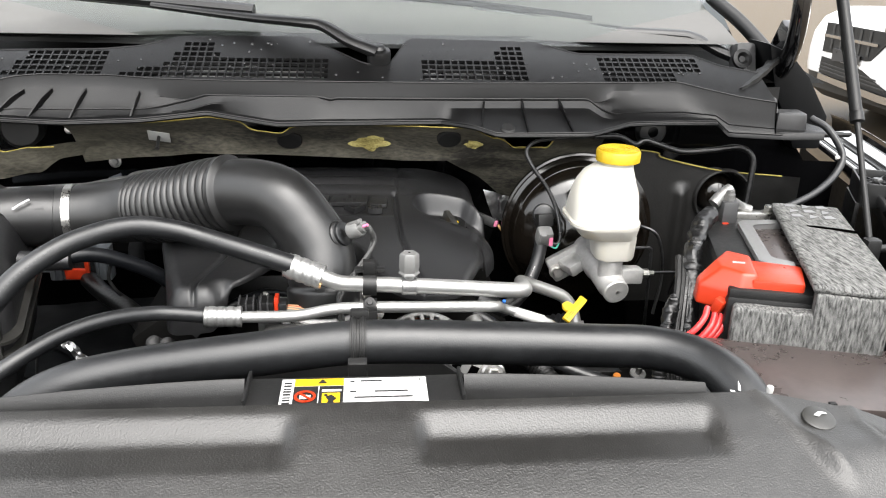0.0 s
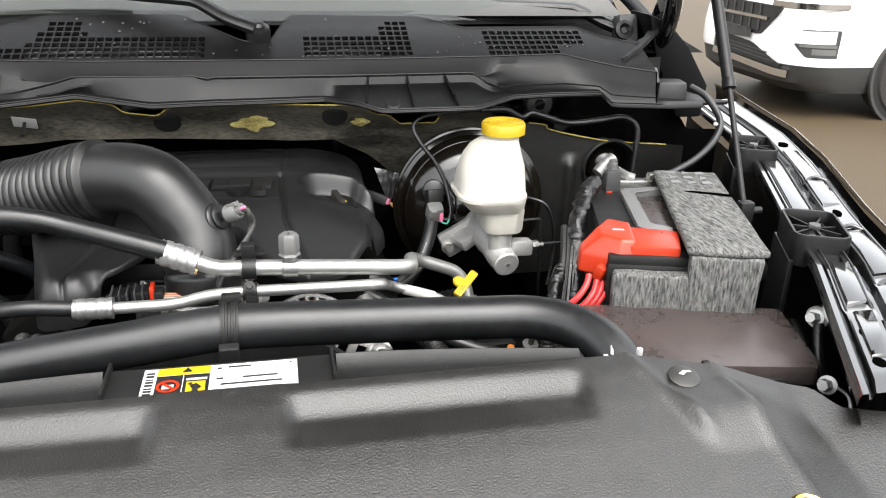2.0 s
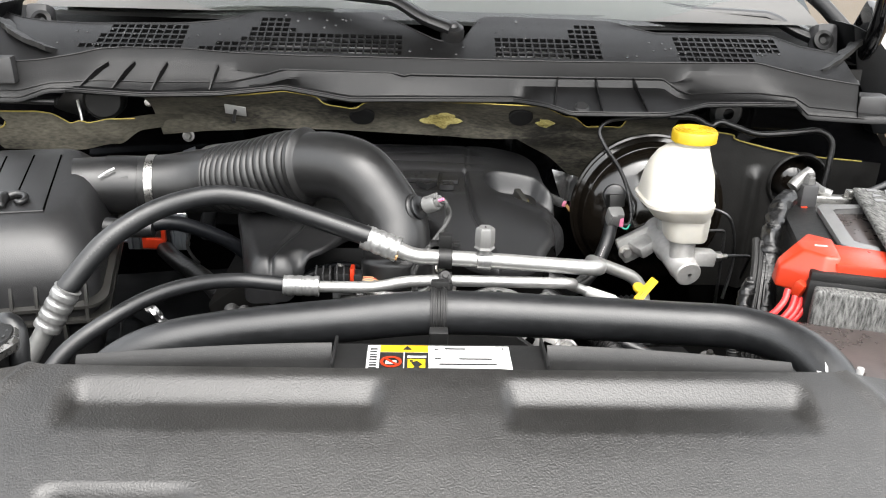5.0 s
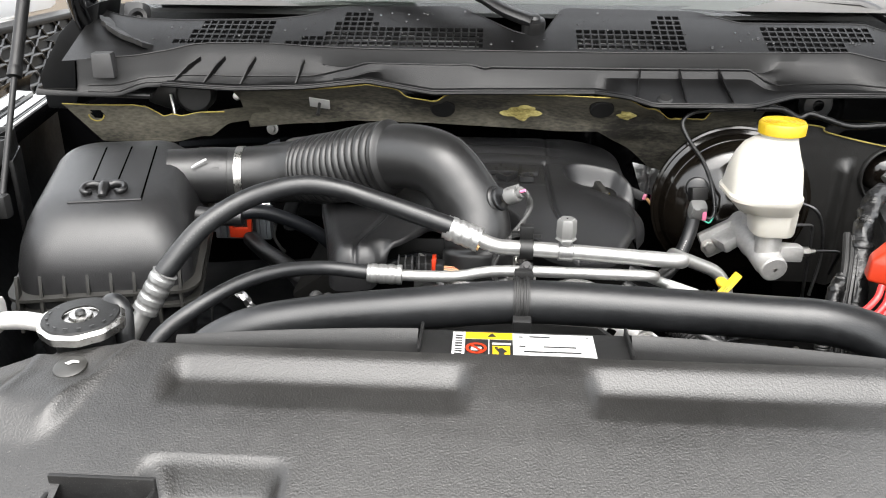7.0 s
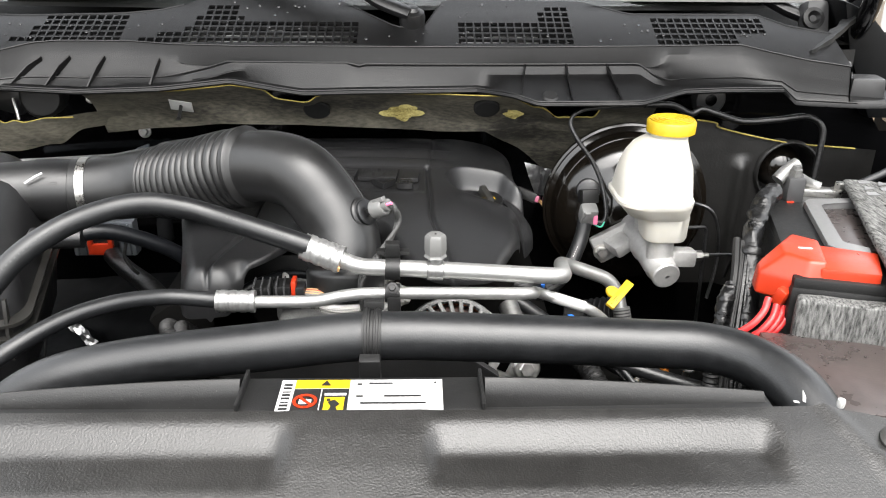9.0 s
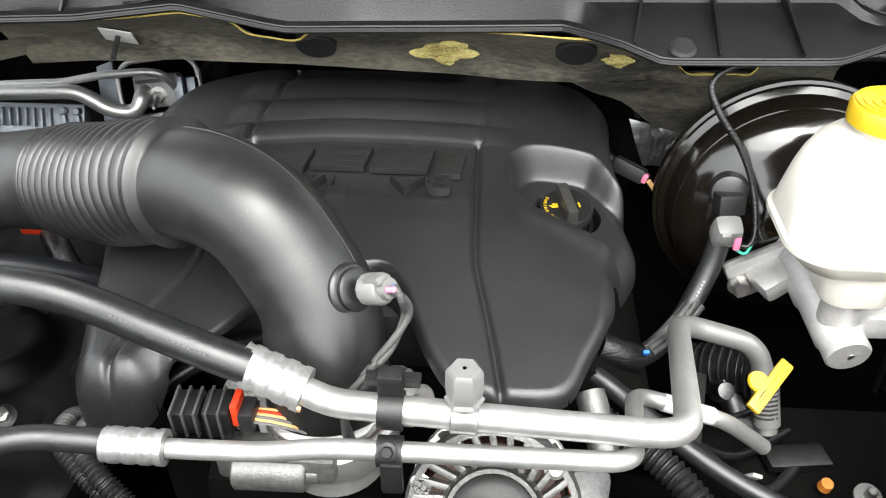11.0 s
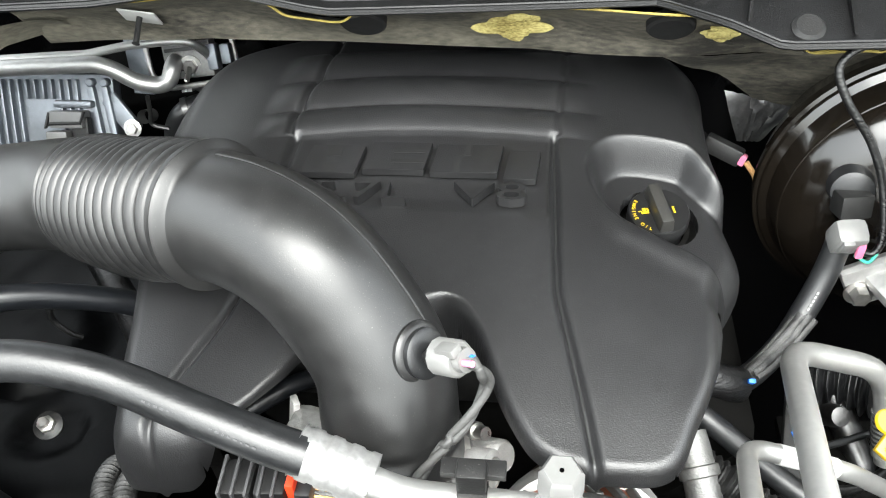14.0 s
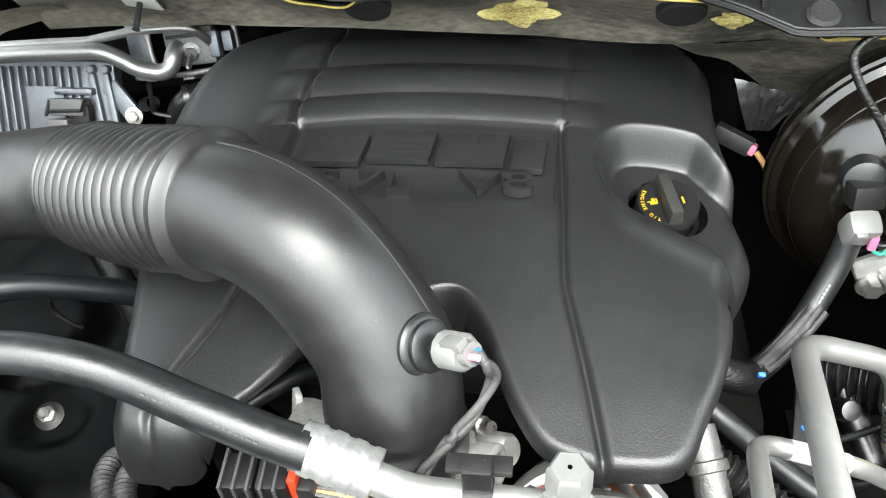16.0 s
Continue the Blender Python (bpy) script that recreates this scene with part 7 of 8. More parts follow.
# black wedge laid on the felt for the shade in its slit
part("shadow_slit", prism([(-0.034, 0.002), (-0.02, 0.005), (0.04, 0.0), (0.036, -0.008), (-0.01, -0.004)], 0, 0.0012, Matrix.Translation(bt(0.088, 0.052, 1.1162)) @ RB @ pose(0, 0, 0, 0, 0, -6)), VOID, felt)

posc = thing("positive_terminal_cover", (0.60, 0.96, 1.08), "bright red plastic cover over the positive terminal with red cables", "terminal cover")
RM = Matrix.Translation((0.575, 0.945, 0)) @ pose(0, 0, 0, 0, 0, -12)
RR = pose(0, 0, 0, 0, 0, -12)
part("cover", prism([(0.588, 0.991), (0.657, 0.962), (0.629, 0.899), (0.566, 0.917)], 1.062, 1.103, bevel=0.005), RED, posc)
hump = loft([[(x, y, z) for x, y in ring] for z, ring in (
    (1.056, [(0.560, 1.018), (0.597, 0.990), (0.574, 0.913), (0.553, 0.913), (0.508, 0.950), (0.514, 0.976)]),
    (1.084, [(0.562, 1.018), (0.597, 0.990), (0.574, 0.914), (0.550, 0.916), (0.511, 0.954), (0.517, 0.976)]),
    (1.109, [(0.570, 1.010), (0.594, 0.988), (0.574, 0.921), (0.556, 0.926), (0.538, 0.950), (0.541, 0.976)]))])
bmesh.ops.bevel(hump, geom=list(hump.edges), offset=0.0045, segments=3, profile=0.6, affect="EDGES", clamp_overlap=True)
part("hump", hump, RED, posc)
part("latch_mark", box((0.566, 0.962, 1.1092), (0.016, 0.004, 0.0012), 0.0005, RR), PLATE, posc, "pale scuff")
part("spout", box((0.533, 0.930, 1.062), (0.020, 0.014, 0.022), 0.004, pose(0, 0, 0, 20, 0, 38)), RED, posc)
for k, (dx, dz) in enumerate(((-0.008, 0.0), (0.002, -0.004), (0.012, -0.006), (-0.022, 0.012))):
    s = Vector((0.534 + dx, 0.928 + 0.4 * dx, 1.052 + dz))
    part("cable", tube([s, s + Vector((-0.009, -0.012, -0.012)), s + Vector((-0.026, -0.016, -0.030)), s + Vector((-0.052, 0.000, -0.058))], 0.0042, 12), REDWIRE, posc, "red cable")

# taped harness standing beside the battery
loom = thing("battery_harness", (0.53, 1.05, 0.90), "black taped wiring harness rising beside the battery", "wiring harness")
part("trunk", tube([(0.520, 0.975, 0.90), (0.530, 1.00, 0.97), (0.545, 1.05, 1.03), (0.562, 1.10, 1.072), (0.590, 1.145, 1.100), (0.615, 1.17, 1.108)], lambda s, a: 0.0135 + 0.0040 * noise.noise(Vector((26 * s, 1.4 * math.cos(a), 1.4 * math.sin(a)))), 20, per=14), TAPE, loom)
part("branch", tube([(0.495, 0.985, 0.92), (0.497, 1.00, 0.965), (0.505, 1.02, 1.005), (0.520, 1.04, 1.02)], lambda s, a: 0.0105 + 0.0030 * noise.noise(Vector((22 * s, 1.4 * math.cos(a), 1.4 * math.sin(a) + 5))), 18, per=14), TAPE, loom)
part("conduit", tube([(0.480, 0.96, 0.88), (0.482, 0.975, 0.94), (0.478, 0.985, 0.985)], lambda s, a: 0.010 + 0.0012 * math.sin(160 * s), 14, per=24), DULL, loom, "corrugated black conduit")
rnd = random.Random(4)
for k in range(7):
    d = Vector((rnd.uniform(-0.022, 0.012), rnd.uniform(-0.012, 0.012), 0))
    part("strand", tube([Vector((0.515, 0.972, 0.91)) + d, Vector((0.524, 1.00, 0.97)) + d * 1.2, Vector((0.540, 1.045, 1.030)) + d * 0.9, Vector((0.560, 1.095, 1.066)) + d * 1.1], 0.0030 + 0.0015 * (k % 3), 8), TAPE if k % 2 else DULL, loom)
for q in ((0.533, 1.012, 0.985), (0.553, 1.075, 1.052)):
    part("tape_wrap", lathe([(0.0165, -0.006), (0.0178, -0.004), (0.0178, 0.004), (0.0165, 0.006)], q, (0.25, 0.6, 0.75), 16), TAPE, loom)
part("current_sensor", box((0.648, 1.185, 1.106), (0.026, 0.024, 0.040), 0.005), POST, loom, "grey clamp housing")
part("clamp_nut", lathe([(0.009, 0.0), (0.009, 0.010), (0.006, 0.011), (0.006, 0.016), (0, 0.016)], (0.648, 1.185, 1.126), (0, 0, 1), 6), ALTC, loom, "dull nut")
part("sensor_tag", box((0.640, 1.170, 1.090), (0.010, 0.004, 0.006), 0.001), RED, loom)
part("lug", tube([(0.625, 1.19, 1.118), (0.638, 1.195, 1.130), (0.655, 1.20, 1.140)], 0.010, 12), ALTC, loom, "dull cable lug")
part("earth_cable", tube([(0.660, 1.20, 1.12), (0.685, 1.215, 1.105), (0.700, 1.21, 1.10)], 0.008, 12), ALTC, loom)

# body harness along the firewall
fw = thing("firewall_harness", (0.70, 1.42, 1.10), "grey taped wire looping along the firewall", "wiring harness")
part("wire", tube([(0.47, 1.37, 1.186), (0.52, 1.385, 1.182), (0.555, 1.395, 1.166), (0.575, 1.40, 1.172), (0.60, 1.40, 1.165), (0.65, 1.405, 1.150), (0.71, 1.41, 1.152), (0.76, 1.405, 1.158), (0.785, 1.40, 1.140), (0.786, 1.395, 1.10), (0.782, 1.39, 1.05)], 0.0055, 10), TAPE, fw)
part("grommet", lathe([(0.010, 0.004), (0.024, 0.002), (0.028, -0.004), (0.030, -0.012)], (0.600, 1.435, 1.180), (0, -1, 0), 24), RUBBER, fw, "black rubber grommet")
part("side_cable", tube([(0.885, 1.40, 1.215), (0.905, 1.37, 1.20), (0.915, 1.33, 1.165), (0.890, 1.30, 1.135), (0.84, 1.27, 1.11), (0.78, 1.25, 1.09)], 0.0065, 12), RUBBER, fw, "black cable by the hinge")
part("cable_lug", lathe([(0, 0.005), (0.004, 0.004), (0.005, 0.0), (0.004, -0.005)], (0.905, 1.325, 1.160), (-0.6, -0.6, 0.2), 14), ZINC, fw)

# ---- fuse box ----
fuse = thing("fuse_box", (0.62, 0.80, 0.95), "black plastic fuse box with a flat lid beside the battery", "fuse box")
fb = [(0.500, 0.905), (0.757, 0.852), (0.722, 0.716), (0.712, 0.704), (0.505, 0.744), (0.492, 0.76)]
part("lid", prism(fb, 1.004, 1.030, bevel=0.006), MAROON, fuse, "slightly glossy lid")
part("body", prism([(lerp(0.62, x, 0.965), lerp(0.80, y, 0.965)) for x, y in fb], 0.90, 1.003), DULL, fuse)
part("latch", box((0.662, 0.708, 1.010), (0.022, 0.005, 0.014), 0.002, pose(0, 0, 0, 0, 0, -11)), DULL, fuse)
part("latch_tongue", box((0.662, 0.7035, 1.010), (0.018, 0.006, 0.010), 0.002, pose(0, 0, 0, 0, 0, -11)), INK, fuse)
part("lid_nib", box((0.585, 0.733, 1.031), (0.008, 0.006, 0.004), 0.001), DULL, fuse)

# headlight wiring and bolts on the inner fender
fend = thing("earth_strap", (0.72, 0.73, 1.02), "taped earth strap between two bright bolts on the inner fender", "earth strap")
bolt((0.755, 0.780, 1.051), (-0.8, -0.5, 0.35), ALU, fend, 0.0072, 0.020)
bolt((0.704, 0.676, 1.024), (-0.8, -0.5, 0.35), ALU, fend, 0.0072, 0.018)
part("lug", lathe([(0.006, -0.003), (0.014, -0.003), (0.014, 0.003), (0.006, 0.003)], (0.760, 0.782, 1.051), (-0.9, -0.45, 0.1), 20), ZINC, fend)
part("strap", tube([(0.758, 0.776, 1.045), (0.750, 0.755, 1.012), (0.738, 0.725, 1.000), (0.722, 0.695, 1.004), (0.712, 0.680, 1.020)], 0.007, 10), TAPE, fend)
part("conduit", tube([(0.822, 0.905, 0.975), (0.800, 0.86, 0.978), (0.784, 0.82, 0.975), (0.772, 0.785, 0.965), (0.765, 0.75, 0.94)], lambda s, a: 0.0075 + 0.0012 * math.sin(2 * math.pi * 26 * s), 12, per=40), DULL, fend, "black corrugated conduit")
part("thin_wire", tube([(0.715, 0.682, 1.02), (0.728, 0.668, 1.010), (0.720, 0.650, 0.992), (0.705, 0.638, 0.985)], 0.002, 8), CAST, fend)
bolt((0.757, 0.915, 1.060), (-0.95, -0.3, 0.1), STEEL, fend, 0.012, 0.010)

# ---- behind the intake: finned control unit and evaporator pipes ----
ecu = thing("engine_control_unit", (-0.58, 1.66, 0.82), "finned bare aluminium control unit on the firewall", "control unit")
er = pose(0, 0, 0, -28, 0, 0)
EM = Matrix.Translation((-0.503, 1.665, 0.962)) @ er
part("housing", box(EM @ Vector((-0.105, 0.016, -0.066)), (0.216, 0.022, 0.140), 0.004, er), ECUM, ecu)
for k in range(13):
    long = 0.028 if 6 <= k <= 9 else 0.126
    part("fin", box(EM @ Vector((-0.203 + 0.0128 * k, 0.002, -0.003 - long / 2)), (0.0050, 0.010, long), 0.0018, er), ECUM, ecu)
for x in (-0.0275, -0.0060):
    part("screw_boss", lathe([(0.0062, -0.012), (0.0062, 0.003), (0.0045, 0.005), (0, 0.005)], EM @ Vector((x, 0.0, -0.007)), er @ Vector((0, -1, 0)), 14), ECUM, ecu)
    part("fin", box(EM @ Vector((x + 0.006, 0.002, -0.072)), (0.011, 0.012, 0.120), 0.0035, er @ pose(0, 0, 0, 0, -7, 0)), ECUM, ecu)
part("lug", box(EM @ Vector((0.012, 0.006, -0.052)), (0.062, 0.010, 0.026), 0.004, er @ pose(0, 0, 0, 0, 52, 0)), ECUM, ecu, "mounting lug")
bolt(EM @ Vector((0.030, -0.002, -0.071)), er @ Vector((0.1, -1, 0)), ZINC, ecu, 0.0085, 0.007)
part("spacer", lathe([(0.010, -0.03), (0.010, 0.0)], EM @ Vector((0.041, 0.012, -0.056)), er @ Vector((0.1, -1, 0)), 16), GREYP, ecu)
part("connector_rim", box(EM @ Vector((-0.051, -0.006, -0.037)), (0.058, 0.018, 0.010), 0.004, er), ECUM, ecu)
part("connector", box(EM @ Vector((-0.058, -0.012, -0.058)), (0.050, 0.024, 0.024), 0.003, er), GREYP, ecu)
part("connector_frame", sweep(bmesh.new(), [EM @ Vector(q) for q in ((-0.030, -0.022, -0.046), (-0.035, -0.026, -0.062), (-0.080, -0.026, -0.063), (-0.089, -0.024, -0.070), (-0.082, -0.022, -0.048))], 0.0024, 8), DULL, ecu)
part("connector_neck", box(EM @ Vector((-0.072, -0.016, -0.094)), (0.032, 0.024, 0.040), 0.003, er), LGREY, ecu, "grey wire shroud")
part("connector_side", box(EM @ Vector((-0.042, -0.010, -0.078)), (0.026, 0.014, 0.046), 0.003, er), DULL, ecu)

evap = thing("evaporator_pipes", (-0.37, 1.66, 0.93), "bare aluminium evaporator pipes entering a block on the firewall", "refrigerant line")
part("thick_pipe", tube([(-0.78, 1.61, 0.995), (-0.69, 1.615, 1.001), (-0.6186, 1.615, 1.0048), (-0.5685, 1.615, 1.0075), (-0.5111, 1.615, 1.0103), (-0.4793, 1.615, 1.0104), (-0.4582, 1.615, 1.0029), (-0.4358, 1.615, 0.9877), (-0.4141, 1.615, 0.981), (-0.4000, 1.617, 0.9800),
                         (-0.389, 1.620, 0.985), (-0.384, 1.630, 0.998), (-0.384, 1.645, 1.000)], 0.0112, 18), ALU, evap)
part("thin_pipe", tube([(-0.78, 1.62, 1.003), (-0.69, 1.625, 1.009), (-0.6204, 1.625, 1.0127), (-0.5368, 1.625, 1.018), (-0.4958, 1.625, 1.0205), (-0.4617, 1.625, 1.0271), (-0.4282, 1.625, 1.0337), (-0.4042, 1.625, 1.0361), (-0.3722, 1.625, 1.0390),
                        (-0.350, 1.628, 1.036), (-0.340, 1.636, 1.022), (-0.335, 1.648, 1.002)], 0.0058, 14), ALU, evap)
tilt_f = Matrix.Translation((-0.370, 1.662, 1.000)) @ pose(0, 0, 0, 66, -9, 0)
ring = [tilt_f @ Vector((x, y, 0)) for x, y in rounded_rect(0.128, 0.082, 0.030)]
part("flange_rim", sweep(bmesh.new(), ring + ring[:1], 0.0040, 10), CAST, evap, "bright rim of the opening")
part("foam_seal", prism(rounded_rect(0.126, 0.080, 0.030), -0.012, -0.004, tilt_f), VOID, evap, "black foam in the opening")
part("rim_plate", prism([(-0.096, -0.040), (-0.066, -0.046), (-0.066, 0.046), (-0.092, 0.040)], -0.004, 0.003, tilt_f, bevel=0.001), ECUM, evap)
part("block", box((-0.366, 1.652, 0.998), (0.070, 0.020, 0.048), 0.004, pose(0, 0, 0, -24, -7, 0)), ALTC, evap)
part("block_slot", box((-0.372, 1.644, 1.017), (0.048, 0.004, 0.005), 0.001, pose(0, 0, 0, -24, -7, 0)), INK, evap)
part("side_block", box((-0.330, 1.645, 1.006), (0.014, 0.016, 0.034), 0.003, pose(0, 0, 0, -24, -7, 0)), ECUM, evap)
part("side_block", box((-0.313, 1.650, 1.008), (0.014, 0.014, 0.026), 0.003, pose(0, 0, 0, -24, -7, 0)), ECUM, evap)
bolt((-0.3625, 1.640, 0.995), (0.05, -0.9, 0.2), ZINC, evap, 0.0095, 0.007)
part("stud", lathe([(0.0035, 0), (0.0035, 0.022), (0.002, 0.024), (0, 0.024)], (-0.3625, 1.634, 0.995), (0.05, -0.9, -0.3), 10), ZINC, evap)
part("heater_hose", tube([(-0.345, 1.66, 0.925), (-0.372, 1.64, 0.932), (-0.395, 1.63, 0.920), (-0.415, 1.635, 0.885), (-0.42, 1.64, 0.84)], 0.016, 16), RUBBER, evap, "black rubber heater hose")
part("hose_clip", lathe([(0.0163, -0.004), (0.0180, -0.004), (0.0180, 0.004), (0.0163, 0.004)], (-0.384, 1.634, 0.930), (1, 0.4, 0.2), 20), STEEL, evap)
part("pipe_bracket", tube([(-0.425, 1.615, 0.963), (-0.429, 1.615, 0.937), (-0.432, 1.615, 0.918), (-0.409, 1.615, 0.911)], 0.0032, 8), STEEL, evap)
part("foil", sheet(14, 6, lambda i, j: (-0.405 + 0.007 * i, 1.672 + 0.006 * noise.noise(Vector((i, j, 0.5))), 0.934 + 0.006 * j + 0.001 * i + 0.004 * noise.noise(Vector((i, j, 7.5))))), FOIL, evap, "crumpled foil shield")
wm = thing("wiper_motor", (-0.56, 1.52, 1.15), "dark wiper motor seen under the cowl lip", "motor")
part("housing", lathe([(0.034, 0.0), (0.036, 0.004), (0.036, 0.05), (0.030, 0.058), (0, 0.06)], (-0.555, 1.53, 1.165), (0.2, -1, 0.1), 28), DULL, wm)
part("gear_case", box((-0.610, 1.51, 1.165), (0.06, 0.05, 0.05), 0.012, pose(0, 0, 0, 0, 20, 10)), SATIN, wm)
part("rod", tube([(-0.59, 1.475, 1.17), (-0.585, 1.468, 1.15), (-0.583, 1.465, 1.135)], 0.003, 8), ZINC, wm)
bolt((-0.47, 1.50, 1.163), (0, -1, 0.1), ZINC, wm, 0.005, 0.004)
nut = thing("bulkhead_nut", (-0.49, 1.80, 1.01), "bright nut on the dark bulkhead", "fastener")
bolt((-0.49, 1.806, 1.022), (0, -1, 0.2), ZINC, nut, 0.009, 0.012)

# ---- looms and pipes in the depth of the bay ----
depth = thing("corrugated_conduit", (-0.22, 1.03, 0.90), "black corrugated wiring conduit beside the engine", "conduit")
for dx, dy in ((0.0, 0.0), (0.020, -0.006)):
    part("conduit", tube([(-0.232 + dx, 1.09 + dy, 0.93), (-0.236 + dx, 1.06 + dy, 0.955), (-0.228 + dx, 1.03 + dy, 0.962), (-0.205 + dx, 1.008 + dy, 0.955), (-0.17 + dx, 0.99 + dy, 0.93)],
                         lambda s, a: 0.0085 + 0.0013 * math.sin(2 * math.pi * 34 * s), 14, per=40), DULL, depth)
ps = thing("steering_pump_loom", (0.33, 1.05, 0.88), "black corrugated conduit and hoses below the pipes", "conduit")
part("conduit", tube([(0.24, 1.12, 0.93), (0.29, 1.09, 0.915), (0.325, 1.05, 0.905), (0.345, 1.00, 0.89), (0.355, 0.93, 0.86)], lambda s, a: 0.0135 + 0.0016 * math.sin(2 * math.pi * 36 * s), 16, per=40), DULL, ps)
part("hose", tube([(0.19, 1.19, 0.955), (0.25, 1.155, 0.940), (0.31, 1.12, 0.91), (0.37, 1.09, 0.885), (0.44, 1.06, 0.87), (0.52, 1.03, 0.86)], 0.010, 14), RUBBER, ps)
part("bracket", box((0.335, 1.155, 0.905), (0.030, 0.10, 0.006), 0.002, pose(0, 0, 0, 10, 12, -10)), DULL, ps)
part("blue_mark", box((0.334, 1.165, 0.9105), (0.010, 0.004, 0.001), 0, pose(0, 0, 0, 10, 12, 20)), BLUE, ps)
part("loom", tube([(0.285, 1.196, 0.935), (0.268, 1.190, 0.945), (0.245, 1.190, 0.955)], 0.016, 14), TAPE, ps)
part("blue_mark", box((0.292, 1.188, 0.950), (0.006, 0.004, 0.010), 0.001, pose(0, 0, 0, 30, 0, 0)), BLUE, ps)
part("wire", tube([(0.27, 1.185, 0.935), (0.262, 1.16, 0.930), (0.272, 1.14, 0.925)], 0.0025, 8), BLUE, ps)
boot = thing("steering_boot", (0.40, 1.26, 0.85), "black rubber bellows boot under the booster", "rubber boot")
part("bellows", tube([(0.375, 1.285, 0.84), (0.405, 1.270, 0.855), (0.435, 1.255, 0.865)], lambda s, a: 0.026 + 0.004 * math.cos(2 * math.pi * 8 * s), 24, per=40), RUBBER, boot)
shaft = single("steering_shaft", tube([(0.40, 1.26, 0.85), (0.46, 1.10, 0.75), (0.50, 0.95, 0.66)], 0.014, 14), STEEL, "dark steering shaft low in the bay", "shaft")
for k, (x, y, z) in enumerate(((0.42, 1.085, 0.835), (0.50, 1.10, 0.86), (0.56, 1.05, 0.84))):
    stud = thing("stud", (x, y, z - 0.02), "zinc stud with a pale washer low in the bay", "fastener", "bay studs")
    part("washer", lathe([(0.005, 0), (0.013, 0), (0.013, 0.003), (0.005, 0.004)], (x, y, z), (0, -0.3, 1), 18), LGREY, stud)
    part("thread", lathe([(0.005, -0.02), (0.005, 0.014), (0.004, 0.016), (0, 0.016)], (x, y, z), (0, -0.3, 1), 12), ZINC, stud)
stud = thing("stud", (-0.462, 1.229, 0.74), "zinc nut with a blue-grey washer on the inner fender", "fastener", "bay studs")
part("washer", lathe([(0.006, 0), (0.017, 0), (0.017, 0.004), (0.006, 0.005)], (-0.462, 1.229, 0.752), (0.2, -0.4, 1), 20), STEEL, stud)
part("nut", lathe([(0.010, 0.004), (0.010, 0.014), (0.006, 0.015), (0.006, 0.024), (0, 0.024)], (-0.462, 1.229, 0.752), (0.2, -0.4, 1), 6), ZINC, stud)
shelf = thing("inner_shelf", (-0.46, 1.22, 0.73), "dark painted shelf under the filter box", "shelf")
def shelf_place(i, j):
    x, y = lerp(-0.80, -0.318, i / 48), lerp(0.92, 1.66, j / 60)
    q = math.hypot(x + 0.462, y - 1.229)
    z = 0.742 + 0.030 * step(0.10, 0.075, math.hypot(x + 0.56, y - 1.36)) - 0.016 * step(0.045, 0.030, q) + 0.020 * math.sin(9 * y + 4 * x) - 0.04 * step(1.16, 1.06, y)
    return (x, y, z + 0.004 * noise.noise(Vector((22 * x, 22 * y, 1.7))))


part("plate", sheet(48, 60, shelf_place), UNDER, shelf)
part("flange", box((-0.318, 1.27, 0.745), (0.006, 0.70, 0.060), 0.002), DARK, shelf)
part("hose", tube([(-0.70, 1.14, 0.80), (-0.56, 1.12, 0.795), (-0.44, 1.10, 0.79), (-0.36, 1.02, 0.78), (-0.33, 0.92, 0.74)], 0.018, 16), HOSE, shelf, "dark hose along the shelf")
shelf2 = thing("side_shelf", (0.50, 1.08, 0.81), "dark frame rail under the booster", "frame rail")
part("plate", box((0.50, 1.08, 0.815), (0.30, 0.34, 0.012), 0.004), DARK, shelf2)
part("flange", box((0.50, 0.915, 0.825), (0.30, 0.006, 0.03), 0.002), GLOSS, shelf2)
part("bracket", box((0.46, 1.17, 0.828), (0.07, 0.03, 0.012), 0.004, pose(0, 0, 0, 0, 6, 12)), STEEL, shelf2, "dirty steel bracket")
for k in range(4):
    part("slot", box((0.42 + 0.05 * k, 1.02, 0.8218), (0.018, 0.030, 0.001), 0), VOID, shelf2)
loose = thing("bay_wiring", (0.33, 1.16, 0.88), "tangle of dark wires and hoses below the booster", "wiring")
for k in range(5):
    a = Vector((0.26 + 0.018 * k, 1.20 - 0.02 * k, 0.90 - 0.006 * k))
    part("wire", tube([a, a + Vector((0.05, -0.03, -0.02 + 0.006 * k)), a + Vector((0.11, -0.01 - 0.02 * k, -0.045)), a + Vector((0.18, 0.02, -0.05 - 0.008 * k))], 0.0035 + 0.0012 * (k % 3), 10), TAPE if k % 2 else RUBBER, loose)
part("clear_cap", lathe([(0, 0.012), (0.009, 0.010), (0.011, 0.0), (0.011, -0.01)], (0.381, 1.205, 0.885), (0.2, -0.6, 0.7), 14), STEEL, loose, "dark steel fitting")
part("orange_cap", lathe([(0, 0.010), (0.006, 0.010), (0.007, 0.0)], (0.476, 1.13, 0.834), (0, -0.3, 1), 12), ORANGEC, loose, "small orange cap")
part("white_tag", box((0.397, 1.115, 0.862), (0.010, 0.004, 0.018), 0.001, pose(0, 0, 0, 30, 20, 0)), PLATE, loose)
loop = thing("wire_bracket", (-0.29, 1.20, 0.95), "thin bare wire bracket under the breather hose", "bracket")
part("wire", tube([(-0.322, 1.178, 1.026), (-0.326, 1.176, 1.005), (-0.318, 1.178, 0.985), (-0.312, 1.182, 0.975)], 0.0028, 8), STEEL, loop)
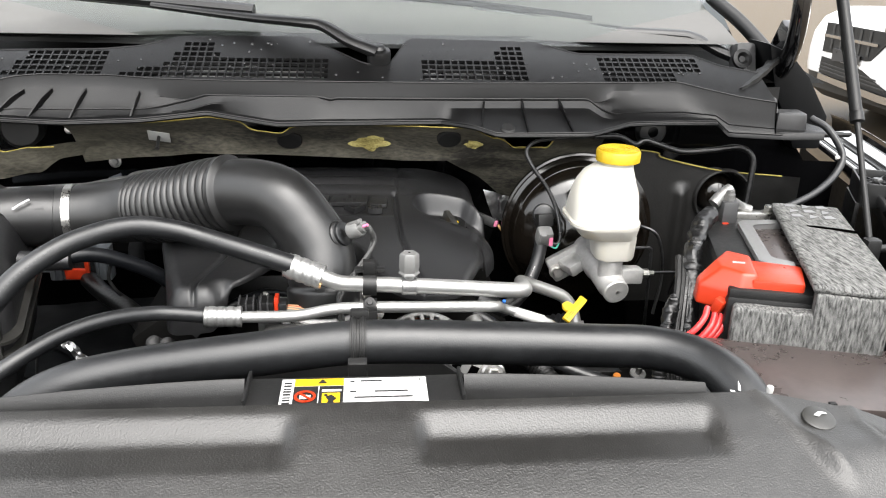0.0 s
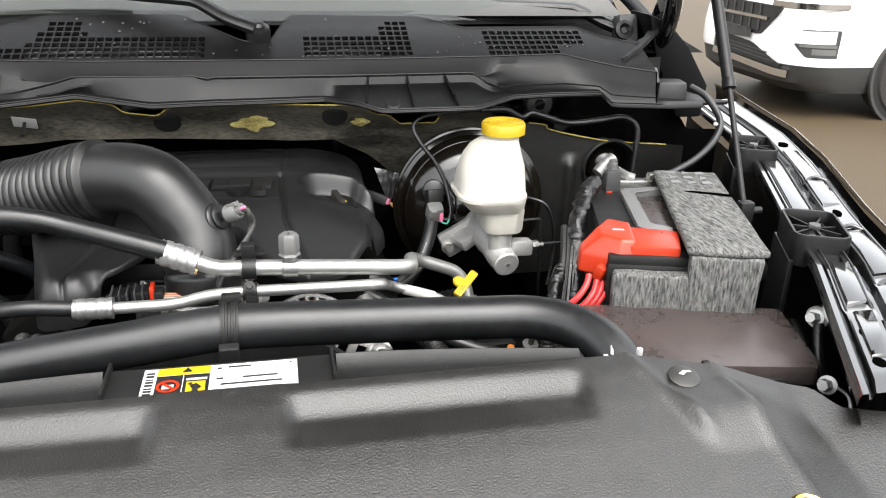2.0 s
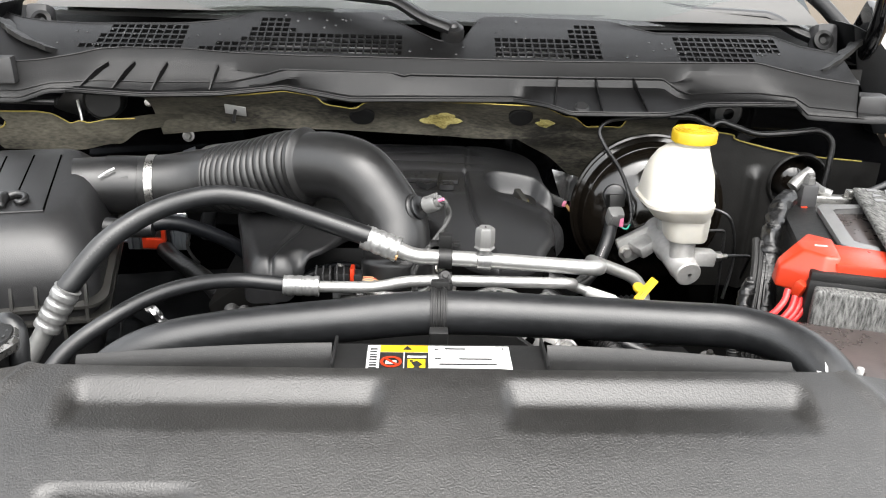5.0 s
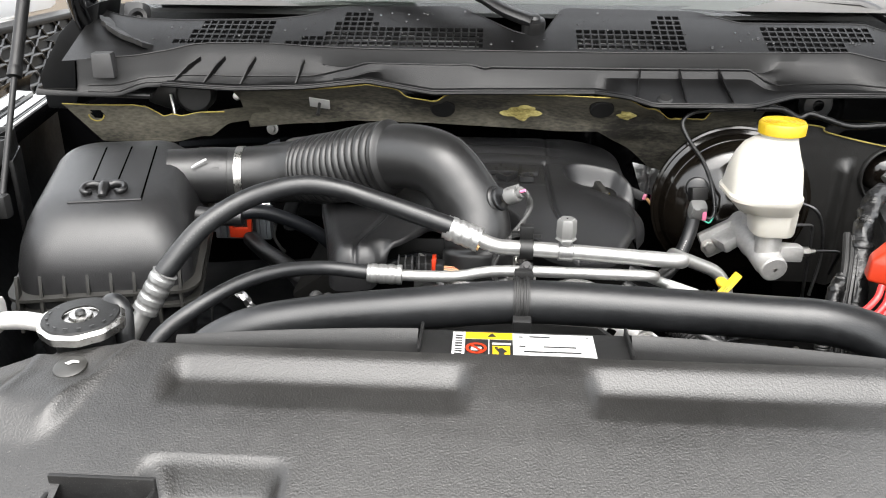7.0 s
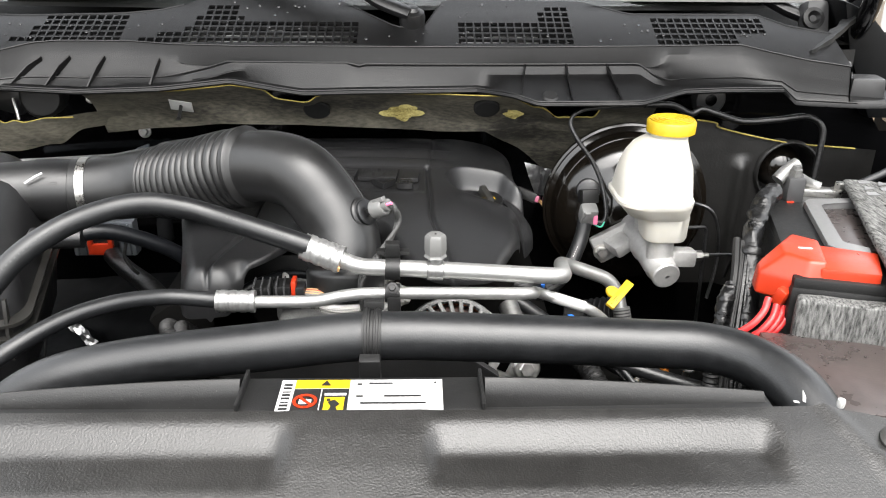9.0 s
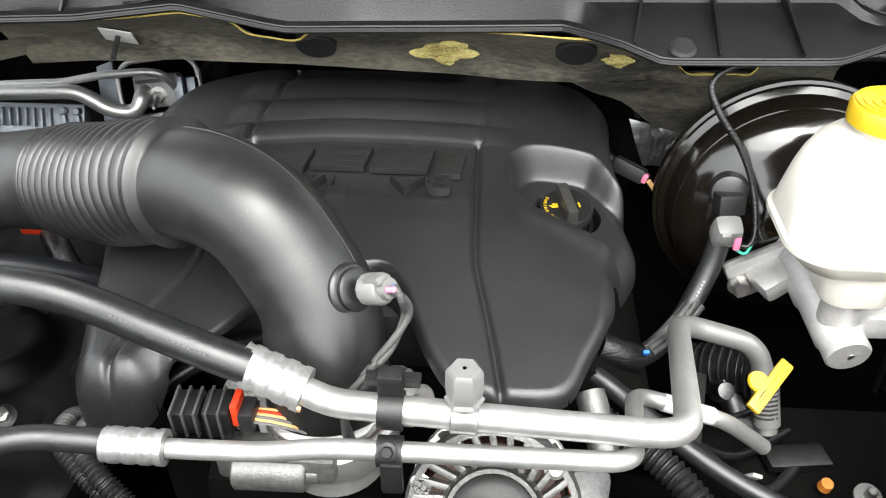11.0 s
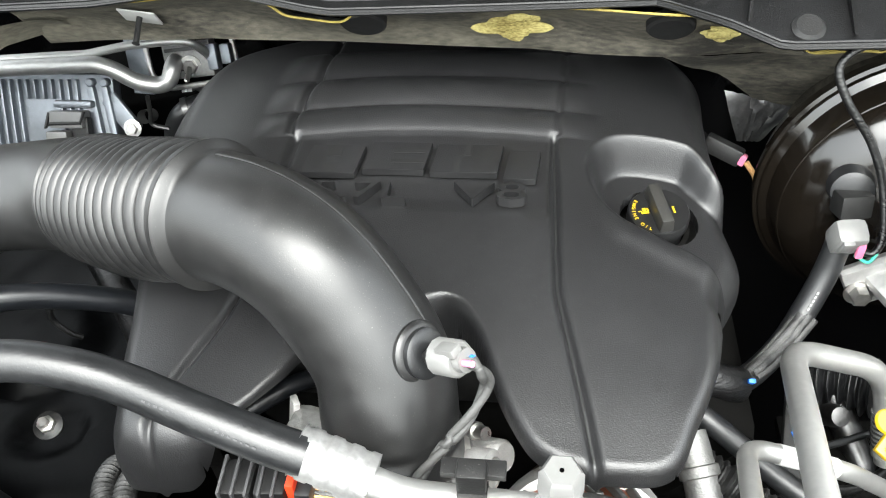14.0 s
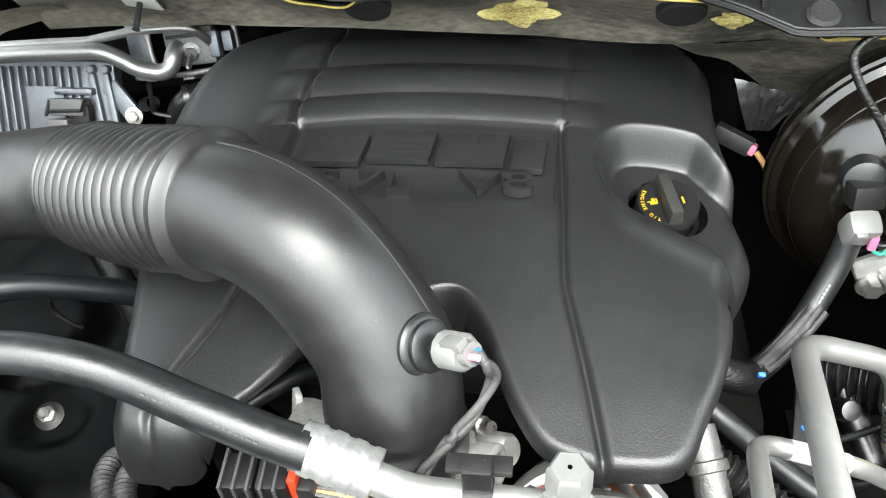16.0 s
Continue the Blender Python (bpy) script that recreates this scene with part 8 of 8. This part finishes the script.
part("wire", tube([(-0.378, 1.0, 0.93), (-0.377, 1.0, 0.946), (-0.372, 1.0, 0.969), (-0.360, 1.0, 0.986), (-0.343, 1.0, 0.992), (-0.331, 1.0, 0.988)], 0.0016, 8), STEEL, loop)
part("foil_end", tube([(-0.336, 1.0, 0.990), (-0.322, 0.998, 0.976), (-0.311, 0.996, 0.962)], lambda q, a: 0.005 + 0.002 * math.cos(3 * a + 9 * q), 10), FOIL, loop, "crumpled foil end of the wire")
conn = thing("coil_connector", (0.30, 1.45, 0.98), "dark grey coil connector with a pink lock beside the cover", "connector")
part("shell", box((0.298, 1.46, 1.000), (0.042, 0.020, 0.018), 0.003, pose(0, 0, 0, -20, 15, -25)), DULL, conn)
part("lock", box((0.316, 1.448, 0.996), (0.008, 0.012, 0.012), 0.002, pose(0, 0, 0, -20, 15, -25)), PINK, conn)
part("wire", tube([(0.320, 1.446, 0.994), (0.330, 1.438, 0.982), (0.332, 1.436, 0.972)], 0.003, 8), ORANGEW, conn)
part("wire", tube([(0.282, 1.468, 1.006), (0.268, 1.47, 1.016), (0.262, 1.48, 1.0)], 0.005, 8), TAPE, conn)

# ---- vehicles parked round about ----
def suv():
    """White SUV seen from its front corner: bumper, grille, lamps, wheels, glass."""
    c = thing("parked_suv", (5.7, 6.85, 0.0), "white SUV with a grey lower bumper parked beside the truck", "car")
    X0, Y0, Y1, R = 4.26, 5.90, 7.70, 0.36
    def ring(z, nose, side, r=R):
        x0, y0, y1 = X0 + nose, Y0 + side, Y1 - side
        out = []
        for cx, cy, a0 in ((x0 + r, y0 + r, 270), (x0 + r, y1 - r, 180)):
            for k in range(13):
                a = radians(a0 - 90 * k / 12)
                out.append((cx + r * math.cos(a), cy + r * math.sin(a), z))
        return out + [(X0 + 4.4, y1, z), (X0 + 4.4, y0, z)]
    def skin(s, z, out=0.0):
        """A place on the bumper: s metres from the front's middle round the corner to the side."""
        front = (Y1 - Y0) / 2 - R
        if s < front:
            return Vector((X0 - out, (Y0 + Y1) / 2 - s, z))
        a = (s - front) / R
        if a < math.pi / 2:
            return Vector((X0 + R - (R + out) * math.cos(a), Y0 + R - (R + out) * math.sin(a), z))
        return Vector((X0 + R + (s - front - R * math.pi / 2), Y0 - out, z))
    def patch(name, s0, s1, lo, hi, out, mat, label="", parent=None, depth=0.03):
        """A panel on the bumper between two stations; lo and hi give its lower and upper edges."""
        n = 16
        def place(i, j):
            s = lerp(s0, s1, i / n)
            z = lerp(lo(i / n), hi(i / n), (0, 0, 1, 1)[j])
            return skin(s, z, out if j in (1, 2) else out - depth)
        return part(name, sheet(n, 3, place), mat, parent or c, label)
    part("lower_trim", loft([ring(0.22, 0.16, 0.05), ring(0.30, 0.05, 0.02), ring(0.445, 0.02, 0.004)]), GREYTRIM, c, "grey lower bumper trim")
    part("body", loft([ring(0.447, 0.01, 0.0), ring(0.50, 0.0, -0.004), ring(0.66, 0.0, -0.006), ring(0.80, 0.02, -0.004), ring(0.93, 0.09, 0.01), ring(1.02, 0.25, 0.05)]), CARWHITE, c)
    patch("skid_plate", -0.4, 0.74, lambda u: 0.395 - 0.055 * u, lambda u: 0.445 - 0.045 * u, 0.010, CHROME, "silver skid plate")
    g = patch("lower_grille", -0.4, 0.66, lambda u: 0.452 - 0.030 * u, lambda u: 0.600 - 0.050 * u - 0.11 * max(0, u - 0.6) / 0.4, 0.004, INK, "black slatted lower grille")
    for k in range(3):
        patch("slat", -0.4, 0.60 - 0.06 * k, lambda u: 0.478 + 0.030 * k - 0.03 * u, lambda u: 0.488 + 0.030 * k - 0.03 * u, 0.010, GREYTRIM, "", g, 0.01)
    up = patch("grille", -0.4, 0.60, lambda u: 0.645 + 0.26 * max(0, u - 0.74) / 0.26, lambda u: 0.90, 0.006, INK, "black upper grille with a bright strip")
    patch("grille_strip", -0.4, 0.42, lambda u: 0.775, lambda u: 0.800, 0.016, CHROME, "bright strip", up, 0.012)
    for k in range(5):
        patch("grille_bar", -0.28 + 0.14 * k, -0.25 + 0.14 * k, lambda u: 0.68, lambda u: 0.89, 0.012, GREYTRIM, "", up, 0.01)
    holder = patch("plate", -0.2, 0.22, lambda u: 0.585 + 0.02 * u, lambda u: 0.695 - 0.02 * u, 0.024, POST, "dark blank plate holder")
    for y in (-0.14, 0.02, 0.16):
        patch("plate_bolt", y, y + 0.02, lambda u: 0.66, lambda u: 0.675, 0.028, INK, "", holder, 0.006)
    fog = patch("fog_lamp", 0.76, 1.11, lambda u: 0.615 - 0.095 * min(1, u / 0.28), lambda u: 0.628 + 0.004 * u, 0.006, GREYTRIM, "dark fog lamp surround")
    patch("fog_strip", 0.80, 1.09, lambda u: 0.602, lambda u: 0.622, 0.012, LGREY, "pale strip", fog, 0.01)
    patch("fog_lens", 0.90, 1.09, lambda u: 0.545, lambda u: 0.592, 0.010, LGREY, "fog lamp lens", fog, 0.01)
    patch("fog_edge", 1.075, 1.112, lambda u: 0.620, lambda u: 0.740, 0.008, GREYTRIM, "", fog)
    patch("fog_edge", 0.80, 1.10, lambda u: 0.735, lambda u: 0.741, 0.006, GREYTRIM, "", fog)
    patch("headlight", 0.45, 1.15, lambda u: 0.885 + 0.02 * u, lambda u: 0.945, 0.004, CHROME, "clear headlight")
    part("cabin", box((7.2, 6.80, 1.34), (2.8, 1.60, 0.66), 0.16, taper=(0.72, 0.82)), BOOSTER, c, "dark glazed cabin")
    part("roof", box((7.3, 6.80, 1.68), (2.0, 1.30, 0.05), 0.02), CARWHITE, c)
    for x in (5.40, 8.05):
        for y, s in ((6.00, 1), (7.60, -1)):
            t = part("wheel", lathe([(0.24, -0.12), (0.33, -0.12), (0.355, -0.10), (0.36, -0.08), (0.36, 0.08), (0.355, 0.10), (0.33, 0.125), (0.28, 0.13), (0.24, 0.12), (0.23, 0), (0.24, -0.12)], (x, y, 0.36), (0, -s, 0), 48), TYRE, c, "black rubber tyre")
            part("rim", lathe([(0, 0.05), (0.06, 0.06), (0.20, 0.05), (0.225, 0.10), (0.24, 0.10), (0.24, 0.0)], (x, y, 0.36), (0, -s, 0), 40), STEEL, t, "dark alloy rim")
            part("arch", lathe([(0.392, 0.10), (0.395, 0.118), (0.418, 0.118), (0.424, 0.110), (0.424, 0.09)], (x, y, 0.36), (0, -s, 0), 48), GREYTRIM, c, "grey wheel-arch trim")
            part("arch_liner", lathe([(0, 0.109), (0.395, 0.109), (0.395, 0.09)], (x, y, 0.36), (0, -s, 0), 40), INK, c)


suv()


def other_truck():
    """White vehicle with a black honeycomb grille on the other side."""
    c = thing("parked_truck", (-4.6, 3.4, 0.0), "white truck with a black honeycomb grille parked on the far side", "truck")
    turn = pose(0, 0, 0, 0, 0, 90)
    at = Matrix.Translation((-2.22, 3.40, 0)) @ turn
    part("body", box(at @ Vector((0, 2.4, 1.22)), (1.9, 4.7, 0.44), 0.12, turn), CARWHITE, c)
    part("lower_body", box(at @ Vector((0, 2.4, 0.62)), (1.85, 4.6, 0.70), 0.08, turn), CARWHITE, c)
    part("bumper", box(at @ Vector((0, -0.05, 0.42)), (1.9, 0.25, 0.24), 0.06, turn), CARWHITE, c)
    part("cab", box(at @ Vector((0, 3.2, 1.7)), (1.7, 2.4, 0.6), 0.15, turn, taper=(0.85, 0.75)), BOOSTER, c, "dark glazed cab")
    g = part("grille", box(at @ Vector((0, -0.01, 0.80)), (1.7, 0.10, 0.42), 0.03, turn), INK, c, "black grille")
    part("grille_frame", box(at @ Vector((0, -0.03, 1.005)), (1.74, 0.11, 0.03), 0.01, turn), DULL, g)
    face = at @ Matrix.Translation((0, -0.065, 0)) @ pose(0, 0, 0, 90, 0, 0)
    for i in range(11):
        for j in range(6):
            x, z = -0.80 + 0.155 * i + 0.0775 * (j % 2), 0.62 + 0.070 * j
            hexa = [(0.070, 0.0), (0.042, 0.030), (-0.042, 0.030), (-0.070, 0.0), (-0.042, -0.030), (0.042, -0.030), (0.070, 0.0)]
            part("grille_ring", sweep(bmesh.new(), [face @ Vector((x + a, z + b, 0)) for a, b in hexa], 0.009, 6), STEEL, g)
    for x in (-0.80, 0.80):
        for y in (0.85, 4.0):
            q = at @ Vector((x, y, 0.38))
            t = part("wheel", lathe([(0.24, -0.12), (0.36, -0.12), (0.38, -0.09), (0.38, 0.09), (0.36, 0.12), (0.24, 0.12), (0.23, 0), (0.24, -0.12)], q, (0, 1 if x > 0 else -1, 0), 40), TYRE, c, "black rubber tyre")
            part("rim", lathe([(0, 0.05), (0.06, 0.06), (0.20, 0.05), (0.235, 0.10), (0.24, 0.0)], q, (0, 1 if x > 0 else -1, 0), 32), GREYTRIM, t)


other_truck()
